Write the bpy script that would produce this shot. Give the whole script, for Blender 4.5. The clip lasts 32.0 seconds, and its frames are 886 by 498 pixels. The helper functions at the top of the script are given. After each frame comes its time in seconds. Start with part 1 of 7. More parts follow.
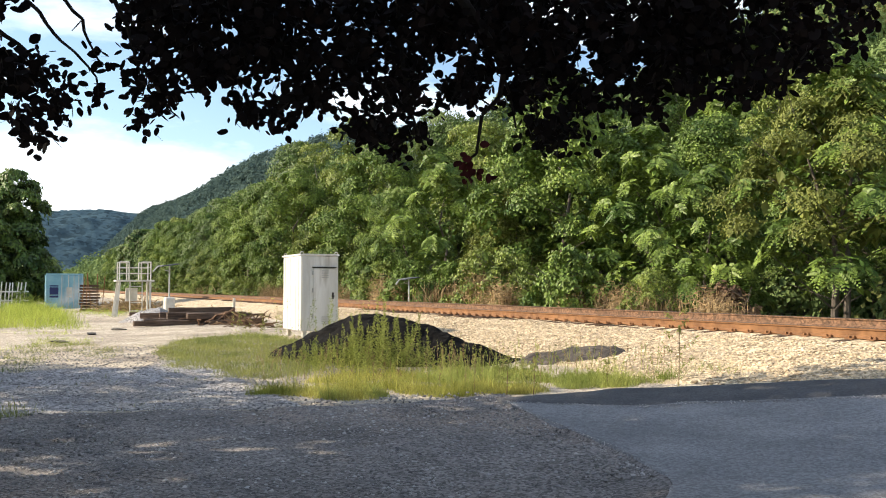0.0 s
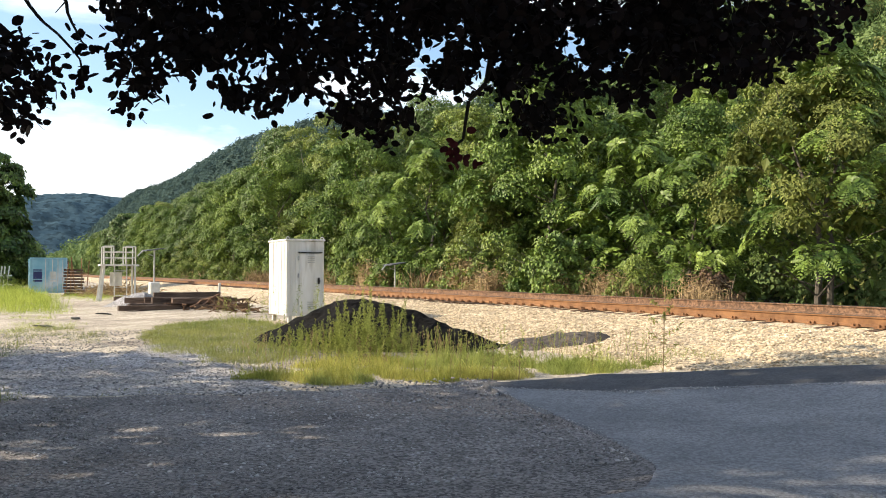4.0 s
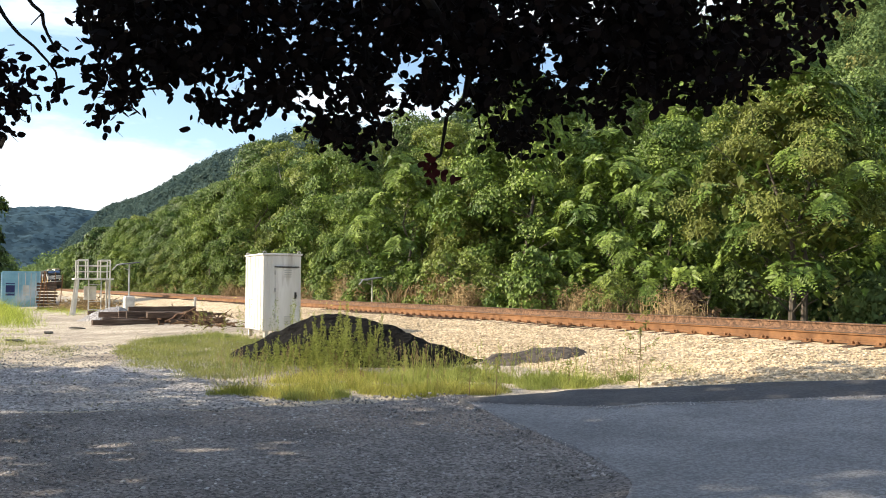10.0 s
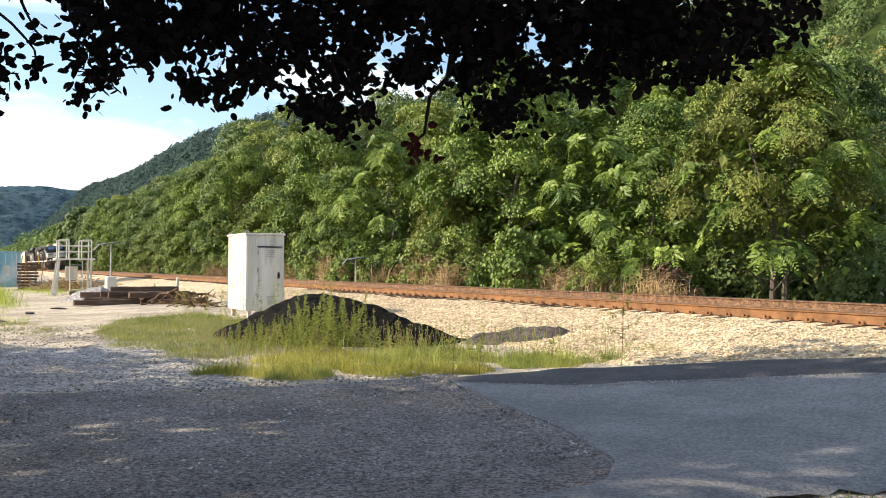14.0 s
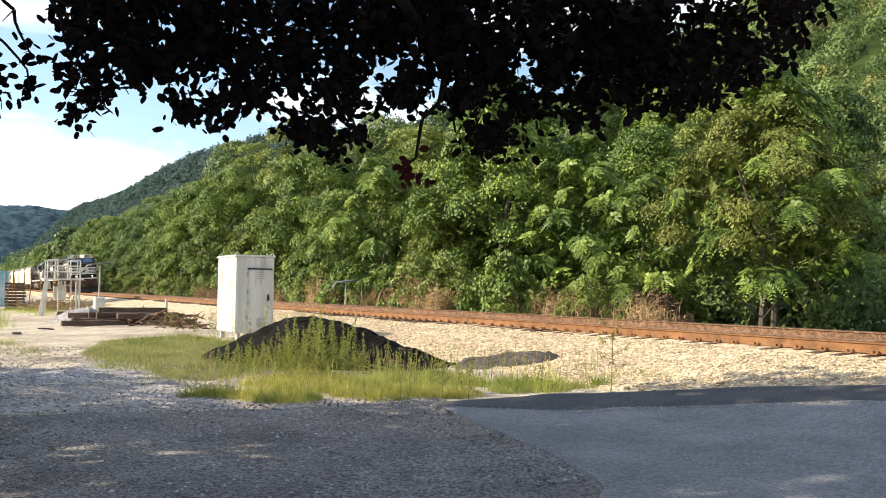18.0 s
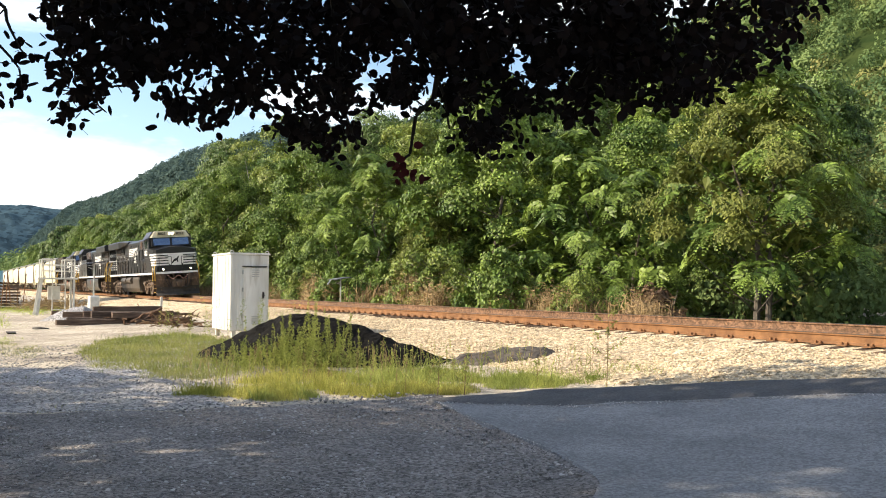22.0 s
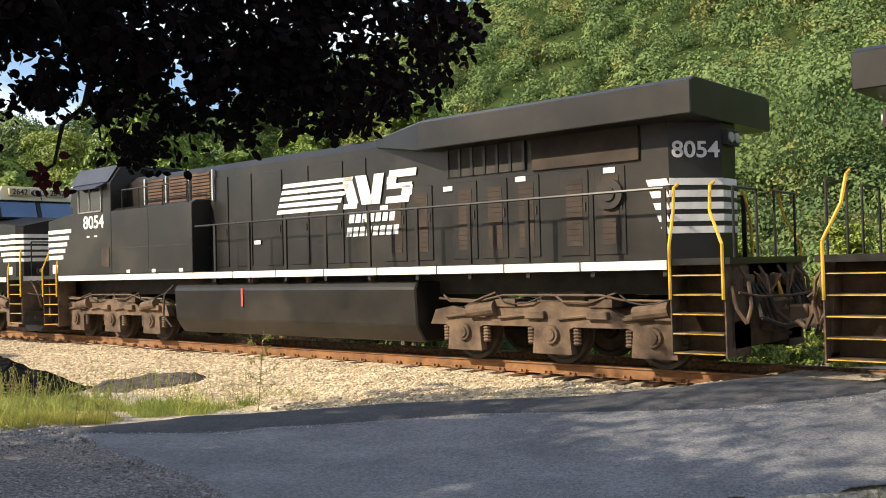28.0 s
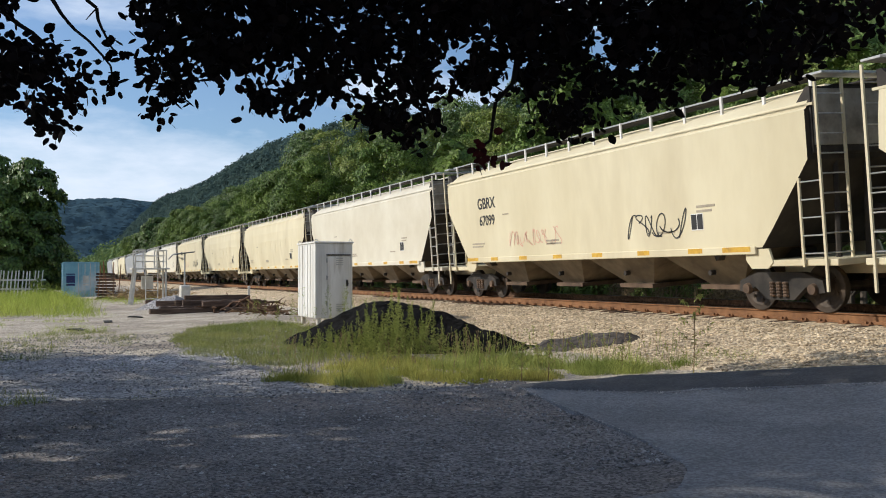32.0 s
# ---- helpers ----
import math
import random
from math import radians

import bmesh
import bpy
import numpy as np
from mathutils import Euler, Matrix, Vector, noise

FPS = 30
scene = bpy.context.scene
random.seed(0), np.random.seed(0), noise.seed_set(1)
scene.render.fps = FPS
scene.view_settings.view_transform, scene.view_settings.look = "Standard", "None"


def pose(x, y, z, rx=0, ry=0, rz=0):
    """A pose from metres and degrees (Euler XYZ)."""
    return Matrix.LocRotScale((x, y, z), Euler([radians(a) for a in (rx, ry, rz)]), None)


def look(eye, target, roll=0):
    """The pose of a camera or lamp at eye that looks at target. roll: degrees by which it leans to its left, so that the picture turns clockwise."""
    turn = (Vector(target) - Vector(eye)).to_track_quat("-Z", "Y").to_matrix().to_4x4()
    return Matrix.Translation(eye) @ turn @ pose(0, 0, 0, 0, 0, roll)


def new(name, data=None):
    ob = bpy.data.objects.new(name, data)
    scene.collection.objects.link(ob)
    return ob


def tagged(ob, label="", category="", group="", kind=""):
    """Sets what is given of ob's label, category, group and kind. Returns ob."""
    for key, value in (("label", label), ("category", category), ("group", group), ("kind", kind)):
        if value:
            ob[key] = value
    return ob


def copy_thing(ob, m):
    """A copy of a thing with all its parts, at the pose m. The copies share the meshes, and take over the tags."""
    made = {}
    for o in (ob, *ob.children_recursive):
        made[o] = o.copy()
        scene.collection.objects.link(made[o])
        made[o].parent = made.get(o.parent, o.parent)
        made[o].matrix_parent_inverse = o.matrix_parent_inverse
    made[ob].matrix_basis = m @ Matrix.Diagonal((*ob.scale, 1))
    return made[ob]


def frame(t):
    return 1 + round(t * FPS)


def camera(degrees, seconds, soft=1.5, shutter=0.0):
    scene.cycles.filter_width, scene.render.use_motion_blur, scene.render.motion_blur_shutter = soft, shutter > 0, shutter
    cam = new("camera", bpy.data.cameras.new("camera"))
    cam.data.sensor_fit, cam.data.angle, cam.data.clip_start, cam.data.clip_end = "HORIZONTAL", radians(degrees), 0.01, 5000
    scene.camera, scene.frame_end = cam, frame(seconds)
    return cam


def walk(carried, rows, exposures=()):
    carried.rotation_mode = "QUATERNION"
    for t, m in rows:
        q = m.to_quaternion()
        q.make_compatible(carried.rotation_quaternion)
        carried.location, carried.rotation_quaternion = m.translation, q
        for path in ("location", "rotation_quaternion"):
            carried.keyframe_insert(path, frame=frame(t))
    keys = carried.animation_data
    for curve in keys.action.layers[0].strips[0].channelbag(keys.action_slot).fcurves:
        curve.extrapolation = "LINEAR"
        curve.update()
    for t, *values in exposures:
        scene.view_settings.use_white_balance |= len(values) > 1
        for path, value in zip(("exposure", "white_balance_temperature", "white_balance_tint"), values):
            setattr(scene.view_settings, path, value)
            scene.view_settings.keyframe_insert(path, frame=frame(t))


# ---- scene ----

# ---------- camera: hand-held beside the road, turning after the train ----------
EYE = (0.0, 0.0, 0.73)          # z = 0 is the head of the near rail
cam = camera(50.7, 32.0, soft=1.0)
VIEW = (  # seconds, heading from +y towards -x, pitch, roll, in degrees
    (0.0, 66.20, 2.36, -0.01),
    (0.5, 66.11, 2.28, 0.10),
    (1.0, 65.99, 2.13, 0.20),
    (1.5, 65.87, 1.96, 0.23),
    (2.0, 65.76, 1.76, 0.21),
    (2.5, 65.66, 1.61, 0.15),
    (3.0, 65.56, 1.50, 0.17),
    (3.5, 65.46, 1.46, 0.16),
    (5.5, 64.83, 1.85, 0.50),
    (6.0, 64.65, 2.14, 0.59),
    (6.5, 64.52, 2.38, 0.65),
    (7.0, 64.41, 2.51, 0.60),
    (7.5, 64.33, 2.55, 0.60),
    (8.0, 64.27, 2.54, 0.60),
    (8.5, 64.21, 2.51, 0.56),
    (9.0, 64.16, 2.49, 0.51),
    (9.5, 64.08, 2.47, 0.41),
    (10.0, 63.97, 2.41, 0.39),
    (10.5, 63.85, 2.35, 0.42),
    (11.0, 63.72, 2.23, 0.41),
    (11.5, 63.60, 2.09, 0.40),
    (12.0, 63.47, 1.90, 0.37),
    (12.5, 63.34, 1.73, 0.39),
    (13.0, 63.21, 1.55, 0.34),
    (13.5, 63.07, 1.37, 0.33),
    (14.0, 62.95, 1.17, 0.31),
    (14.5, 62.81, 1.07, 0.38),
    (15.0, 62.62, 1.49, 0.56),
    (15.5, 62.49, 2.22, 0.97),
    (17.5, 62.40, 2.66, 0.93),
    (18.0, 62.38, 2.63, 0.85),
    (18.5, 62.38, 2.60, 0.80),
    (19.0, 62.38, 2.57, 0.73),
    (19.5, 62.38, 2.56, 0.73),
    (20.0, 62.37, 2.56, 0.70),
    (20.5, 62.34, 2.53, 0.64),
    (21.0, 62.28, 2.49, 0.54),
    (21.5, 62.19, 2.46, 0.46),
    (22.0, 62.06, 2.41, 0.42),
    (22.5, 61.93, 2.36, 0.48),
    (23.0, 61.76, 2.35, 0.52),
    (23.5, 61.60, 2.38, 0.64),
    (24.0, 61.44, 2.44, 0.74),
    (24.5, 61.25, 2.50, 0.82),
    (25.0, 61.22, 2.77, 0.89),
    (25.5, 60.73, 3.02, 0.95),
    (27.5, 40.36, 3.42, 0.31),
    (28.0, 41.28, 4.24, 1.31),
    (28.5, 44.81, 4.30, 1.21),
    (29.0, 48.99, 4.14, 1.19),
    (29.5, 53.32, 3.85, 1.30),
    (30.0, 57.70, 3.48, 1.23),
    (30.5, 60.93, 2.87, 0.69),
    (31.0, 63.25, 2.34, 0.17),
    (31.5, 65.28, 1.90, -0.24),
    (32.0, 67.06, 1.57, -0.19),
)


def view_pose(yaw, pitch, roll, eye=EYE):
    return Matrix.Translation(eye) @ pose(0, 0, 0, 0, 0, yaw) @ pose(0, 0, 0, 90 + pitch) @ pose(0, 0, 0, 0, 0, roll)


walk(cam, [(t, view_pose(a, b, c)) for t, a, b, c in VIEW],
     exposures=((0, 0.76, 6500, 10), (12.0, 0.79, 6550, 10), (18.0, 0.86, 6600, 10), (22.0, 0.85, 6600, 10), (24.0, 0.68, 6550, 10), (25.0, 0.54, 6600, 10), (26.5, 0.58, 6500, 10), (28.3, 0.66, 6700, 10), (29.0, 0.56, 6900, 10), (30.0, 0.06, 6800, 10), (31, -0.54, 6200, 10), (32, -0.24, 5700, 10)))

# ---------- light: low warm afternoon sun over the near side of the track, blue sky with thin cloud ----------
SUN_TO = Vector((-0.36, -0.77, 0.525)).normalized()
sun = new("sun", bpy.data.lights.new("sun", "SUN"))
sun.data.energy, sun.data.angle, sun.data.color = 5.0, radians(0.55), (1.0, 0.87, 0.68)
sun.matrix_world = look((0, 0, 60), Vector((0, 0, 60)) - SUN_TO)

world = bpy.data.worlds.new("sky")
scene.world = world
world.use_nodes = True
wn, wl = world.node_tree.nodes, world.node_tree.links
wn.clear()
sky = wn.new("ShaderNodeTexSky")
sky.sky_type, sky.sun_disc = "NISHITA", False
sky.sun_elevation = math.asin(SUN_TO.z)
sky.sun_rotation = math.atan2(SUN_TO.x, SUN_TO.y)
sky.air_density, sky.dust_density, sky.ozone_density = 1.0, 0.7, 2.0
coord = wn.new("ShaderNodeTexCoord")
mapping = wn.new("ShaderNodeMapping")
mapping.inputs["Scale"].default_value = (1.6, 1.6, 5.5)
cloud = wn.new("ShaderNodeTexNoise")
cloud.inputs["Scale"].default_value, cloud.inputs["Detail"].default_value, cloud.inputs["Roughness"].default_value = 1.7, 7, 0.58
ramp = wn.new("ShaderNodeValToRGB")
ramp.color_ramp.elements[0].position, ramp.color_ramp.elements[1].position = 0.47, 0.68
mix = wn.new("ShaderNodeMix")
mix.data_type = "RGBA"
mix.inputs["B"].default_value = (7.6, 7.8, 8.0, 1)
back = wn.new("ShaderNodeBackground")
back.inputs["Strength"].default_value = 0.135
wout = wn.new("ShaderNodeOutputWorld")
wl.new(coord.outputs["Generated"], mapping.inputs["Vector"])
wl.new(mapping.outputs["Vector"], cloud.inputs["Vector"])
wl.new(cloud.outputs["Fac"], ramp.inputs["Fac"])
wl.new(ramp.outputs["Color"], mix.inputs["Factor"])
wl.new(sky.outputs["Color"], mix.inputs["A"])
wl.new(mix.outputs["Result"], back.inputs["Color"])
wl.new(back.outputs["Background"], wout.inputs["Surface"])


# ---------- materials ----------
def material(name, colors, scale=4.0, rough=0.8, metal=0.0, bump=0.0, bump_scale=None, detail=6.0, island=0.0, obrand=0.0,
             translucent=0.0, spots=None, stretch=(1, 1, 1), lo=0.35, hi=0.65, spec=0.4, speck=None):
    """A surface whose colour wanders between two tones at two scales, with grain relief; island/obrand: shift of brightness from piece to piece;
    spots: (colour, scale, from, to) of a second stain."""
    m = bpy.data.materials.new(name)
    m.use_nodes = True
    n, l = m.node_tree.nodes, m.node_tree.links
    b = n["Principled BSDF"]
    b.inputs["Roughness"].default_value, b.inputs["Metallic"].default_value = rough, metal
    b.inputs["Specular IOR Level"].default_value = spec
    tc = n.new("ShaderNodeTexCoord")
    mp = n.new("ShaderNodeMapping")
    mp.inputs["Scale"].default_value = stretch
    l.new(tc.outputs["Object"], mp.inputs["Vector"])

    def ramped(sc, a, c, lo_, hi_, det):
        t = n.new("ShaderNodeTexNoise")
        t.inputs["Scale"].default_value, t.inputs["Detail"].default_value, t.inputs["Roughness"].default_value = sc, det, 0.62
        l.new(mp.outputs["Vector"], t.inputs["Vector"])
        r = n.new("ShaderNodeValToRGB")
        r.color_ramp.elements[0].position, r.color_ramp.elements[1].position = lo_, hi_
        r.color_ramp.elements[0].color, r.color_ramp.elements[1].color = (*a, 1), (*c, 1)
        l.new(t.outputs["Fac"], r.inputs["Fac"])
        return r, t
    base, tex = ramped(scale, colors[0], colors[1], lo, hi, detail)
    colour = base.outputs["Color"]
    if spots:
        mask, _ = ramped(spots[1], (0, 0, 0), (1, 1, 1), spots[2], spots[3], 5)
        mx = n.new("ShaderNodeMix")
        mx.data_type = "RGBA"
        mx.inputs["B"].default_value = (*spots[0], 1)
        l.new(mask.outputs["Color"], mx.inputs["Factor"])
        l.new(colour, mx.inputs["A"])
        colour = mx.outputs["Result"]
    if speck:
        vo = n.new("ShaderNodeTexVoronoi")
        vo.inputs["Scale"].default_value = speck[0]
        l.new(mp.outputs["Vector"], vo.inputs["Vector"])
        bw = n.new("ShaderNodeRGBToBW")
        l.new(vo.outputs["Color"], bw.inputs["Color"])
        sr = n.new("ShaderNodeMapRange")
        sr.inputs["From Min"].default_value, sr.inputs["From Max"].default_value = 0.2, 0.8
        sr.inputs["To Min"].default_value, sr.inputs["To Max"].default_value = 1 - speck[1], 1 + speck[1]
        l.new(bw.outputs["Val"], sr.inputs["Value"])
        sv = n.new("ShaderNodeVectorMath")
        sv.operation = "SCALE"
        l.new(colour, sv.inputs[0])
        l.new(sr.outputs["Result"], sv.inputs["Scale"])
        colour = sv.outputs["Vector"]
    if island or obrand:
        src = n.new("ShaderNodeNewGeometry").outputs["Random Per Island"] if island else n.new("ShaderNodeObjectInfo").outputs["Random"]
        k = island or obrand
        mr = n.new("ShaderNodeMapRange")
        mr.inputs["To Min"].default_value, mr.inputs["To Max"].default_value = 1 - k, 1 + k
        l.new(src, mr.inputs["Value"])
        vm = n.new("ShaderNodeVectorMath")
        vm.operation = "SCALE"
        l.new(colour, vm.inputs[0])
        l.new(mr.outputs["Result"], vm.inputs["Scale"])
        colour = vm.outputs["Vector"]
    l.new(colour, b.inputs["Base Color"])
    if bump:
        bt = n.new("ShaderNodeTexNoise")
        bt.inputs["Scale"].default_value, bt.inputs["Detail"].default_value = bump_scale or scale * 6, 5
        l.new(mp.outputs["Vector"], bt.inputs["Vector"])
        bp = n.new("ShaderNodeBump")
        bp.inputs["Strength"].default_value, bp.inputs["Distance"].default_value = min(1.0, bump), 0.03
        l.new(bt.outputs["Fac"], bp.inputs["Height"])
        l.new(bp.outputs["Normal"], b.inputs["Normal"])
    if translucent:
        tr = n.new("ShaderNodeBsdfTranslucent")
        ms = n.new("ShaderNodeMixShader")
        ms.inputs["Fac"].default_value = translucent
        l.new(colour, tr.inputs["Color"])
        l.new(b.outputs["BSDF"], ms.inputs[1])
        l.new(tr.outputs["BSDF"], ms.inputs[2])
        l.new(ms.outputs["Shader"], n["Material Output"].inputs["Surface"])
    return m


def glow(name, colour, strength):
    m = bpy.data.materials.new(name)
    m.use_nodes = True
    b = m.node_tree.nodes["Principled BSDF"]
    b.inputs["Base Color"].default_value = (*colour, 1)
    b.inputs["Emission Color"].default_value, b.inputs["Emission Strength"].default_value = (*colour, 1), strength
    return m


GRAVEL = material("pale_gravel", ((0.31, 0.262, 0.20), (0.50, 0.435, 0.34)), 0.9, 0.95, bump=1.0, bump_scale=26, spots=((0.20, 0.165, 0.13), 0.28, 0.52, 0.72), speck=(28, 0.45))
# worn old pavement; some of the tree's shade is mixed into its grey
OLDPAVE = material("gravelly_old_pavement", ((0.112, 0.101, 0.095), (0.220, 0.200, 0.186)), 0.8, 0.93, bump=1.0, bump_scale=34, spots=((0.285, 0.228, 0.184), 0.3, 0.53, 0.74), speck=(42, 0.6))
ASPHALT = material("worn_asphalt", ((0.150, 0.151, 0.158), (0.225, 0.225, 0.230)), 0.9, 0.75, bump=0.7, bump_scale=60, spots=((0.31, 0.305, 0.30), 0.4, 0.60, 0.80), speck=(45, 0.30))
# crushed stone, greyer than the gravel: part of the shade is in its colour
CRUSHED = material("blue_grey_crushed_stone", ((0.20, 0.190, 0.188), (0.385, 0.365, 0.350)), 0.7, 0.93, bump=1.0, bump_scale=22, spots=((0.34, 0.30, 0.25), 0.3, 0.52, 0.70), speck=(26, 0.6))
GREYSTONE = material("grey_stone_chip", ((0.16, 0.152, 0.15), (0.42, 0.40, 0.385)), 2.0, 0.9, island=0.5)
CABGLASS = material("dark_cab_glass", ((0.012, 0.013, 0.015), (0.03, 0.032, 0.036)), 1.0, 0.15, spec=0.5)
NEW_ASPHALT = material("dark_asphalt_edge", ((0.055, 0.056, 0.06), (0.085, 0.085, 0.09)), 2.0, 0.9, bump=0.8, bump_scale=50, speck=(40, 0.25))
BALLAST = material("limestone_ballast", ((0.38, 0.295, 0.185), (0.56, 0.455, 0.31)), 1.6, 0.95, bump=1.0, bump_scale=16, spots=((0.25, 0.195, 0.135), 0.6, 0.55, 0.78), speck=(15, 0.45))
STONE = material("ballast_stone", ((0.37, 0.29, 0.185), (0.62, 0.51, 0.355)), 2.0, 0.92, island=0.38)
COAL = material("black_millings", ((0.004, 0.004, 0.004), (0.013, 0.012, 0.011)), 3.0, 0.95, bump=1.0, bump_scale=16, speck=(14, 0.4), spec=0.1)
UNDER = material("leaf_litter", ((0.018, 0.026, 0.008), (0.06, 0.066, 0.02)), 0.5, 0.95, bump=1.0, bump_scale=3)
TIMBER = material("old_dark_timber", ((0.07, 0.045, 0.032), (0.19, 0.13, 0.092)), 3.0, 0.9, bump=0.7, stretch=(3, 0.4, 3), obrand=0.35)
CABINET = material("chalky_white_steel", ((0.60, 0.585, 0.53), (0.76, 0.75, 0.71)), 1.2, 0.6, spots=((0.33, 0.29, 0.22), 0.9, 0.60, 0.80), stretch=(2.2, 2.2, 0.35))
BLUE = material("blue_container_paint", ((0.17, 0.36, 0.45), (0.30, 0.50, 0.57)), 0.8, 0.55, spots=((0.55, 0.60, 0.60), 0.6, 0.50, 0.66))
NAVY = material("dark_blue_panel", ((0.012, 0.02, 0.09), (0.02, 0.03, 0.14)), 1.0, 0.5)
OLDWHITE = material("weathered_white_paint", ((0.48, 0.46, 0.40), (0.68, 0.66, 0.60)), 2.0, 0.7, spots=((0.3, 0.24, 0.17), 1.5, 0.6, 0.75))
PANEL = material("solar_cells", ((0.05, 0.055, 0.065), (0.09, 0.095, 0.11)), 2.0, 0.55)
DRY = material("dry_brush", ((0.19, 0.125, 0.060), (0.42, 0.31, 0.165)), 1.0, 0.9, island=0.4, translucent=0.1)
RUST = material("rusty_rail", ((0.150, 0.072, 0.032), (0.280, 0.140, 0.060)), 3.0, 0.85, 0.1, bump=0.4, bump_scale=40)
RUST_D = material("dull_brown_rail", ((0.105, 0.060, 0.036), (0.215, 0.122, 0.070)), 6.0, 0.85, 0.1, bump=0.4, bump_scale=40, speck=(20, 0.4))
RAILHEAD = material("worn_rail_head", ((0.035, 0.027, 0.022), (0.08, 0.06, 0.045)), 5.0, 0.45, 0.5)
TIE = material("weathered_tie", ((0.05, 0.030, 0.018), (0.125, 0.075, 0.042)), 5.0, 0.92, bump=0.6, obrand=0.35, stretch=(4, 1, 4))
GRASS = material("green_grass", ((0.255, 0.275, 0.055), (0.56, 0.505, 0.155)), 0.9, 0.8, island=0.4, translucent=0.4, spec=0.15)
FIELD = material("bright_field_grass", ((0.23, 0.30, 0.050), (0.47, 0.52, 0.105)), 0.7, 0.8, island=0.4, translucent=0.4, spec=0.15)
GRASS_D = material("deep_green_grass", ((0.15, 0.19, 0.055), (0.33, 0.33, 0.11)), 0.7, 0.8, island=0.4, translucent=0.4, spec=0.15)
WEED = material("weed_green", ((0.20, 0.245, 0.058), (0.44, 0.46, 0.135)), 1.0, 0.7, island=0.4, translucent=0.3, spec=0.15)
LEAF = material("broad_green_leaf", ((0.050, 0.100, 0.019), (0.225, 0.300, 0.054)), 0.25, 0.5, island=0.45, translucent=0.07, spec=0.24)
LEAF_Y = material("yellow_green_leaf", ((0.095, 0.145, 0.025), (0.265, 0.305, 0.060)), 0.3, 0.5, island=0.5, translucent=0.08, spec=0.3)
LEAF_F = material("olive_feathery_leaf", ((0.105, 0.130, 0.028), (0.215, 0.235, 0.056)), 0.5, 0.6, island=0.45, translucent=0.12, spec=0.2)
DEAD = material("dead_brown_leaf", ((0.10, 0.058, 0.034), (0.23, 0.15, 0.085)), 0.8, 0.8, island=0.4, translucent=0.1)
LIMB = material("pale_grey_limb", ((0.20, 0.185, 0.155), (0.38, 0.355, 0.30)), 1.5, 0.9, bump=0.5, stretch=(1, 1, 0.3))
LEAF_D = material("dark_green_leaf", ((0.040, 0.080, 0.018), (0.155, 0.222, 0.045)), 0.25, 0.45, island=0.55, translucent=0.07, spec=0.35)
# a little air haze is mixed into the blue of LEAF_H
LEAF_H = material("hillside_leaf", ((0.076, 0.128, 0.050), (0.215, 0.285, 0.100)), 0.14, 0.8, detail=2.0, island=0.10, translucent=0.25, spec=0.1)
LEAF_O = material("olive_hillside_leaf", ((0.130, 0.165, 0.056), (0.280, 0.262, 0.092)), 0.14, 0.8, detail=2.0, island=0.10, translucent=0.25, spec=0.1)
# dark base colour stands in for shade between the hillside crowns
SLOPE = material("shade_dark_slope", ((0.02, 0.034, 0.012), (0.05, 0.068, 0.022)), 0.08, 1.0, bump=1.0, bump_scale=0.4, spec=0.0)
# air haze over the distant ridges is mixed into these bluish base colours
HAZE = material("haze_tinted_ridge_wood", ((0.060, 0.096, 0.094), (0.092, 0.134, 0.112)), 0.010, 1.0, island=0.14, translucent=0.25, spec=0.0)
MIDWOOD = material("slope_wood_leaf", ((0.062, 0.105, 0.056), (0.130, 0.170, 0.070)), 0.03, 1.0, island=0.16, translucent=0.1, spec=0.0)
FAR = material("haze_tinted_far_wood", ((0.036, 0.064, 0.086), (0.056, 0.090, 0.108)), 0.02, 1.0, bump=1.0, bump_scale=0.05, spec=0.0, speck=(0.07, 0.34))
# near-black: the shade under the crown is put into the leaf colour
BEECH = material("shaded_copper_beech_leaf", ((0.004, 0.003, 0.003), (0.010, 0.006, 0.006)), 1.0, 0.75, island=0.4, translucent=0.06, spec=0.1)
# redder copy of the beech leaf, for the one spray that looks lit
BEECH_RED = material("red_beech_leaf", ((0.03, 0.006, 0.008), (0.07, 0.012, 0.014)), 1.0, 0.6, island=0.3, translucent=0.4, spec=0.2)
BARK = material("grey_brown_bark", ((0.055, 0.045, 0.036), (0.15, 0.125, 0.10)), 2.5, 0.95, bump=0.8, stretch=(1, 1, 0.3))
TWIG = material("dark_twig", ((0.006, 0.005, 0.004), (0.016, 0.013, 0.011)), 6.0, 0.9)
BLACK = material("black_loco_paint", ((0.0070, 0.0069, 0.0068), (0.0170, 0.0158, 0.0144)), 0.8, 0.36, bump=0.05, spots=((0.044, 0.036, 0.028), 0.6, 0.48, 0.82), spec=0.38)
SOOT = material("grimy_underframe", ((0.056, 0.037, 0.025), (0.158, 0.104, 0.066)), 2.2, 0.85, bump=0.3)
TANK = material("grimy_fuel_tank", ((0.040, 0.033, 0.026), (0.100, 0.080, 0.060)), 1.2, 0.55, stretch=(1, 1, 0.4), spec=0.3)
WHITE = material("white_paint", ((0.62, 0.60, 0.56), (0.80, 0.79, 0.76)), 2.5, 0.5)
YELLOW = material("safety_yellow", ((0.48, 0.27, 0.03), (0.66, 0.42, 0.05)), 4.0, 0.55, spots=((0.2, 0.13, 0.06), 3.0, 0.58, 0.75))
CREAM = material("cream_car_paint", ((0.58, 0.51, 0.335), (0.68, 0.615, 0.43)), 0.5, 0.55, spots=((0.49, 0.42, 0.275), 0.35, 0.55, 0.85), stretch=(1, 1, 0.35), spec=0.25)
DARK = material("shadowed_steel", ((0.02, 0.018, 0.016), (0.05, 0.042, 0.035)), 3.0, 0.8)
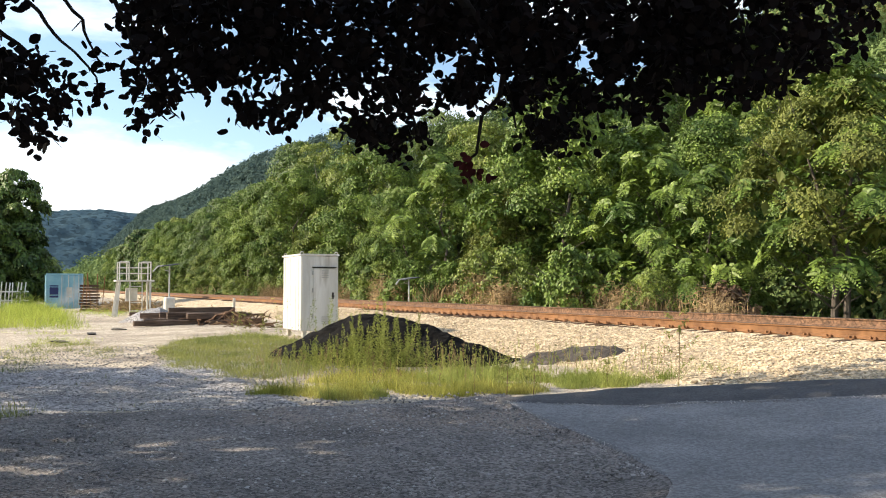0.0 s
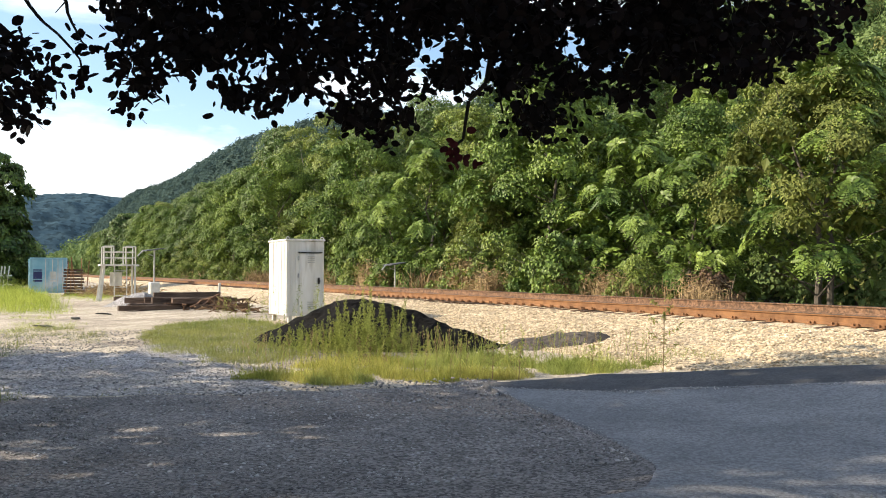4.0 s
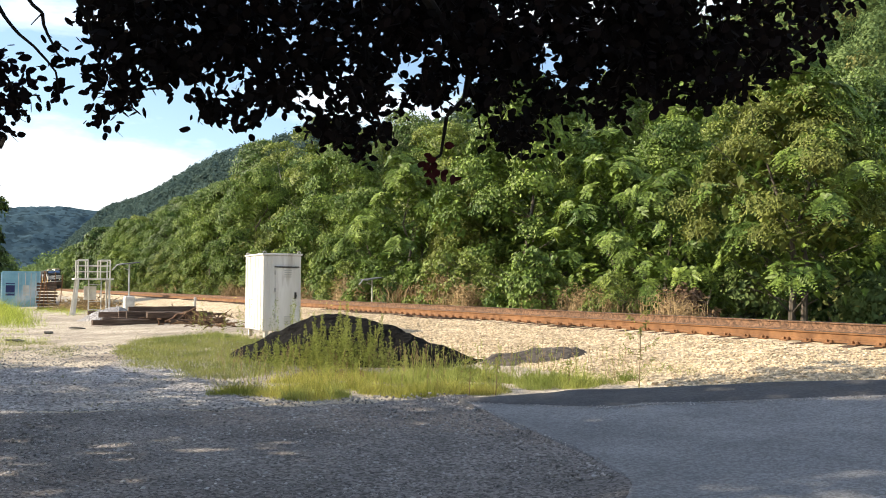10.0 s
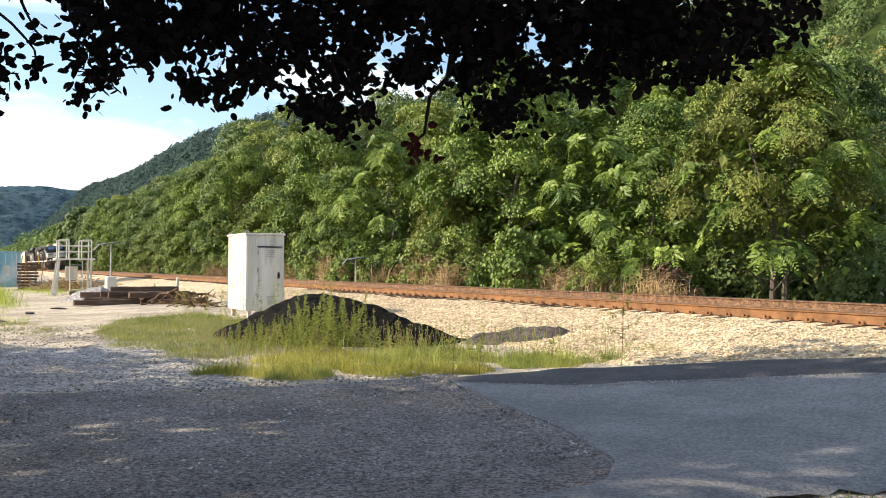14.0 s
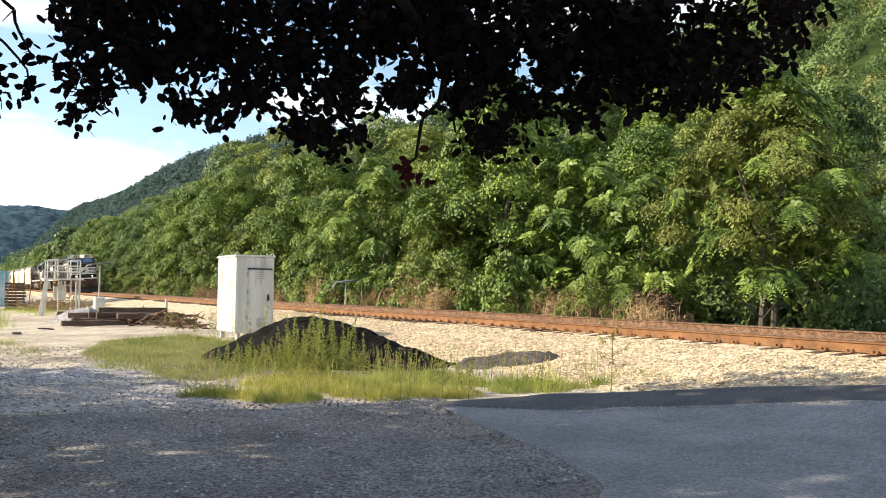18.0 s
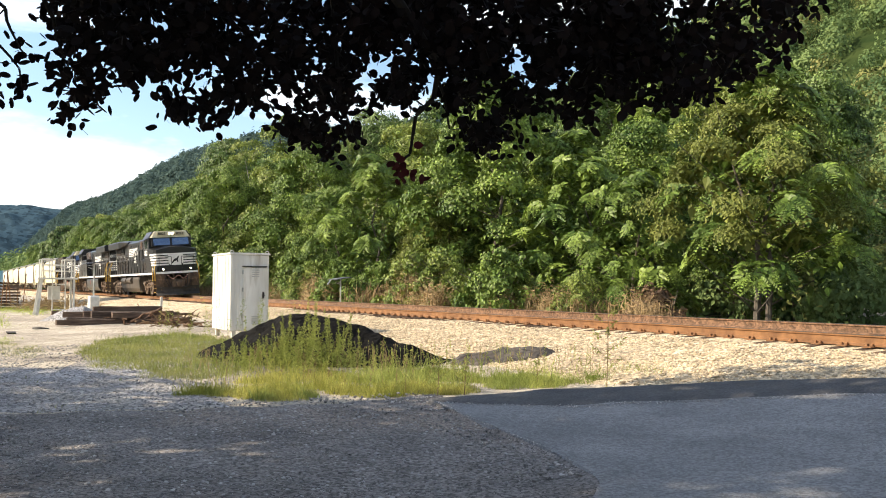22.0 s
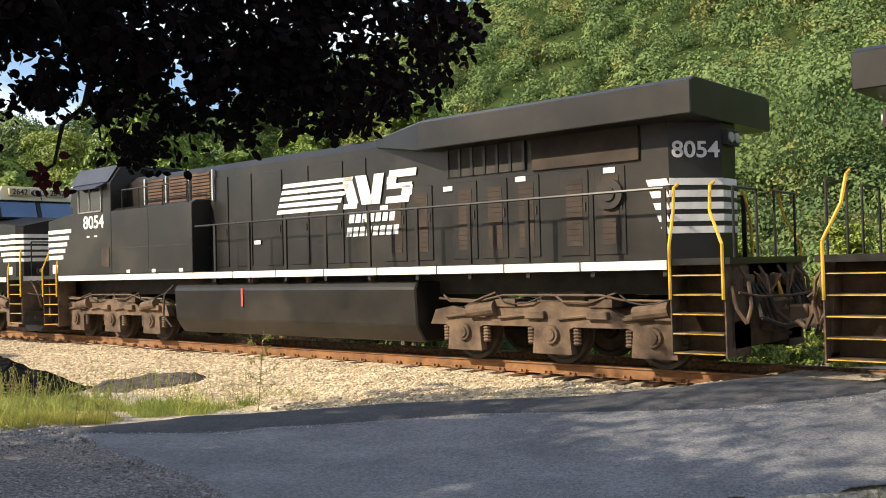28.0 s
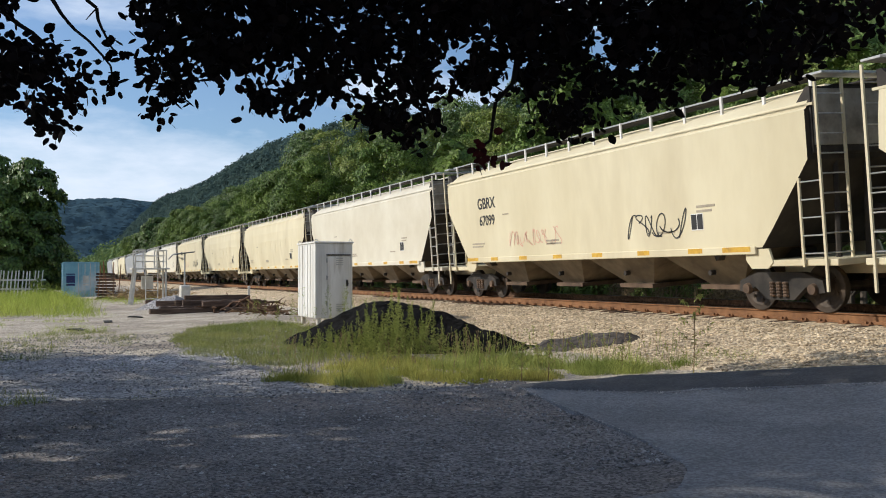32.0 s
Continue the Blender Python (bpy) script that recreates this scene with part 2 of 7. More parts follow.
STEEL = material("wheel_steel", ((0.030, 0.023, 0.017), (0.085, 0.062, 0.044)), 4.0, 0.6, 0.3)
GALV = material("galvanised_steel", ((0.35, 0.35, 0.34), (0.52, 0.52, 0.50)), 5.0, 0.45, 0.5)
# blue metallic base stands in for sky reflected in the windscreen
GLASS = material("cab_glass", ((0.10, 0.15, 0.23), (0.14, 0.20, 0.30)), 1.0, 0.12, 0.75, spec=0.8)


# ---------- mesh tools ----------
def box(bm, x0, y0, z0, x1, y1, z1):
    v = [bm.verts.new((x, y, z)) for z in (z0, z1) for y in (y0, y1) for x in (x0, x1)]
    for f in ((0, 2, 3, 1), (4, 5, 7, 6), (0, 1, 5, 4), (2, 6, 7, 3), (0, 4, 6, 2), (1, 3, 7, 5)):
        bm.faces.new([v[i] for i in f])


def tube(bm, a, b, r, r2=None, seg=8, caps=True):
    a, b = Vector(a), Vector(b)
    d = (b - a).normalized()
    u = d.orthogonal().normalized()
    w = d.cross(u)
    r2 = r if r2 is None else r2
    rings = []
    for p, q in ((a, r), (b, r2)):
        rings.append([bm.verts.new(p + (u * math.cos(2 * math.pi * i / seg) + w * math.sin(2 * math.pi * i / seg)) * q) for i in range(seg)])
    for i in range(seg):
        j = (i + 1) % seg
        bm.faces.new((rings[0][i], rings[0][j], rings[1][j], rings[1][i]))
    if caps:
        bm.faces.new(rings[0][::-1])
        bm.faces.new(rings[1])


def pipe(bm, pts, r, seg=6):
    for a, b in zip(pts[:-1], pts[1:]):
        tube(bm, a, b, r, seg=seg)


def prism(bm, profile, axis, a, b):
    """Extrudes a closed outline; axis 'x': outline in (y, z), 'y': in (x, z), 'z': in (x, y)."""
    def at(p, c):
        return {"x": (c, p[0], p[1]), "y": (p[0], c, p[1]), "z": (p[0], p[1], c)}[axis]
    lo = [bm.verts.new(at(p, a)) for p in profile]
    hi = [bm.verts.new(at(p, b)) for p in profile]
    k = len(profile)
    for i in range(k):
        j = (i + 1) % k
        bm.faces.new((lo[i], lo[j], hi[j], hi[i]))
    bm.faces.new(lo[::-1])
    bm.faces.new(hi)


def finish(bm, name, mat, bevel=0.0, smooth=False):
    if bevel:
        bmesh.ops.bevel(bm, geom=list(bm.edges), offset=bevel, segments=1, affect="EDGES", clamp_overlap=True)
    bmesh.ops.recalc_face_normals(bm, faces=bm.faces)
    me = bpy.data.meshes.new(name)
    bm.to_mesh(me)
    bm.free()
    me.materials.append(mat)
    if smooth:
        me.polygons.foreach_set("use_smooth", [True] * len(me.polygons))
    return me


def part(name, bm, mat, parent, label="", bevel=0.0, smooth=False):
    ob = new(name, finish(bm, name, mat, bevel, smooth))
    ob.parent = parent
    return tagged(ob, label) if label else ob


def thing(name, label, category, m=None, group="", kind=""):
    ob = new(name)
    ob.empty_display_size = 0.3
    if m is not None:
        ob.matrix_basis = m
    return tagged(ob, label, category, group, kind)


def mesh_from(name, verts, faces, mat, smooth=False):
    me = bpy.data.meshes.new(name)
    me.from_pydata([tuple(v) for v in verts], [], [tuple(f) for f in faces])
    me.materials.append(mat)
    if smooth:
        me.polygons.foreach_set("use_smooth", [True] * len(me.polygons))
    return me


def ease(a, b, v):
    v = min(1.0, max(0.0, (v - a) / (b - a)))
    return v * v * (3 - 2 * v)


def curve(table, v):
    """Straight-line reading of a table of (key, value)."""
    if v <= table[0][0]:
        return table[0][1]
    for (a, p), (b, q) in zip(table[:-1], table[1:]):
        if v <= b:
            return p + (q - p) * (v - a) / (b - a)
    return table[-1][1]


# ---------- ground ----------
RAIL_Y, TILT = 13.70, 0.0728       # near rail, and the cant of the curve towards the camera
GROUND = -0.87
ROAD_L = ((-14, -5.4), (4.2, -5.6), (4.8, -6.3), (5.2, -7.8), (5.55, -9.8), (5.9, -11.5), (7.5, -11.3), (9.6, -9.4), (11.0, -7.2), (12.4, -5.9), (14.0, -5.6), (24, -5.4))
ROAD_R = ((-14, -3.5), (4.0, -4.8), (5.6, -4.7), (6.6, -4.1), (8.0, -3.2), (10.0, -1.2), (12.0, 2.0), (24, 3.0))


def road_z(y):
    return curve(((-99, GROUND), (3.0, GROUND), (6.0, -0.82), (8.0, -0.68), (9.6, -0.50), (11.0, -0.30), (12.5, -0.06), (13.5, -0.02), (15.2, 0.09), (99, 0.09)), y)


def open_z(x, y):
    """The ground without the road: a gravel yard, the ballast bank of the track, and the wooded slope behind."""
    z = GROUND + 0.17 * ease(-17, -25, x) * ease(1, 6.5, y) * (1 - ease(8, 10, y)) + 0.05 * noise.noise((x * 0.22, y * 0.22, 1.7)) + 0.02 * noise.noise((x * 0.9, y * 0.9, 4))
    bank = curve(((8.2, 0.0), (9.6, 0.13), (12.7, 0.515), (13.0, 0.558), (13.6, 0.608), (15.3, 0.74), (16.2, 0.74), (17.0, 0.66), (19.5, 0.2), (23, 0.0)), y)
    z += bank * (1.0 if x < 60 else 1)
    if y > 22:
        z += 0.30 * (y - 22) * ease(22, 60, y)
    return z


def ground_z(x, y):
    z = open_z(x, y)
    if y < 24:
        inside = min(x - curve(ROAD_L, y), curve(ROAD_R, y) - x)
        w = ease(-0.9, 0.05, inside)
        z = z * (1 - w) + (road_z(y) - 0.05) * w
    return z


def steps(*spans):
    out = []
    for a, b, d in spans:
        k = max(1, round((b - a) / d))
        out += [a + (b - a) * i / k for i in range(k)]
    return out + [spans[-1][1]]


def sheet(name, xs, ys, zf, mat):
    verts = [(x, y, zf(x, y)) for y in ys for x in xs]
    k = len(xs)
    faces = [(j * k + i, j * k + i + 1, (j + 1) * k + i + 1, (j + 1) * k + i) for j in range(len(ys) - 1) for i in range(k - 1)]
    return new(name, mesh_from(name, verts, faces, mat, True))


def build_ground():
    xs = steps((-4000, -600, 340), (-600, -120, 24), (-120, -50, 2.0), (-50, 8, 0.4), (8, 60, 4), (60, 4000, 394))
    ys = steps((-4000, -60, 394), (-60, -8, 4), (-8, 24, 0.4), (24, 60, 4), (60, 100, 10))
    far = steps((100, 4000, 300))[1:]
    tagged(sheet("ground", xs, ys + far, lambda x, y: ground_z(x, min(y, 60)), GRAVEL), "pale gravel yard with dirt and worn tracks", "ground", kind="structure")
    # ballast of the track, a shoulder of crushed limestone
    bx = [x for x in xs if -600 <= x <= 60]
    by = steps((8.6, 19.4, 0.3))
    def bal(x, y):
        edge = 9.3 + 0.5 * noise.noise((x * 0.35, 3, 0)) + 0.6 * ease(-14, -26, x)
        return ground_z(x, y) + (0.035 if y > edge else -0.06) - (0.5 if curve(ROAD_L, y) - 0.15 < x < curve(ROAD_R, y) + 0.1 else 0)
    tagged(sheet("ballast_bank", bx, by, bal, BALLAST), "pale crushed limestone ballast sloping up to the track", "ballast", kind="structure")
    # road
    def strip(name, left, right, ys2, n, lift, mat, label):
        verts = []
        for y in ys2:
            a, b = left(y), right(y)
            for i in range(n + 1):
                x = a + (b - a) * i / n
                z = road_z(y) if ROAD_IN(x, y) else max(ground_z(x, y), road_z(y) - 0.03 if x > -12.5 and y < 6.4 else -9)
                verts.append((x, y, z + lift - (0.035 if i in (0, n) else 0)))
        faces = [(j * (n + 1) + i, j * (n + 1) + i + 1, (j + 1) * (n + 1) + i + 1, (j + 1) * (n + 1) + i) for j in range(len(ys2) - 1) for i in range(n)]
        return tagged(new(name, mesh_from(name, verts, faces, mat, True)), label, "road", kind="structure")

    def rag(y, k):
        return 0.10 * noise.noise((y * 1.3, k, 2)) + 0.05 * noise.noise((y * 5.1, k, 3))
    ROAD_IN = lambda x, y: curve(ROAD_L, y) - 0.01 <= x <= curve(ROAD_R, y) + 0.01
    ys2 = steps((-14, 2, 1.0), (2, 13.45, 0.15))
    strip("road", lambda y: curve(ROAD_L, y) + rag(y, 1), lambda y: curve(ROAD_R, y) + rag(y, 5), ys2, 24, 0.02, ASPHALT, "grey worn asphalt road climbing to the level crossing")
    ys3 = steps((5.7, 13.4, 0.2))
    strip("road_edge", lambda y: curve(ROAD_L, y) - 0.12 + rag(y, 9), lambda y: curve(ROAD_L, y) + 0.02 + 0.5 * ease(5.7, 6.2, y) + 1.38 * ease(5.8, 7.2, y) + 0.6 * ease(9, 11, y) + rag(y, 13), ys3, 5, 0.042, NEW_ASPHALT, "newer dark asphalt along the road's edge")
    ys4 = steps((-14, 6.3, 0.3))
    strip("old_pavement", lambda y: -12.3 - 0.9 * ease(5, 0, y) + 5 * rag(y, 20), lambda y: curve(ROAD_L, y) + 0.3, ys4, 22, 0.012, OLDPAVE, "gravelly broken old pavement beside the road, greyed further for shade")
    strip("crushed_stone_apron", lambda y: -21.0 + 1.5 * ease(5, 0, y) + 14 * rag(y, 30), lambda y: -12.0 - 0.9 * ease(5, 0, y) + 5 * rag(y, 20), steps((-14, 3.4, 0.3)), 26, 0.009, CRUSHED, "blue-grey crushed stone before the old pavement, greyed partly for shade")
    ys5 = steps((18.9, 34, 0.8), (34, 110, 4))
    xs5 = steps((-500, -120, 10), (-120, 40, 2), (40, 300, 20))
    tagged(sheet("undergrowth", xs5, ys5, lambda x, y: ground_z(x, min(y, 60)) + 0.05 + 0.25 * noise.noise((x * 0.5, y * 0.5, 9)) * ease(19, 22, y), UNDER), "dark leaf litter and low growth under the trees", "ground", kind="structure")
    verts, faces = [], []
    rnd = random.Random(21)

    def stone(x, y, z, r):
        b = len(verts)
        q = rnd.uniform(0, 6.28)
        for k in range(4):
            w = r * rnd.uniform(0.7, 1.25)
            verts.append((x + math.cos(q + k * 1.571) * w, y + math.sin(q + k * 1.571) * w, z + rnd.uniform(-0.2, 0.3) * r))
        verts.extend(((x + rnd.uniform(-.3, .3) * r, y + rnd.uniform(-.3, .3) * r, z + r * rnd.uniform(0.35, 0.75)), (x, y, z - r)))
        for k in range(4):
            faces.extend(((b + k, b + (k + 1) % 4, b + 4), (b + (k + 1) % 4, b + k, b + 5)))
    for _ in range(26000):
        x, y = -4.5 - 42 * rnd.random() ** 1.5, rnd.uniform(9.3, 13.2)
        if not (curve(ROAD_L, y) - 0.2 < x < curve(ROAD_R, y)) and not (y < 9.9 and rnd.random() < 0.5):
            stone(x, y, bal(x, y) + 0.005, rnd.uniform(0.018, 0.045))
    tagged(new("ballast_stones", mesh_from("ballast_stones", verts, faces, STONE)), "loose pale limestone chips", "ballast", kind="stuff")
    verts, faces = [], []
    for _ in range(26000):
        x, y = -6.5 - 20 * rnd.random() ** 1.3, rnd.uniform(-3.0, 6.4)
        if not (curve(ROAD_L, y) - 0.2 < x < curve(ROAD_R, y)) or rnd.random() < 0.03:
            stone(x, y, max(ground_z(x, y), road_z(y) - 0.01 if x > -12.6 and y < 6.3 else -9) + 0.014, 0.006 + 0.022 * rnd.random() ** 3)
    for _ in range(1300):   # crumbs along the seam between old and new asphalt
        y = rnd.uniform(5.0, 13.0)
        x = curve(ROAD_L, y) + 0.02 + 0.5 * ease(5.7, 6.2, y) + 1.38 * ease(5.8, 7.2, y) + 0.6 * ease(9, 11, y) + rnd.gauss(0.03, 0.07)
        stone(x, y, road_z(y) + 0.032, rnd.uniform(0.005, 0.012))
    tagged(new("yard_pebbles", mesh_from("yard_pebbles", verts, faces, GREYSTONE)), "loose grey stones scattered over the yard", "gravel", kind="stuff")


build_ground()


# ---------- track ----------
def track_pose(x):
    return pose(x, RAIL_Y, 0, math.degrees(TILT))


def build_track():
    tr = thing("railway_track", "rusty steel rails on weathered wooden ties", "railway track", track_pose(0), kind="structure")
    for y in (0.0, 1.505):
        bm = bmesh.new()
        prism(bm, [(y - 0.075, -0.185), (y + 0.075, -0.185), (y + 0.075, -0.165), (y + 0.012, -0.14), (y + 0.012, -0.045), (y + 0.036, -0.03), (y + 0.036, -0.004),
                   (y - 0.036, -0.004), (y - 0.036, -0.03), (y - 0.012, -0.045), (y - 0.012, -0.14), (y - 0.075, -0.165)], "x", -700, 120)
        rail = part("rail", bm, RUST if y == 0 else RUST_D, tr, "rusty steel rail")
        bm = bmesh.new()
        box(bm, -700, y - 0.03, -0.004, 120, y + 0.03, 0.0)
        part("rail_head", bm, RAILHEAD, rail, "worn bright running surface")
    bm = bmesh.new()
    box(bm, -0.115, -0.47, -0.38, 0.115, 2.0, -0.194)
    me = finish(bm, "tie", TIE, 0.012)
    rnd = random.Random(5)
    bm = bmesh.new()
    box(bm, -0.09, -0.19, -0.194, 0.09, 0.17, -0.178)
    for px, py in ((-0.06, -0.09), (0.05, -0.095), (0.06, 0.09)):
        box(bm, px - 0.016, py - 0.02, -0.18, px + 0.016, py + 0.02, -0.135)
    plate = finish(bm, "tie_plate", RUST)
    for i in range(150):
        ob = new("tie", me)
        ob.parent = tr
        ob.location = (2.0 - i * 0.52 + rnd.uniform(-0.03, 0.03), rnd.uniform(-0.10, 0.06), rnd.uniform(-0.015, 0.004))
        ob.rotation_euler = (0, 0, rnd.uniform(-0.02, 0.02))
        if i < 110:
            pl = new("tie_plate", plate)
            pl.parent = tr
            pl.location = (ob.location.x, 0, 0)
    verts, faces = [], []
    for i in range(1000):
        x, d = 2.0 - (150 + i) * 0.52, rnd.uniform(-0.08, 0.05)
        b = len(verts)
        verts += [(x + sx, y + d, z) for z in (-0.36, -0.187) for y in (-0.55, 2.05) for sx in (-0.115, 0.115)]
        faces += [tuple(b + k for k in f) for f in ((4, 5, 7, 6), (0, 1, 5, 4), (2, 6, 7, 3), (0, 4, 6, 2), (1, 3, 7, 5))]
    ob = new("ties", mesh_from("ties", verts, faces, TIE))
    ob.parent = tr
    tagged(ob, kind="stuff")


build_track()


# ---------- woods ----------
def leaf_cards(verts, faces, rnd, centre, direction, length, width, droop=0.25):
    d = Vector(direction).normalized()
    side = d.cross(Vector((rnd.uniform(-0.4, 0.4), rnd.uniform(-0.4, 0.4), 1))).normalized() * width * 0.5
    c = Vector(centre)
    tip = c + d * length + Vector((0, 0, -droop * length))
    midp = c + d * length * 0.5 + Vector((0, 0, 0.06 * length))
    b = len(verts)
    verts.extend((c, midp + side, tip, midp - side))
    faces.extend(((b, b + 1, b + 2), (b, b + 2, b + 3)))


def blade(verts, faces, c, d, face, ln, wd):
    """One leaf lying across the direction it faces, its tip drooping."""
    d = d.normalized()
    side = d.cross(face)
    side = side.normalized() * (wd * 0.5) if side.length > 0.02 else Vector((wd * 0.5, 0, 0))
    m = c + d * (ln * 0.45) + face * (ln * 0.06)
    b = len(verts)
    verts.extend((c, m + side, c + d * ln - Vector((0, 0, ln * 0.12)), m - side))
    faces.append((b, b + 1, b + 2, b + 3))


def frond(verts, faces, c, d, face, length):
    """A compound leaf: leaflets in pairs along a drooping stalk, turned to the light."""
    d = d.normalized()
    side = d.cross(face).normalized()
    n = 7
    for k in range(1, n + 1):
        u = k / n
        p = c + d * (length * u) + Vector((0, 0, -0.50 * length * u * u))
        w = length * 0.34 * math.sin(0.55 + 2.3 * u)
        for s in (-1, 1):
            tip = p + side * (s * w) + d * (w * 0.45) - face * (0.22 * w)
            m = (p + tip) * 0.5
            e = d * (length * 0.088)
            b = len(verts)
            verts.extend((p, m + e, tip, m - e))
            faces.append((b, b + 1, b + 2, b + 3))


def crown_mesh(name, rnd, height, radius, base, clusters, leaves, length, width, mat, top=0.45, compound=False, flat=1.0, core=420):
    """Foliage in separate domed tiers at the limbs' ends, lit above and hollow below, round a dense inner mass that shows dark in the gaps."""
    verts, faces = [], []
    lobes = []
    n = 26 if compound else 30
    for i in range(n):
        a, t = i * 2.4 + rnd.uniform(-0.5, 0.5), (i + rnd.random()) / n
        z = base + (height - base) * (0.05 + 0.90 * t)
        rr = radius * (1.0 - 0.85 * max(0, t - top) / (1 - top)) * rnd.uniform(0.50, 1.06)
        size = radius * rnd.uniform(0.20, 0.34)
        c = Vector((math.cos(a) * rr, math.sin(a) * rr, z))
        lobes.append((c, size, size * flat * rnd.uniform(0.42, 0.70), Vector((math.cos(a), math.sin(a), 0.6)).normalized()))
    for _ in range(core):      # the inner mass
        t = rnd.random()
        z = base + (height - base) * (0.02 + 0.86 * t)
        rr = radius * 0.66 * (1.0 - 0.85 * max(0, t - top) / (1 - top)) * rnd.random() ** 0.5
        a = rnd.uniform(0, 6.283)
        leaf_cards(verts, faces, rnd, Vector((math.cos(a) * rr, math.sin(a) * rr, z)), Vector((rnd.gauss(0, 1), rnd.gauss(0, 1), rnd.gauss(0, 0.7))), 0.42, 0.30)
    if core > 100:
        for c, r, hh, way in lobes:      # each tier is dense inside, so that one side lies in its own shade
            for _ in range(46):
                v = Vector((rnd.gauss(0, 1), rnd.gauss(0, 1), rnd.gauss(0, 1))).normalized() * rnd.random() ** 0.4 * 0.72
                leaf_cards(verts, faces, rnd, c + Vector((v.x * r, v.y * r, v.z * hh - 0.1 * hh)), Vector((rnd.gauss(0, 1), rnd.gauss(0, 1), rnd.gauss(0, 0.7))), 0.36, 0.27)
    for i in range(clusters):
        c, r, hh, way = lobes[i % n]
        v = Vector((rnd.gauss(0, 1), rnd.gauss(0, 1), rnd.gauss(0.25, 0.8))).normalized()
        if v.dot(way) < -0.2 or v.z < -0.25:
            v = (v + way * 1.3).normalized()
        p = c + Vector((v.x * r, v.y * r, v.z * hh)) * rnd.uniform(0.80, 1.10)
        p.z = max(p.z, rnd.uniform(0.3, 0.9))
        out = (v + Vector((0, 0, 0.42))).normalized()
        e1 = out.cross(Vector((0, 0, 1)))
        e1 = e1.normalized() if e1.length > 0.05 else Vector((1, 0, 0))
        e2 = out.cross(e1)
        if compound:
            q0 = rnd.uniform(0, 6.283)
            for j in range(leaves):
                w = q0 + j * 6.283 / leaves + rnd.gauss(0, 0.2)
                frond(verts, faces, p, e1 * math.cos(w) + e2 * math.sin(w) + out * rnd.uniform(0.1, 0.5), out, length * rnd.uniform(0.6, 1.2))
        else:
            sp = r * 0.26
            for j in range(leaves):
                w = rnd.uniform(0, 6.283)
                f = (out + Vector((rnd.gauss(0, 0.5), rnd.gauss(0, 0.5), rnd.gauss(0, 0.4)))).normalized()
                blade(verts, faces, p + e1 * rnd.gauss(0, sp) + e2 * rnd.gauss(0, sp) + out * rnd.gauss(0, .07), e1 * math.cos(w) + e2 * math.sin(w) + Vector((0, 0, -0.5)), f, length * rnd.uniform(0.7, 1.4), width * rnd.uniform(0.8, 1.4))
    return mesh_from(name, verts, faces, mat)


def trunk_mesh(name, rnd, height, radius, r0, mat=None):
    bm = bmesh.new()
    p, k = Vector((0, 0, -0.4)), 6
    for i in range(k):
        q = Vector((rnd.uniform(-0.2, 0.2) * i, rnd.uniform(-0.2, 0.2) * i, -0.4 + (height * 0.85 + 0.4) * (i + 1) / k))
        tube(bm, p, q, r0 * (1 - i / (k + 0.5)), r0 * (1 - (i + 1) / (k + 0.5)), 8)
        if i:
            for _ in range(3):
                a = rnd.uniform(0, 6.283)
                e = p + Vector((math.cos(a), math.sin(a), rnd.uniform(0.3, 0.9))) * radius * rnd.uniform(0.5, 0.8)
                tube(bm, p, e, r0 * 0.24 * (1 - i / (k + 1)), 0.012, 5)
        p = q
    return finish(bm, name, mat or BARK)


KINDS = []
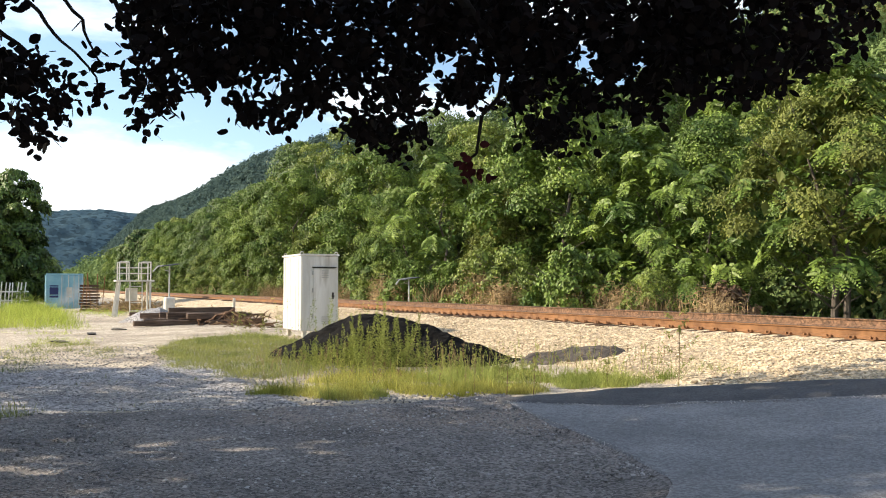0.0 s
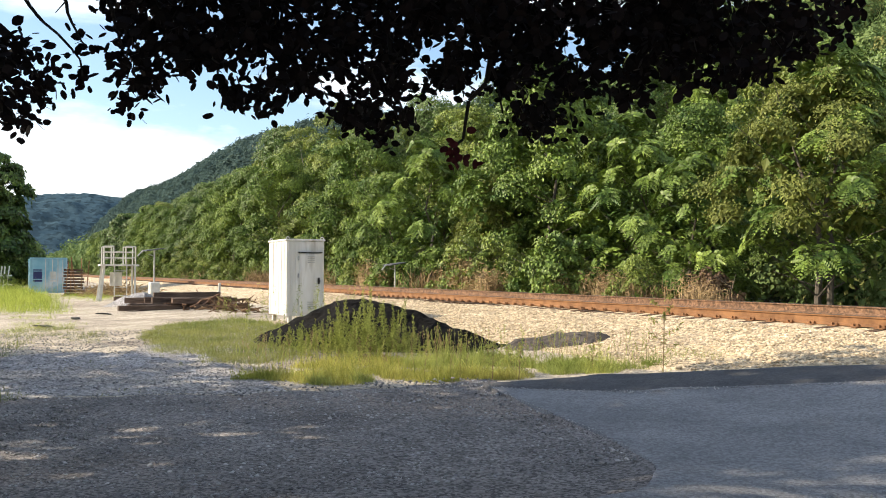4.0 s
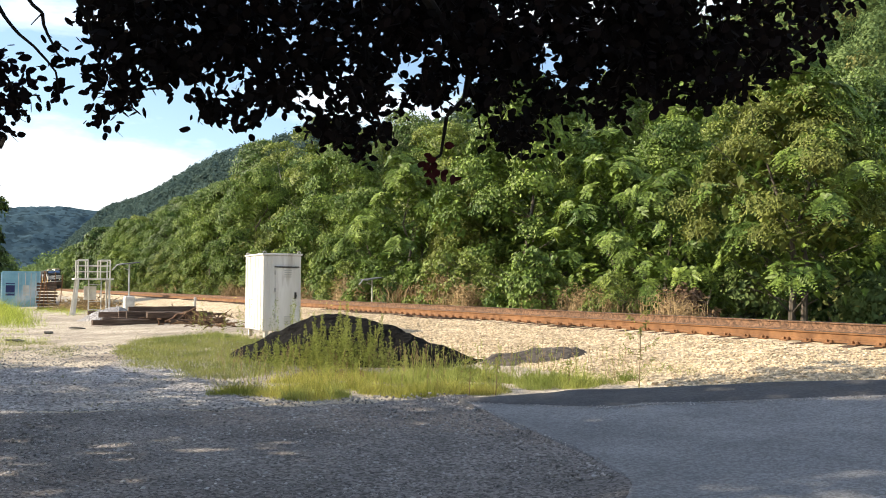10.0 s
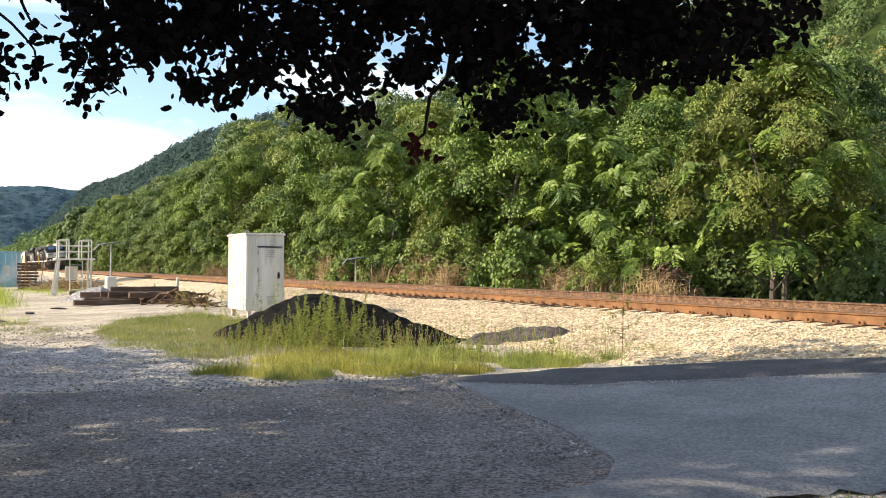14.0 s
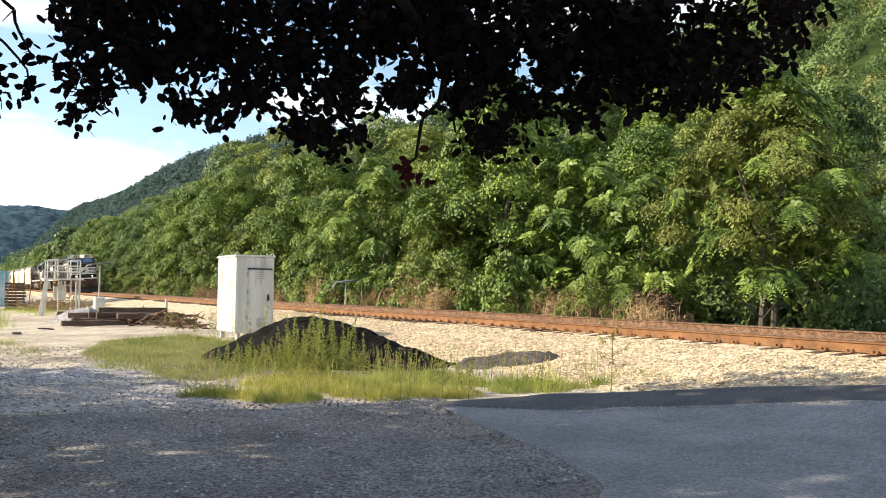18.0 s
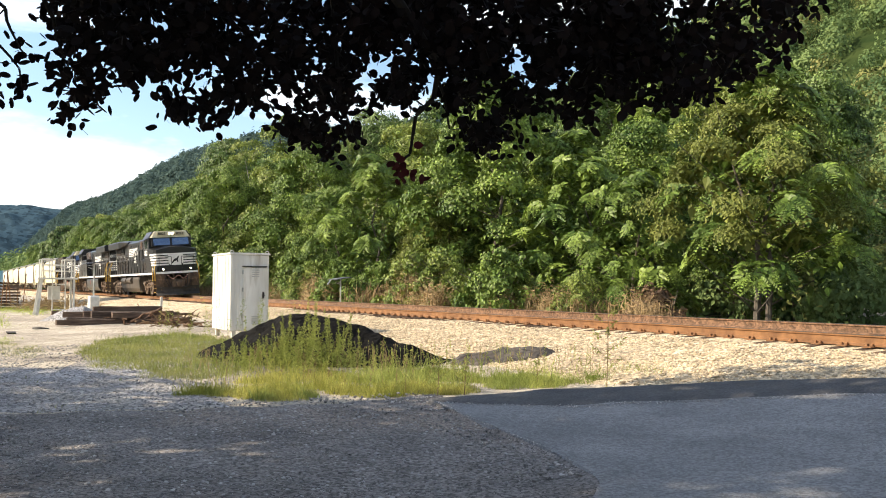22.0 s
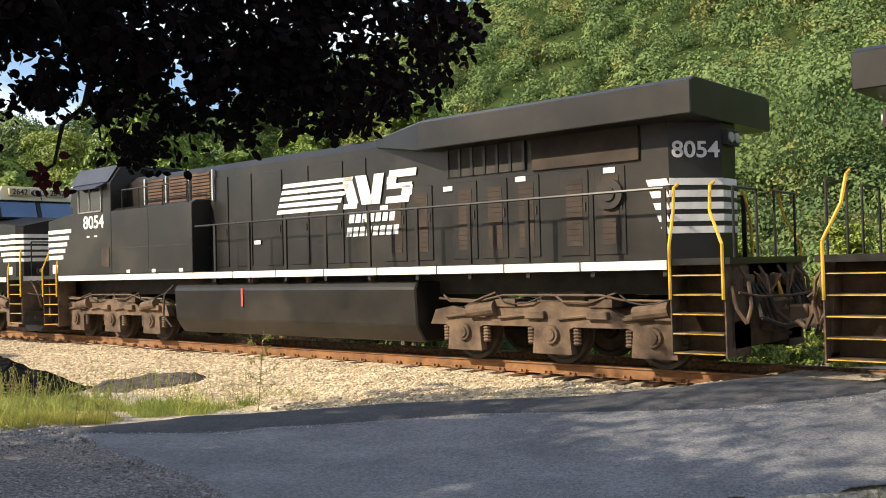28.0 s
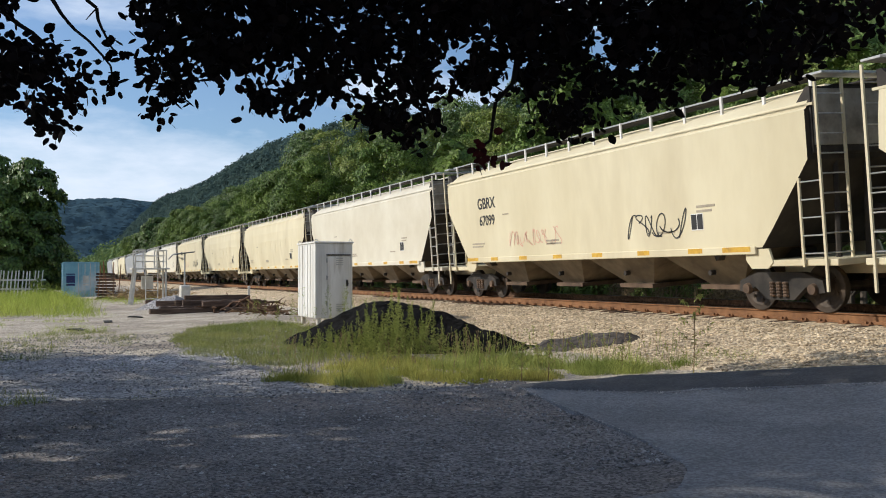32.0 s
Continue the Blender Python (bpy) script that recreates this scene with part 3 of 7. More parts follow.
for i, (hgt, rad, base, cl, lv, ln, wd, mat, comp, label) in enumerate((
        (11.5, 3.7, 1.6, 250, 8, 0.58, 0, LEAF, True, "green tree with tiers of drooping compound leaves"),
        (9.0, 3.3, 0.8, 220, 8, 0.56, 0, LEAF, True, "young green tree with long compound leaves"),
        (14.5, 4.2, 2.8, 470, 54, 0.155, 0.095, LEAF_D, False, "tall dark green broadleaf tree"),
        (7.5, 2.9, 0.4, 290, 46, 0.135, 0.085, LEAF_Y, False, "yellow-green young tree at the wood's edge"),
        (13.0, 3.9, 1.5, 460, 36, 0.16, 0.09, LEAF_Y, False, "tall yellow-green tree with fine foliage"),
        (12.0, 3.8, 2.2, 440, 54, 0.155, 0.095, LEAF, False, "green broadleaf tree at the wood's edge"),
        (2.6, 1.5, 0.0, 110, 36, 0.12, 0.065, LEAF_Y, False, "yellow-green shrub beside the track"),
        (2.0, 1.2, 0.0, 80, 26, 0.22, 0.03, DRY, False, "dry brown brush beside the track"),
        (2.4, 1.3, 0.0, 110, 34, 0.13, 0.075, LEAF, False, "green shrub beside the track"),
        (12.0, 3.6, 0.2, 420, 34, 0.34, 0.22, LEAF_D, False, "dense dark green tree beside the yard"),
        (17.0, 4.4, 2.5, 420, 46, 0.16, 0.10, LEAF_Y, False, "tall light green tree with pale bare limbs showing"),
        (8.4, 3.3, 3.0, 330, 46, 0.11, 0.05, LEAF_F, False, "olive-green feathery tree in flat layers"),
        (1.7, 1.0, 0.1, 60, 22, 0.15, 0.09, DEAD, False, "bush of dead reddish-brown leaves beside the track"))):
    rnd = random.Random(40 + i)
    if mat is DRY:       # upright dead stalks
        v, f = [], []
        for _ in range(340):
            p = Vector((rnd.gauss(0, 0.7), rnd.gauss(0, 0.5), 0))
            leaf_cards(v, f, rnd, p + Vector((0, 0, rnd.uniform(0, 0.7))), Vector((rnd.gauss(0, 0.3), rnd.gauss(0, 0.3), 1)), rnd.uniform(0.4, 1.3), 0.03, 0.02)
        KINDS.append((mesh_from("crown", v, f, mat), trunk_mesh("trunk", rnd, 1.0, 0.4, 0.02), label))
        continue
    KINDS.append((crown_mesh("crown", rnd, hgt, rad, base, cl, lv, ln, wd, mat, compound=comp, flat=0.55 if mat is LEAF_F else 1.0, core=60 if hgt < 3 else 90 if i == 10 else 420),
                  trunk_mesh("trunk", rnd, hgt, rad, 0.06 + hgt * 0.009, LIMB if i == 10 else BARK), label))


def plant_tree(kind, x, y, scale, turn, z=None):
    crown, trunk, label = KINDS[kind]
    t = thing("tree", label, "tree", Matrix.LocRotScale((x, y, ground_z(x, y) if z is None else z), Euler((0, 0, turn)), (scale, scale, scale)), "trees along the track")
    for nm, me in (("trunk", trunk), ("crown", crown)):
        o = new(nm, me)
        o.parent = t


def build_woods():
    rnd = random.Random(11)
    x = -23.5
    while x > -330:
        d = 4.6 if x > -120 else 6.5
        for row, (y, sc) in enumerate(((23.2, 0.92), (28.5, 1.02), (35.0, 1.08), (43.0, 1.08))):
            if (row == 2 and x > -24) or (row == 3 and (x > -40 or x < -200)):
                continue
            k = rnd.choice(((1, 3, 5, 0, 5), (0, 5, 2, 4, 5), (2, 2, 0, 4, 5), (2, 4, 5))[row])
            if x < -52 and k < 2:
                k = rnd.choice((3, 5, 2, 5))
            plant_tree(k, x + rnd.uniform(-1.6, 1.6) - row * 1.3, y + rnd.uniform(-1.2, 1.2), sc * (rnd.uniform(0.72, 1.18) if x > -100 else rnd.uniform(0.85, 1.3)) * (0.8 if x > -31 else 1), rnd.uniform(0, 6.28))
        for _ in range(1 if x > -27 else 5 if x > -70 else 3 if x > -120 else 1):
            plant_tree(rnd.choice((6, 6, 7, 7, 8, 6)), x + rnd.uniform(-2.4, 2.4), rnd.uniform(19.4, 21.4), rnd.uniform(0.35, 1.25) * (0.55 if x > -27 else 1), rnd.uniform(0, 6.28))
        x -= d
    for x, y, k, sc in ((-80, 26.5, 10, 1.02), (-92, 26.5, 10, 0.98), (-71, 28, 10, 0.86), (-101, 27, 2, 1.12), (-88, 30, 5, 1.2),
                        (-22.6, 23.8, 11, 0.98), (-43.5, 23.0, 11, 0.82), (-45.6, 24.0, 3, 0.9), (-24.3, 20.9, 12, 0.9), (-205, 21, 9, 1.15), (-214, 20.5, 9, 1.0), (-196, 22, 9, 1.05), (-224, 22, 9, 1.2)):
        plant_tree(k, x, y, sc, x * 1.7)
    for k in range(30):      # the wood rises behind, up the line
        x, y = -130 - 6.2 * k + rnd.uniform(-4, 4), rnd.uniform(47, 62)
        plant_tree(rnd.choice((4, 5, 5, 4, 2, 10)), x, y, rnd.uniform(1.15, 1.5), rnd.uniform(0, 6.28), 3.0 + 0.12 * (y - 47))
    for k in range(26):
        plant_tree(rnd.choice((3, 3, 8, 6, 8)), -16 + 34 * rnd.random(), rnd.uniform(22, 31), rnd.uniform(0.45, 0.62), rnd.uniform(0, 6.28))
    for x, y, k, sc in ((-88, -1.5, 9, 0.98), (-88.8, -2.6, 9, 0.86), (-87.4, -0.9, 9, 0.7), (-94, -4.5, 9, 1.05), (-85, -4.0, 9, 0.8), (-98, -0.6, 9, 0.66)):
        plant_tree(k, x, y, sc, x)
    plant_tree(6, -80, -0.6, 0.55, 2)


build_woods()


def build_stalks():
    """Dry tan stalks and vines in a ragged band along the wood's foot."""
    rnd = random.Random(52)
    verts, faces = [], []
    made = 0
    while made < 5400:
        x, y = -22 - 62 * rnd.random(), rnd.uniform(18.9, 20.9)
        if made > 3600:
            x, y = -34 - 22 * rnd.random(), rnd.uniform(18.4, 19.6)
        thick = noise.noise((x * 0.22, y * 0.2, 11)) + 0.5 * noise.noise((x * 0.9, y * 0.5, 4))
        if thick < 0.02:
            continue
        made += 1
        h = rnd.uniform(0.5, 1.5) * (0.7 + 1.2 * min(1, thick)) + 0.2
        z = ground_z(x, y)
        a, lean = rnd.uniform(0, 6.283), h * abs(rnd.gauss(0, 0.22))
        mid = Vector((x + math.cos(a) * lean * 0.3, y + math.sin(a) * lean * 0.3, z + h * 0.6))
        tip = Vector((x + math.cos(a) * lean, y + math.sin(a) * lean, z + h))
        b, w = len(verts), rnd.uniform(0.006, 0.014)
        verts.extend((Vector((x - w, y, z)), Vector((x + w, y, z)), mid + Vector((w * 0.8, 0, 0)), mid - Vector((w * 0.8, 0, 0)), tip))
        faces.extend(((b, b + 1, b + 2, b + 3), (b + 3, b + 2, b + 4)))
        for _ in range(5):
            leaf_cards(verts, faces, rnd, mid.lerp(tip, rnd.uniform(-0.6, 1.0)), Vector((rnd.gauss(0, 1), rnd.gauss(0, 1), rnd.gauss(0.3, 0.6))), rnd.uniform(0.08, 0.24), 0.03)
    tagged(new("dry_stalks", mesh_from("dry_stalks", verts, faces, DRY)), "tan dry stalks and vines along the wood's foot", "brush", kind="stuff")


build_stalks()


def hill_z(x, y):
    """The wooded ridge beside the valley: foot at 110 m, crest at 420 m, higher up the valley."""
    crest = curve(((-3420, 280), (-2810, 243), (-2100, 231), (-1684, 236), (-1373, 212), (-1153, 186), (-943, 162), (-789, 146), (-622, 136), (-500, 132), (-425, 136), (-352, 148), (-290, 166), (-230, 183), (300, 205), (900, 210)), x)
    t = (y - 70) / 350
    z = crest * (ease(0, 1, t) * 0.75 + 0.25 * min(1, max(0, t))) if t < 1 else crest - 0.1 * (y - 420)
    return 3 + z + (9 * noise.noise((x * 0.008, y * 0.008, 7)) + 12 * ease(-700, -1100, x) * noise.noise((x * 0.0045, y * 0.006, 2))) * min(1, max(0, t * 2))


def clump_stuff(name, places, rnd, leaves, size, mat, label):
    """Tree crowns as uneven domes of outward-turned foliage."""
    verts, faces = [], []
    for x, y, z, r in places:
        seed = rnd.uniform(0, 50)
        for j in range(leaves):
            v = Vector((rnd.gauss(0, 1), rnd.gauss(0, 1), rnd.gauss(0.35, 1))).normalized()
            if v.z < -0.3:
                v.z = -v.z
            k = (0.85 + 0.5 * noise.noise(v * 1.7 + Vector((seed, 0, 0)))) * rnd.uniform(0.85, 1.08)
            p = Vector((x + v.x * r * k, y + v.y * r * k, z + v.z * r * 1.2 * k - 0.1 * r))
            f = (v + Vector((rnd.gauss(0, .24), rnd.gauss(0, .24), rnd.gauss(0.1, .2)))).normalized()
            d = f.cross(Vector((rnd.gauss(0, 1), rnd.gauss(0, 1), rnd.gauss(0, 1)))) + Vector((0, 0, -0.3))
            blade(verts, faces, p, d, f, size * r * rnd.uniform(0.7, 1.3), size * r * rnd.uniform(0.6, 1.0))
    ob = new(name, mesh_from(name, verts, faces, mat))
    return tagged(ob, label, "woodland", kind="stuff")


def build_hills():
    xs, ys = steps((-3200, -900, 100), (-900, 500, 35)), steps((70, 420, 25), (420, 700, 70))
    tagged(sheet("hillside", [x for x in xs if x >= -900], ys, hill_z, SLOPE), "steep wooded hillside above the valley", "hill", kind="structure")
    tagged(sheet("ridge", [x for x in xs if x <= -900], ys, hill_z, HAZE), "distant wooded ridge along the valley, tinted for haze", "hill", kind="structure")
    rnd = random.Random(3)
    near = []
    for _ in range(5600):
        x, y = rnd.uniform(-450, 10), 46 + 384 * rnd.random()
        if y < 70 and x < -24:
            continue
        near.append((x, y, max(hill_z(x, max(y, 70)), ground_z(x, min(y, 60)) + 3 if y < 70 else -9) + 2.0, rnd.uniform(2.8, 5.4)))
    foot = [p for p in near if p[1] < 115]
    near = [p for p in near if p[1] >= 115]
    close = [p for p in foot if p[0] > -75]
    clump_stuff("foot_trees", [p for i, p in enumerate(close) if i % 6], rnd, 1500, 0.066, LEAF_H, "green tree crowns at the hill's foot")
    clump_stuff("olive_foot_trees", close[::6], rnd, 1500, 0.066, LEAF_O, "yellowish tree crowns at the hill's foot")
    clump_stuff("wood_behind", [p for p in foot if p[0] <= -75], rnd, 80, 0.30, LEAF_H, "green tree crowns behind the track-side wood")
    mid = [p for p in near if p[0] > -190 and p[1] < 270]
    near = [p for p in near if not (p[0] > -190 and p[1] < 270)]
    clump_stuff("slope_trees", [p for i, p in enumerate(mid) if i % 6], rnd, 260, 0.17, LEAF_H, "green tree crowns on the hillside")
    clump_stuff("olive_slope_trees", mid[::6], rnd, 260, 0.17, LEAF_O, "yellowish tree crowns on the hillside")
    clump_stuff("hillside_trees", near[:2600], rnd, 90, 0.33, LEAF_H, "dense green tree crowns covering the hillside")
    clump_stuff("olive_hillside_trees", near[2600:], rnd, 90, 0.33, LEAF_O, "yellowish tree crowns scattered over the hillside")
    for nm, mat, n in (("slope_bushes", LEAF_H, 620), ("olive_slope_bushes", LEAF_O, 110)):
        low = []
        for _ in range(n):
            x, y = rnd.uniform(-46, 24), rnd.uniform(27, 66)
            low.append((x, y, ground_z(x, min(y, 60)) + 0.5, rnd.uniform(1.1, 2.3) * (1 + max(0, y - 45) / 40)))
        clump_stuff(nm, low, rnd, 420, 0.115, mat, "leafy bushes on the slope behind the track")
    far, green = [], []
    while len(far) < 3800:
        x, y = -560 - 2800 * rnd.random() ** 1.15, 170 + 265 * rnd.random()
        (far if x < -1250 or y > 330 else green).append((x, y, hill_z(x, y) + rnd.uniform(0, 7), rnd.uniform(7.5, 16)))
    clump_stuff("ridge_trees", far, rnd, 90, 0.34, HAZE, "distant tree crowns along the ridge, tinted for haze")
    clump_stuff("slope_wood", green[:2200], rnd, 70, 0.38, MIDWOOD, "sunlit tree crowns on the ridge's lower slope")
    # the far side of the valley closes the view up the line
    def far_z(x, y):
        return 285 * ease(-3000, -3700, x) + 18 * noise.noise((x * 0.002, y * 0.004, 3)) + 9 * noise.noise((x * 0.018, y * 0.018, 5)) + 6 * noise.noise((x * 0.05, y * 0.05, 1)) - 5
    tagged(sheet("far_ridge", steps((-4200, -3750, 90), (-3750, -2950, 16)), steps((-1500, -500, 60), (-500, 800, 14), (800, 1600, 60)), far_z, FAR), "wooded ridge at the valley's end, tinted blue for haze", "hill", kind="structure")
    woods = []
    for _ in range(1900):
        x, y = -330 - 700 * rnd.random(), 24 + 60 * rnd.random()
        if rnd.random() < 0.35:
            x, y = -430 - 500 * rnd.random(), rnd.choice((-1, 1)) * 40 * rnd.random() - 30
        woods.append((x, y, 4 + rnd.random() * 5, rnd.uniform(4, 7)))
    clump_stuff("valley_trees", woods, rnd, 130, 0.22, LEAF_H, "green trees along the far track")


build_hills()


# ---------- the beech over the camera ----------
EDGE = ((38.5, 22), (39.6, 17), (40.6, 14), (43.5, 12.2), (46, 11.6), (48.5, 11.0), (50.5, 10.6), (56, 10.4), (57.5, 9.0), (59.2, 8.4), (61.5, 9.4), (62.8, 10.9), (66.8, 11.2), (67.7, 9.4), (69.0, 7.9), (71, 8.4),
        (72.5, 9.6), (75.3, 9.8), (77.2, 9.8), (79.2, 10.6), (82, 8.9), (84.6, 9.6), (85.4, 12.4), (86.9, 14), (87.1, 8.6), (88.2, 8.4), (89.5, 8.2), (91, 8.2), (95, 9.5))


def oval_leaf(verts, faces, rnd, c, d, ln):
    d = d.normalized()
    s = d.cross(Vector((rnd.gauss(0, 1), rnd.gauss(0, 1), rnd.gauss(0, 1)))).normalized()
    b = len(verts)
    for u, w in ((0, 0), (0.14, 0.24), (0.42, 0.37), (0.72, 0.29), (1, 0), (0.72, -0.29), (0.42, -0.37), (0.14, -0.24)):
        verts.append(c + d * (u * ln) + s * (w * ln))
    faces.append(tuple(range(b, b + 8)))


def build_beech():
    rnd = random.Random(8)
    tree = thing("beech_tree", "dark copper beech with low hanging branches beside the road", "tree", pose(0, 0, 0))
    bm = bmesh.new()
    base = Vector((3.2, -4.6, GROUND - 0.3))
    tube(bm, base, base + Vector((-0.3, 0.3, 4.6)), 0.42, 0.30, 14)
    part("trunk", bm, BARK, tree)
    top = base + Vector((-0.3, 0.3, 4.6))
    verts, faces = [], []
    eye = Vector(EYE)

    def at(az, el, dist):
        a, e = radians(az), radians(el)
        return eye + Vector((-math.sin(a) * math.cos(e), math.cos(a) * math.cos(e), math.sin(e))) * dist
    # hanging sprays in front of the camera: short drooping twigs set with leaves
    made = 0
    while made < 2900:
        az = rnd.uniform(38.5, 96)
        lo = curve(EDGE, az)
        el = lo + abs(rnd.gauss(0, 1)) * 6.0 + 0.2
        thin = noise.noise((az * 0.55, el * 0.8, 6)) + 0.5 * noise.noise((az * 1.7, el * 2.0, 2)) + 0.25 * noise.noise((az * 4.5, el * 4.5, 4))
        deep = el - lo
        if 85.4 < az < 92 and el > 12.4 and rnd.random() < 0.94:     # bare twigs against the sky
            continue
        if 85.2 < az < 90.5 and az < 87.1 + 0.36 * (el - 8.4):
            continue
        limit = (0.16 if deep < 1.6 else 0.06 if deep < 3.4 else -0.12 if deep < 6.0 else -0.45) + (0.12 if az > 74 else 0.04 if az > 54 else 0.0)
        if az < 47 and el > 13 and rnd.random() < 0.5:
            continue
        if el > 26 or thin < limit:
            continue
        made += 1
        p = at(az, el, rnd.uniform(4.3, 6.6))
        way = Vector((rnd.gauss(0, 0.8), rnd.gauss(0, 0.8), -0.8)).normalized()
        for j in range(8):
            q = p + way * (0.030 * (j - 4)) + Vector((rnd.gauss(0, 0.026), rnd.gauss(0, 0.026), rnd.gauss(0, 0.02)))
            oval_leaf(verts, faces, rnd, q, way * 0.6 + Vector((rnd.gauss(0, 0.9), rnd.gauss(0, 0.9), rnd.gauss(-0.2, 0.6))), rnd.uniform(0.043, 0.069))
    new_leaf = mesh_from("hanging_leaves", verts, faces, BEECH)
    o = new("hanging_leaves", new_leaf)
    o.parent = tree
    tagged(o, "purple-brown beech leaves, darkened as if in shade", kind="stuff")
    for az0, el0, az1, el1, dist in ((60, 24, 66, 11, 5), (66, 22, 61.5, 9.8, 5), (50, 24, 44, 15.5, 5.3), (72, 24, 76, 11, 5.4), (56, 24, 53, 12, 5.6), (47, 24, 41, 18, 5.3), (69, 22, 67.6, 9.2, 4.8), (62, 14, 64.7, 7.9, 5.0), (46, 19, 42.2, 17.4, 5.1), (45, 18, 41.6, 16.0, 5.2)):
        pts = [at(az0 + (az1 - az0) * k / 5 + rnd.gauss(0, .35), el0 + (el1 - el0) * k / 5 + rnd.gauss(0, .35), dist) for k in range(6)]
        twigs = bmesh.new()
        for k in range(5):
            tube(twigs, pts[k], pts[k + 1], 0.020 - 0.003 * k, 0.017 - 0.003 * k, 6)
        tube(twigs, top, pts[0], 0.09, 0.02, 8)
        part("branch", twigs, TWIG, tree)
    # slender bare twigs with a few leaves at their tips
    verts, faces = [], []
    for way in (((93.4, 19.5), (91.4, 17.2), (89.8, 15.3), (89.0, 14.2), (87.9, 13.3), (86.7, 12.0), (86.5, 10.6)), ((91.0, 20.0), (89.3, 17.5), (88.0, 15.5), (87.4, 14.5), (86.9, 13.5), (86.3, 12.7)),
                ((86.5, 18.0), (85.0, 14.9), (84.7, 13.7), (84.3, 12.2)), ((94.0, 15.5), (91.5, 13.8), (90.3, 13.0), (89.7, 12.3), (89.0, 11.1), (88.5, 9.4)), ((46, 19), (44.2, 18.3), (42.2, 17.4)), ((45, 18), (43.2, 17.2), (41.6, 16.0))):
        pts = [at(a, e, 5.0) for a, e in way]
        twigs = bmesh.new()
        n = len(pts) - 1
        for k in range(n):
            mid = pts[k].lerp(pts[k + 1], 0.5) + Vector((rnd.gauss(0, 0.008), rnd.gauss(0, 0.008), rnd.gauss(0, 0.008)))
            r = 0.0135 - 0.0095 * k / n
            tube(twigs, pts[k], mid, r, r - 0.0008, 6)
            tube(twigs, mid, pts[k + 1], r - 0.0008, r - 0.0016, 6)
            if k:
                tube(twigs, mid, mid + Vector((rnd.gauss(0, 0.04), rnd.gauss(0, 0.05), rnd.gauss(-0.01, 0.04))), 0.004, 0.002, 5)
        part("twig", twigs, TWIG, tree)
        for k in range(15):
            p = pts[-1].lerp(pts[-2], abs(rnd.gauss(0, 0.55))) + Vector((rnd.gauss(0, 0.022), rnd.gauss(0, 0.022), rnd.gauss(-0.01, 0.022)))
            oval_leaf(verts, faces, rnd, p, Vector((rnd.gauss(0, 0.9), rnd.gauss(0, 0.9), rnd.gauss(-0.4, 0.6))), rnd.uniform(0.045, 0.07))
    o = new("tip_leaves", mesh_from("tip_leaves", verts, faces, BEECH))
    o.parent = tree
    tagged(o, "dark beech leaves at the twigs' tips", kind="stuff")
    verts, faces = [], []
    for _ in range(22):
        p = at(64.6 + rnd.gauss(0, 0.45), 7.4 + rnd.gauss(0, 0.65), 5.0 + rnd.gauss(0, .05))
        oval_leaf(verts, faces, rnd, p, Vector((rnd.gauss(0, 1), rnd.gauss(0, 1), rnd.gauss(-0.6, 0.6))), rnd.uniform(0.045, 0.065))
    o = new("red_leaf_spray", mesh_from("red_leaf_spray", verts, faces, BEECH_RED))
    o.parent = tree
    tagged(o, "dark red leaves on a hanging twig, coloured as if lit", kind="stuff")
    # the crown overhead and behind, out of view, sized to shade road and yard
    verts, faces = [], []
    for k in range(11000):
        v = Vector((rnd.gauss(0, 1), rnd.gauss(0, 1), rnd.gauss(0, 1))).normalized() * rnd.uniform(0.55, 1.0)
        p = Vector((-6.0 + v.x * 13.5, -8.0 + v.y * 10.5, 8.0 + v.z * 5.0))
        # every ninth clump is set far left, out of view, to shade the yard
        if k % 9 == 0:
            p = Vector((-21.0 + v.x * 6.5, -12.5 + v.y * 3.6, 6.2 + v.z * 3.0))
        d = p - eye
        flat = math.hypot(d.x, d.y)
        az = math.degrees(math.atan2(-d.x, d.y))
        if 0 < az < 97 and d.z < 0.46 * flat + 0.4:
            continue
        lit = p.x + 0.69 * (p.z + 0.6) > -6.3 and p.y + 1.47 * (p.z + 0.6) > 8.2
        if lit and rnd.random() < 0.9:      # clumps dropped to let sun onto the crossing
            continue
        if d.length < 1.6 or noise.noise((p.x * 0.45, p.y * 0.45, p.z * 0.3)) < -0.16:
            continue
        for j in range(40 if lit else 6):
            w = 0.55 if lit else 0.3
            q = p + Vector((rnd.gauss(0, w), rnd.gauss(0, w), rnd.gauss(0, 0.3)))
            oval_leaf(verts, faces, rnd, q, Vector((rnd.gauss(0, 1), rnd.gauss(0, 1), rnd.gauss(-0.2, 0.5))), rnd.uniform(0.09, 0.17) if lit else rnd.uniform(0.25, 0.42))
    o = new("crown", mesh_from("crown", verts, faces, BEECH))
    o.parent = tree


build_beech()


# ---------- train: parts ----------
def text_part(body, size, at, side, mat, parent, name="number", slant=0.0, label=""):
    """Flat letters on a car's side; side -1 faces -y, 1 faces +y, 2 faces +x, 3 faces -x. at: the middle of the text."""
    cu = bpy.data.curves.new(name, "FONT")
    cu.body, cu.size, cu.align_x, cu.align_y, cu.extrude, cu.shear = body, size, "CENTER", "CENTER", 0.004, slant
    cu.offset = size * 0.018
    tmp = bpy.data.objects.new(name, cu)
    me = bpy.data.meshes.new_from_object(tmp)
    bpy.data.objects.remove(tmp)
    me.materials.clear()
    me.materials.append(mat)
    ob = new(name, me)
    ob.matrix_basis = pose(*at, 90, 0, {-1: 0, 1: 180, 2: 90, 3: -90}[side])
    ob.parent = parent
    return tagged(ob, label) if label else ob


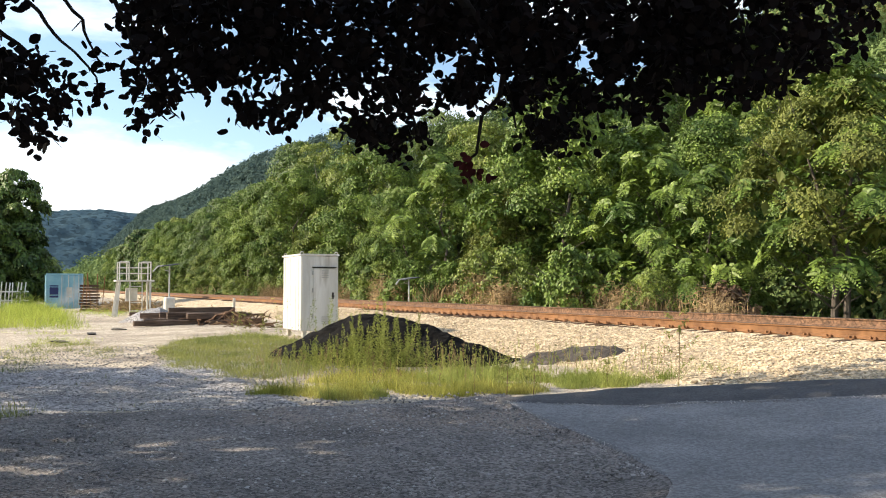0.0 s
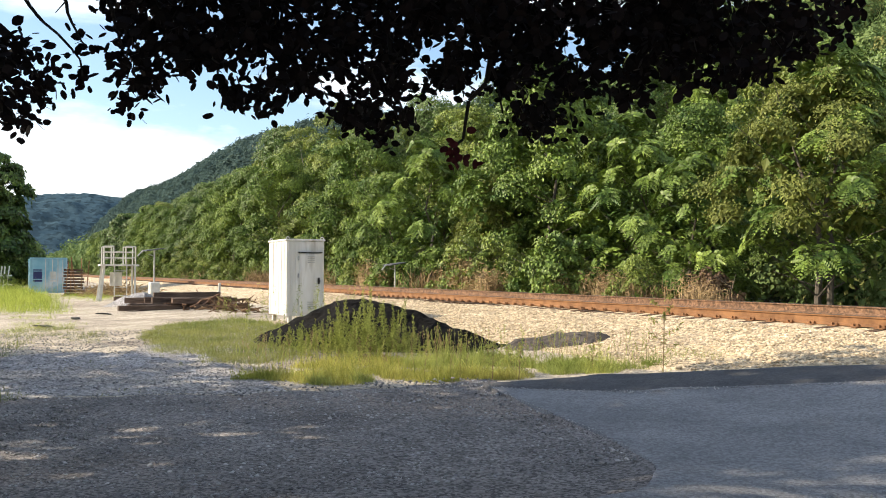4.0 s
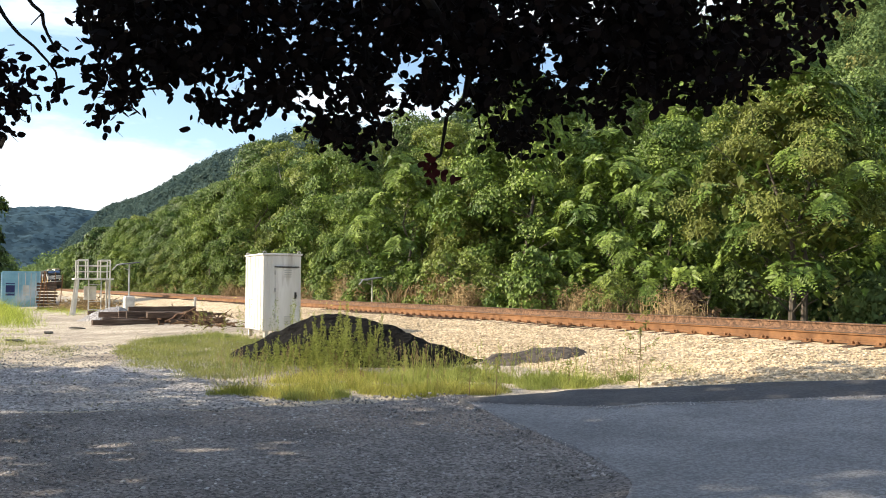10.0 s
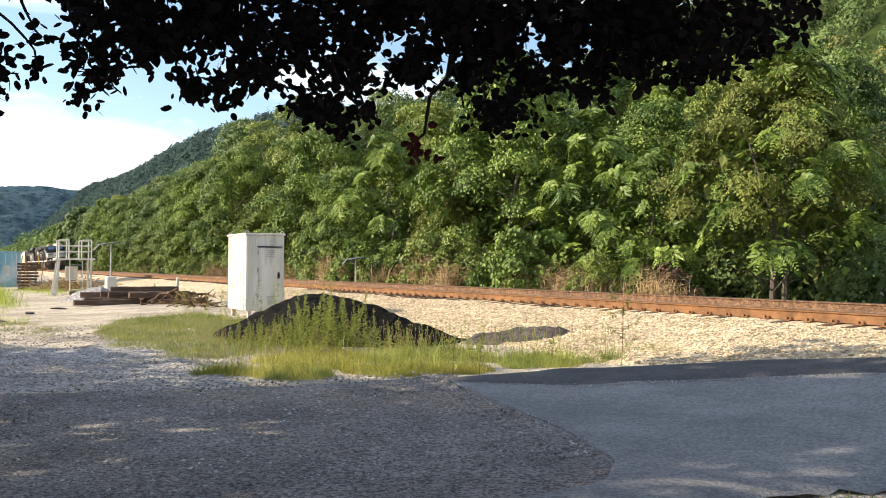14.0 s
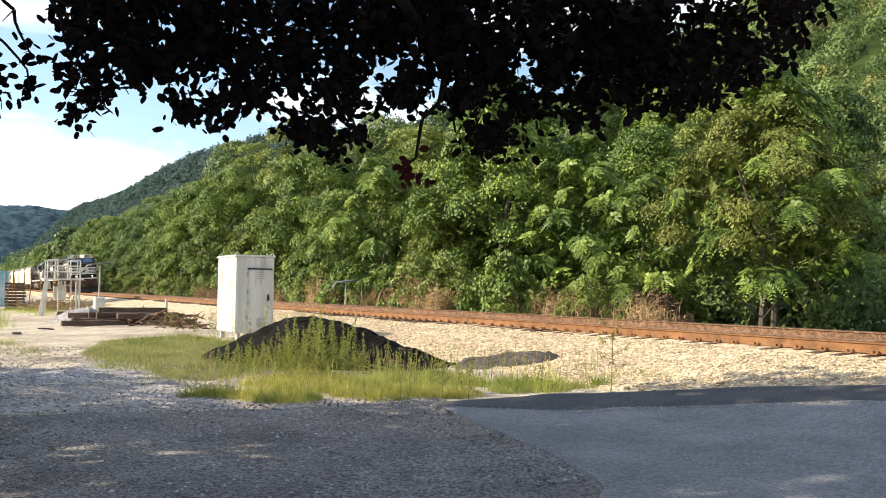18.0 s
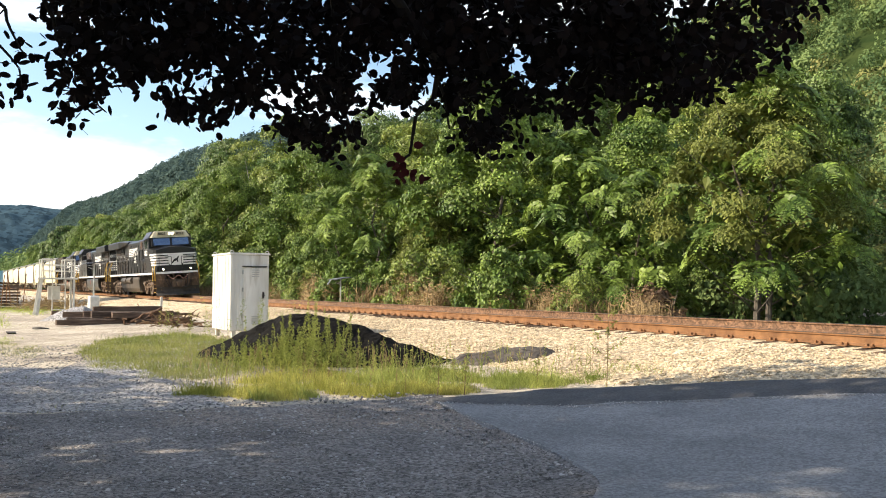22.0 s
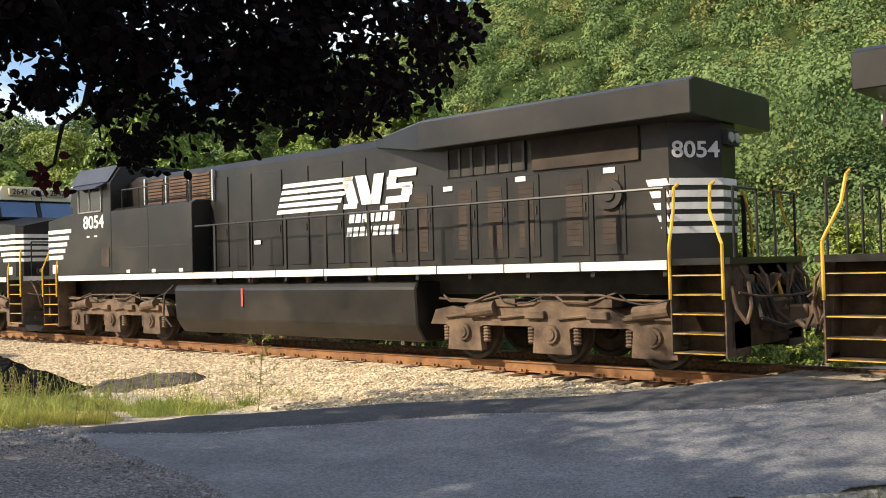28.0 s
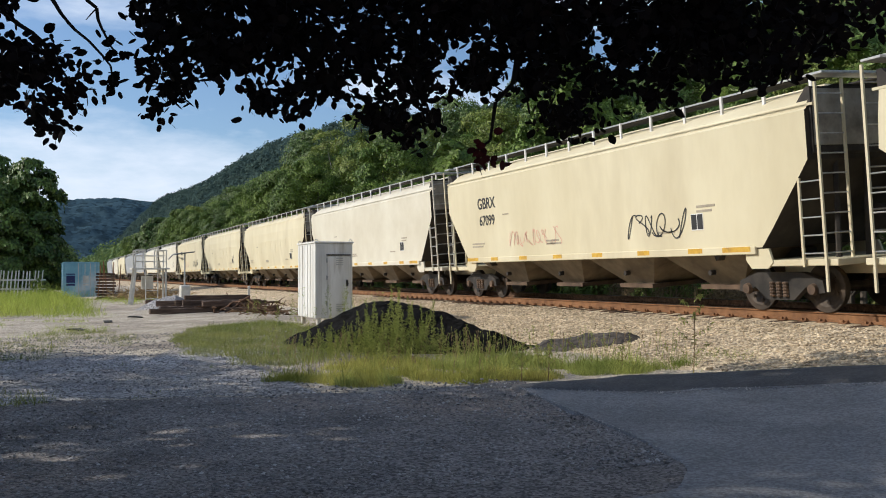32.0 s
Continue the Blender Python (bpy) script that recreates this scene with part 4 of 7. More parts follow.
def panel(bm, x0, z0, x1, z1, y, th=0.012, slant=0.0):
    """A thin plate on a side at y (its outer face th further out); slant shears it along x."""
    s = math.copysign(th, y)
    q = [(x0, z0), (x1, z0), (x1 + slant * (z1 - z0), z1), (x0 + slant * (z1 - z0), z1)]
    prism(bm, q, "y", y, y + s)


def lathe(bm, profile, seg, y0=0.0):
    """A wheel: rings of (y, radius) about the y axis."""
    rings = [[bm.verts.new((r * math.cos(6.28318 * i / seg), y0 + y, r * math.sin(6.28318 * i / seg))) for i in range(seg)] for y, r in profile]
    for a, b in zip(rings[:-1], rings[1:]):
        for i in range(seg):
            j = (i + 1) % seg
            bm.faces.new((a[i], a[j], b[j], b[i]))
    bm.faces.new(rings[0])
    bm.faces.new(rings[-1][::-1])


WHEEL_MESH = {}


def wheelset(r, x, parent):
    if r not in WHEEL_MESH:
        bm = bmesh.new()
        for s in (-1, 1):
            prof = [(-0.11, r * 0.22), (-0.11, r * 0.34), (-0.05, r * 0.42), (-0.06, r * 0.78), (-0.085, r * 0.86), (-0.085, r - 0.008), (0.04, r), (0.055, r + 0.024), (0.07, r + 0.01), (0.07, r * 0.8), (0.02, r * 0.4)]
            lathe(bm, [(y * (1 if s > 0 else 1) * -s * -1, q) for y, q in prof] if s < 0 else [(-y, q) for y, q in prof], 28, s * 0.7525)
            for k in range(6):
                a = k * 1.0472
                tube(bm, (math.cos(a) * r * 0.6, s * 0.7525 + s * 0.05, math.sin(a) * r * 0.6), (math.cos(a) * r * 0.6, s * 0.7525 + s * 0.068, math.sin(a) * r * 0.6), r * 0.09, seg=8)
        tube(bm, (0, -1.02, 0), (0, 1.02, 0), 0.085, seg=10)
        WHEEL_MESH[r] = finish(bm, "wheelset", STEEL)
    ob = new("wheelset", WHEEL_MESH[r])
    ob.parent = parent
    ob.location = (x, 0, r)
    SPIN.append((ob, x, r))
    return tagged(ob, "steel wheels on an axle")


SPIN = []


def spring(bm, x, y, z0, z1, r=0.075):
    k, seg = 10, 8
    rings = [[bm.verts.new((x + math.cos(6.28318 * i / seg) * q, y + math.sin(6.28318 * i / seg) * q, z0 + (z1 - z0) * j / k)) for i in range(seg)]
             for j in range(k + 1) for q in (r if j % 2 else r * 0.72,)]
    for a, b in zip(rings[:-1], rings[1:]):
        for i in range(seg):
            bm.faces.new((a[i], a[(i + 1) % seg], b[(i + 1) % seg], b[i]))
    bm.faces.new(rings[0][::-1])
    bm.faces.new(rings[-1])


def loco_truck(th, xc, r, emd=False):
    """A three-axle truck: bolster, two cast side frames with pedestals, journal boxes, coil springs, brake cylinders, wheelsets."""
    bm = bmesh.new()
    box(bm, xc - 0.5, -0.9, 0.75, xc + 0.5, 0.9, 1.25)
    box(bm, xc - 2.3, -0.5, 0.6, xc + 2.3, 0.5, 0.95)
    truck = part("truck", bm, SOOT, th, "grimy brown six-wheel truck", 0.02)
    ax = (-1.93, 0.0, 1.93)
    for s in (-1, 1):
        out = [(-2.75, 0.66), (-2.62, 0.93), (-2.2, 1.0), (-1.35, 0.86), (-0.95, 1.08), (0.95, 1.08), (1.35, 0.86), (2.2, 1.0), (2.62, 0.93), (2.75, 0.66)]
        low = []
        for a in ax[::-1]:
            w = 0.36
            low += [(a + w + 0.08, 0.66), (a + w, 0.62), (a + w + 0.04, 0.20), (a - w - 0.04, 0.20), (a - w, 0.62), (a - w - 0.08, 0.66)]
        bm = bmesh.new()
        prism(bm, [(xc + a, z) for a, z in out + low], "y", s * 1.02, s * 1.18)
        part("side_frame", bm, SOOT, truck)
        for a in ax:
            bm = bmesh.new()
            tube(bm, (xc + a, s * 1.18, r), (xc + a, s * 1.24, r), 0.17, 0.155, 14)
            tube(bm, (xc + a, s * 1.24, r), (xc + a, s * 1.265, r), 0.10, seg=10)
            part("journal_box", bm, SOOT, truck)
            for d in (-0.47, 0.47):
                bm = bmesh.new()
                spring(bm, xc + a + d, s * 1.1, 0.36, 0.64)
                part("coil_spring", bm, SOOT, truck)
        for a in (-2.25, 1.15):
            bm = bmesh.new()
            tube(bm, (xc + a, s * 1.22, 0.98), (xc + a + 0.62, s * 1.22, 0.90), 0.13, 0.12, 12)
            part("brake_cylinder", bm, SOOT, truck)
        bm = bmesh.new()
        pipe(bm, [(xc - 2.5, s * 1.2, 1.1), (xc - 1.4, s * 1.2, 1.12), (xc - 1.0, s * 1.2, 1.2), (xc + 1.0, s * 1.2, 1.2), (xc + 1.5, s * 1.2, 1.1), (xc + 2.5, s * 1.2, 1.14)], 0.022)
        part("sand_pipe", bm, SOOT, truck)
        for k in range(4):      # brake rods and cables slung along the frame
            bm = bmesh.new()
            q = -2.5 + 1.25 * k
            pipe(bm, [(xc + q, s * 1.10, 1.24), (xc + q + 0.15, s * 1.22, 1.17), (xc + q + 0.4, s * 1.26, 1.08), (xc + q + 0.7, s * 1.26, 1.05 + 0.04 * (k % 2)), (xc + q + 0.95, s * 1.25, 1.09), (xc + q + 1.15, s * 1.18, 1.20)], 0.022 if k % 2 else 0.016, 6)
            part("air_hose", bm, SOOT if k % 2 else DARK, truck)
            bm = bmesh.new()
            box(bm, xc + q + 0.1, s * 1.08, 0.80, xc + q + 0.5, s * 1.27, 0.93)
            tube(bm, (xc + q + 0.5, s * 1.22, 0.86), (xc + q + 1.1, s * 1.22, 0.80), 0.03, seg=6)
            part("brake_lever", bm, SOOT, truck, bevel=0.012)
        for a in (-1.0, 0.95):
            bm = bmesh.new()
            box(bm, xc + a - 0.22, s * 1.0 - 0.12, 0.62 if emd else 1.0, xc + a + 0.22, s * 1.0 + 0.22, 0.8 if emd else 1.13)
            part("bracket", bm, SOOT, truck)
    for a in ax:
        wheelset(r, xc + a, th)


def step_well(th, x, s, flip):
    bm = bmesh.new()
    y0, y1 = s * 0.98, s * 1.5
    for k in (-0.44, 0.42):
        box(bm, x + k, min(y0, y1), 0.30, x + k + 0.02, max(y0, y1), 1.74)
    box(bm, x - 0.44, s * 0.96 - 0.01, 0.30, x + 0.44, s * 0.96 + 0.01, 1.7)
    well = part("step_well", bm, SOOT, th)
    for k in range(5):
        z = 0.33 + 0.29 * k
        bm = bmesh.new()
        box(bm, x - 0.42, min(y0, y1) + 0.01, z, x + 0.42, max(y0, y1) - 0.01, z + 0.03)
        part("step", bm, SOOT, well)
        bm = bmesh.new()
        box(bm, x - 0.40, s * 1.5 - 0.006, z + 0.010, x + 0.40, s * 1.5 + 0.008, z + 0.024)
        part("step_edge", bm, YELLOW, well, "yellow step edge")
    for k in (-0.42, 0.42):
        bm = bmesh.new()
        pipe(bm, [(x + k, s * 1.53, 1.15), (x + k, s * 1.53, 1.95), (x + k * 0.7 + flip * 0.10, s * 1.42, 2.45), (x + k * 0.7 + flip * 0.14, s * 1.30, 2.84), (x + k * 0.7 + flip * 0.14, s * 1.16, 2.90)], 0.026)
        part("grab_rail", bm, YELLOW, th, "yellow grab rail")


def emblem(th, x, z, y, read, k=1.0):
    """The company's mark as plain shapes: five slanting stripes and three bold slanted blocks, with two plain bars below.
    read: 1 where x grows to the reader's right, -1 where it grows to the left."""
    size = k

    def plate(name, a, z0, b, z1, sl):
        bm = bmesh.new()
        x0, x1 = sorted((x + read * a * size, x + read * b * size))
        panel(bm, x0, z + (z0 - z) * size, x1, z + (z1 - z) * size, y, 0.008, sl * read)
        part(name, bm, WHITE, th)
    for k in range(5):
        zz = z + 0.09 + 0.142 * k
        plate("stripe", -2.65 + 0.055 * k, zz, -0.66 + 0.12 * k, zz + 0.088, 0.45)
    for a, b, z0, z1, sl in ((-0.46, -0.06, 0.02, 0.16, 0.25), (-0.30, 0.0, 0.16, 0.92, -0.35), (0.10, 0.42, 0.1, 0.92, -0.3), (0.34, 0.62, 0.1, 0.92, 0.22),
                             (0.78, 1.42, 0.08, 0.26, 0.2), (1.22, 1.5, 0.26, 0.52, 0.2), (0.82, 1.5, 0.46, 0.60, 0.2), (0.82, 1.08, 0.6, 0.8, 0.2), (0.88, 1.62, 0.76, 0.96, 0.2)):
        plate("block", a, z + 0.08 + (z0 - 0.02) * 0.74, b, z + 0.08 + (z1 - 0.02) * 0.74, sl)
    for a, b, z0 in ((-0.30, 1.06, -0.22), (-0.38, 1.16, -0.50)):
        n = 7 if z0 > -0.3 else 8
        for k in range(n):
            w = (b - a) / n
            plate("bar", a + w * k, z + z0, a + w * (k + 0.74), z + z0 + 0.19, 0.2)


def locomotive(number, emd, label):
    th = thing("locomotive", label, "locomotive", group="locomotives of the freight train")
    H = 4.34
    # underframe and walkway
    bm = bmesh.new()
    box(bm, -10.5, -0.75, 1.2, 10.4, 0.75, 1.66)
    part("underframe", bm, DARK, th)
    bm = bmesh.new()
    box(bm, -10.55, -1.52, 1.66, 10.45, 1.52, 1.76)
    walkway = part("walkway", bm, BLACK, th)
    for s in (-1, 1):
        x = -9.55
        k = 0
        while x < 9.4:
            w = min(1.55, 9.5 - x)
            bm = bmesh.new()
            box(bm, x, s * 1.525 - 0.006, 1.60, x + w - 0.03, s * 1.525 + 0.006, 1.74)
            part("sill_stripe", bm, WHITE, walkway, "white painted sill")
            x += w
            k += 1
    # long hood
    bm = bmesh.new()
    hw = 0.98
    x_end, x_cab = -9.85, 6.65
    prism(bm, [(-hw, 1.76), (hw, 1.76), (hw, H - 0.16), (hw - 0.18, H), (-hw + 0.18, H), (-hw, H - 0.16)], "x", x_end + 0.5, x_cab)
    prism(bm, [(x_end + 0.5, -hw), (x_end + 0.5, hw), (x_end - 0.05, 0.25), (x_end - 0.05, -0.25)], "z", 1.76, H - 0.16)
    hood = part("long_hood", bm, BLACK, th, "black engine hood")
    # panel seams, doors, louvres along the hood
    rnd = random.Random(number)
    for s in (-1, 1):
        for x in (-8.6, -7.9, -6.9, -6.2, -5.5, -4.4, -3.7, -2.6, -1.9, -0.8, 0.1, 1.2, 2.1, 3.0):
            bm = bmesh.new()
            box(bm, x + 0.03, s * hw - 0.022, 1.86, x + 0.60, s * hw + 0.022, 3.30 if x < -3.5 else 4.0)
            door = part("hood_door", bm, BLACK, hood, bevel=0.006)
            if x < -3.5 and not emd:
                bm = bmesh.new()
                for k in range(12):
                    z = 2.02 + 0.095 * k
                    box(bm, x + 0.14, s * (hw + 0.022) - 0.008, z, x + 0.46, s * (hw + 0.022) + 0.008, z + 0.088)
                part("louvre", bm, LOUVRE, door, "dark brown louvred panel")
            bm = bmesh.new()
            box(bm, x + 0.08, s * (hw + 0.03) - 0.012, 2.6, x + 0.11, s * (hw + 0.03) + 0.012, 2.75)
            part("latch", bm, DARK, door)
        for x, z in ((-6.6, 3.2), (-4.9, 3.15), (-3.2, 2.9), (0.9, 2.35), (2.9, 2.3), (-8.4, 3.2), (4.4, 2.2)):
            bm = bmesh.new()
            panel(bm, x, z, x + 0.22, z + 0.09, s * (hw + 0.024))
            part("data_plate", bm, WHITE, hood, "small white notice")
        bm = bmesh.new()
        tube(bm, (-8.3, s * (hw + 0.02), 2.85), (-8.3, s * (hw + 0.09), 2.85), 0.25, seg=20)
        tube(bm, (-8.3, s * (hw + 0.09), 2.85), (-8.3, s * (hw + 0.12), 2.85), 0.12, seg=12)
        part("fan_cover", bm, DARK, hood)
        emblem(hood, (-2.35 if s > 0 else -0.15) if not emd else -0.22, 2.86 if emd else 2.90 if s > 0 else 3.06, s * (hw + (0.024)), -s, 1.02 if emd else 1.0 if s > 0 else 0.92)
    # radiators
    if emd:
        for s in (-1, 1):
            bm = bmesh.new()
            prism(bm, [(s * (hw - 0.03), 3.40), (s * (hw + 0.32), H - 0.10), (s * (hw + 0.32), H + 0.01), (s * (hw - 0.2), H + 0.05), (s * (hw - 0.2), 3.40)], "x", -9.2, -4.1)
            rad = part("radiator", bm, LOUVRE, th, "dark brown radiator screen")
            for k in range(6):
                bm = bmesh.new()
                prism(bm, [(s * (hw - 0.02), 3.39), (s * (hw + 0.335), H - 0.105), (s * (hw + 0.335), H + 0.02), (s * (hw - 0.19), H + 0.06), (s * (hw - 0.19), 3.39)], "x", -9.22 + k * 1.02, -9.18 + k * 1.02)
                part("radiator_rib", bm, SHADE_GRIME, rad)
            bm = bmesh.new()
            box(bm, 2.3, s * hw - 0.22, 3.70, 4.2, s * hw + 0.06, 4.44)
            part("grille", bm, LOUVRE, hood, "dusty brown air grille", 0.012)
            bm = bmesh.new()
            box(bm, 4.55, s * hw - 0.02, 3.46, 5.5, s * hw + 0.05, 4.10)
            part("grille", bm, LOUVRE, hood)
    else:
        bm = bmesh.new()
        W = 1.50
        wing = [(-W, 3.92), (-W, 4.42), (-W + 0.16, 4.5), (W - 0.16, 4.5), (W, 4.42), (W, 3.92)]
        slim = [(-hw - 0.03, 4.16), (-hw - 0.03, 4.33), (-hw + 0.1, 4.38), (hw - 0.1, 4.38), (hw + 0.03, 4.33), (hw + 0.03, 4.16)]
        rings = [[bm.verts.new((x, y, z)) for y, z in prof] for x, prof in ((-10.0, wing), (-4.5, wing), (-2.9, slim))]
        for a, b in zip(rings[:-1], rings[1:]):
            for i in range(6):
                bm.faces.new((a[i], a[(i + 1) % 6], b[(i + 1) % 6], b[i]))
        bm.faces.new(rings[0])
        bm.faces.new(rings[-1][::-1])
        part("radiator_housing", bm, BLACK, th, "black overhanging radiator housing", 0.015)
        for s in (-1, 1):
            bm = bmesh.new()
            box(bm, -8.85, s * hw - 0.03, 3.36, -6.75, s * hw + 0.05, 3.94)
            part("radiator_panel", bm, LOUVRE, th, "dusty brown panel under the radiator", 0.01)
            bm = bmesh.new()
            box(bm, -6.6, s * hw - 0.03, 3.40, -4.75, s * hw + 0.03, 3.94)
            scr = part("radiator_screen", bm, DARK, th, "dark radiator screen under the overhang")
            for k in range(7):
                bm = bmesh.new()
                box(bm, -6.6 + 0.295 * k, s * (hw + 0.03) - 0.01, 3.40, -6.54 + 0.295 * k, s * (hw + 0.03) + 0.02, 3.94)
                part("screen_rib", bm, BLACK, scr)
            for x in (2.75, 3.75, 4.75, 5.75):
                bm = bmesh.new()
                box(bm, x - 0.12, s * hw - 0.02, 3.46, x - 0.07, s * hw + 0.09, 4.22)
                part("divider", bm, GALV, hood, "pale steel divider between louvres")
            for x in (2.75, 3.75, 4.75):
                bm = bmesh.new()
                box(bm, x, s * hw - 0.02, 3.50, x + 0.8, s * hw + 0.05, 4.20)
                g = part("grille", bm, DARK, hood)
                bm = bmesh.new()
                for k in range(8):
                    box(bm, x + 0.03, s * (hw + 0.05) - 0.01, 3.53 + k * 0.083, x + 0.77, s * (hw + 0.05) + 0.022, 3.582 + k * 0.083)
                part("louvre", bm, BROWNLOUVRE if s > 0 or x < 3.2 else LOUVRE, g, "rusty brown louvre" if s > 0 or x < 3.2 else "dark louvre")
    # rear end: stripes, number, headlight
    for k in range(5):
        bm = bmesh.new()
        d = 0.05 * k
        box(bm, x_end - 0.062, -0.25, 2.92 - 0.19 * k, x_end - 0.046, 0.25, 3.03 - 0.19 * k)
        part("end_stripe", bm, WHITE, hood, "white warning stripe")
        for s in (-1, 1):
            bm = bmesh.new()
            prism(bm, [(x_end + 0.5, s * hw), (x_end - 0.05, s * 0.25), (x_end - 0.06, s * 0.258), (x_end + 0.49, s * (hw + 0.008))], "z", 2.92 - 0.19 * k, 3.03 - 0.19 * k)
            part("end_stripe", bm, WHITE, hood, "white warning stripe")
            bm = bmesh.new()
            panel(bm, x_end + 0.5, 2.92 - 0.19 * k, x_end + 0.86 - 0.06 * k, 3.03 - 0.19 * k, s * hw, 0.01, 0.4)
            part("end_stripe", bm, WHITE, hood)
    for s in (-1, 1):
        t = text_part(str(number), 0.36, (0, 0, 0), 3, WHITE, hood)
        t.matrix_basis = pose(x_end + 0.21, s * 0.625, 3.47, 90, 0, -90 - s * 36.9) @ Matrix.Diagonal((1.15, 1, 1, 1))
    bm = bmesh.new()
    box(bm, x_end - 0.14, -0.22, 3.56, x_end - 0.04, 0.22, 3.80)
    lamp = part("rear_lamp", bm, DARK, hood)
    for y in (-0.11, 0.11):
        bm = bmesh.new()
        tube(bm, (x_end - 0.14, y, 3.68), (x_end - 0.17, y, 3.68), 0.085, seg=12)
        part("lens", bm, GALV, lamp)
    # equipment cabinet behind the cab on one side, lower skirt on the other
    bm = bmesh.new()
    prism(bm, [(0.98, 1.76), (1.49, 1.76), (1.49, 3.42), (1.36, 3.50), (0.98, 3.50)], "x", 2.9, 6.66)
    cab2 = part("equipment_cabinet", bm, BLACK, th, "black full-width equipment cabinet", 0.01)
    bm = bmesh.new()
    prism(bm, [(-0.98, 1.76), (-1.22, 1.76), (-1.22, 2.7), (-0.98, 2.85)], "x", 3.6, 6.2)
    skirt = part("side_cabinet", bm, BLACK, th, bevel=0.01)
    for zz, x0, x1 in ((2.42, 2.95, 6.05), (1.80, 2.95, 6.05)):
        bm = bmesh.new()
        box(bm, x0, 1.485, zz, x1, 1.497, zz + 0.022)
        part("seam_strip", bm, DARK, cab2)
    for x in (3.3, 4.5, 5.7):
        bm = bmesh.new()
        box(bm, x, 1.488, 1.775, x + 0.16, 1.502, 1.86)
        part("jacking_mark", bm, WHITE, cab2, "small white painted tab")
    bm = bmesh.new()
    box(bm, 4.82, 1.486, 1.80, 4.835, 1.496, 3.40)
    part("seam_strip", bm, DARK, cab2)
    for x in (4.0, 5.2):
        bm = bmesh.new()
        for k in range(7):
            box(bm, x, -1.235, 1.95 + 0.075 * k, x + 0.9, -1.215, 2.0 + 0.075 * k)
        part("louvre", bm, DARK, skirt)
    bm = bmesh.new()
    pipe(bm, [(3.1, 1.45, 3.42), (3.1, 1.45, 3.95), (6.1, 1.45, 3.95), (6.1, 1.45, 3.42)], 0.02)
    for x in (4.2, 5.3):
        tube(bm, (x, 1.45, 3.36), (x, 1.45, 3.95), 0.018, seg=6)
    part("cabinet_rail", bm, BLACK, cab2)
    # cab
    bm = bmesh.new()
    cw = 1.5
    prism(bm, [(-cw, 1.76), (cw, 1.76), (cw, 4.19), (cw - 0.30, 4.62), (-cw + 0.30, 4.62), (-cw, 4.19)], "x", 6.5, 8.55)
    cabp = part("cab", bm, BLACK, th, "black driver's cab", 0.012)
    bm = bmesh.new()
    prism(bm, [(-cw - 0.03, 3.98), (-cw + 0.29, 4.41), (cw - 0.29, 4.41), (cw + 0.03, 3.98), (cw - 0.28, 4.44), (-cw + 0.28, 4.44)], "x", 6.6, 8.65)
    part("cab_roof", bm, ROOFBLUE, cabp)
    bm = bmesh.new()
    rings = [[bm.verts.new(p) for p in ((x, -w0, 3.98), (x, w0, 3.98), (x - dx, w1, 4.44), (x - dx, -w1, 4.44))] for x, w0, w1, dx in ((8.52, 1.46, 1.14, 0.0), (8.90, 1.36, 1.10, 0.18))]
    for a in range(4):
        bm.faces.new((rings[0][a], rings[0][(a + 1) % 4], rings[1][(a + 1) % 4], rings[1][a]))
    bm.faces.new(rings[0][::-1])
    bm.faces.new(rings[1])
    brow = part("number_board", bm, CREAM, cabp, "cream band with number boards above the windscreen", 0.01)
    for y in (-0.62, 0.62):
        bm = bmesh.new()
        prism(bm, [(8.72, 4.13), (8.93, 4.13), (8.91, 4.36), (8.72, 4.36)], "y", y - 0.34, y + 0.34)
        part("number_box", bm, NUMBOARD, brow, "tan number box with dark figures", 0.01)
        text_part(str(number), 0.25, (8.934, y, 4.245), 2, DARK, brow)
    for y in (-0.11, 0.11):
        bm = bmesh.new()
        tube(bm, (8.8, y, 4.24), (8.955, y, 4.24), 0.095, 0.10, 14)
        lamp = part("headlight", bm, DARK, cabp)
        bm = bmesh.new()
        tube(bm, (8.95, y, 4.24), (8.965, y, 4.24), 0.085, seg=14)
        part("headlight_lens", bm, HEADLIGHT if number == 8023 else GALV, lamp, "lit headlight lens" if number == 8023 else "unlit headlight lens")
    for y0, y1 in ((-1.24, -0.07), (0.07, 1.24)):
        bm = bmesh.new()
        prism(bm, [(8.60, 3.42), (8.97, 3.42), (8.80, 3.96), (8.60, 3.96)], "y", y0, y1)
        ws = part("windscreen", bm, GLASS, cabp, "windscreen with the sky's reflection in its colour", 0.01)
    bm = bmesh.new()
    prism(bm, [(8.5, 3.36), (8.98, 3.36), (8.99, 3.42), (8.5, 3.42)], "y", -1.32, 1.32)
    prism(bm, [(8.5, 3.96), (8.82, 3.96), (8.80, 4.0), (8.5, 4.0)], "y", -1.32, 1.32)
    for y in (-1.3, 0.0, 1.3):
        prism(bm, [(8.6, 3.40), (8.99, 3.40), (8.81, 3.98), (8.6, 3.98)], "y", y - 0.055, y + 0.055)
    part("windscreen_frame", bm, BLACK, cabp)
    for s in (-1, 1):
        for x0, x1 in ((7.0, 7.55), (7.62, 8.14)):
            bm = bmesh.new()
            box(bm, x0, s * cw - 0.012, 3.24, x1, s * cw + 0.012, 3.84)
            part("side_window", bm, CABGLASS, cabp, "cab side window")
        bm = bmesh.new()
        for z in (3.20, 3.84):
            box(bm, 6.95, s * cw - 0.02, z, 8.20, s * cw + 0.03, z + 0.035)
        for x in (6.95, 7.56, 8.16):
            box(bm, x, s * cw - 0.02, 3.20, x + 0.045, s * cw + 0.03, 3.87)
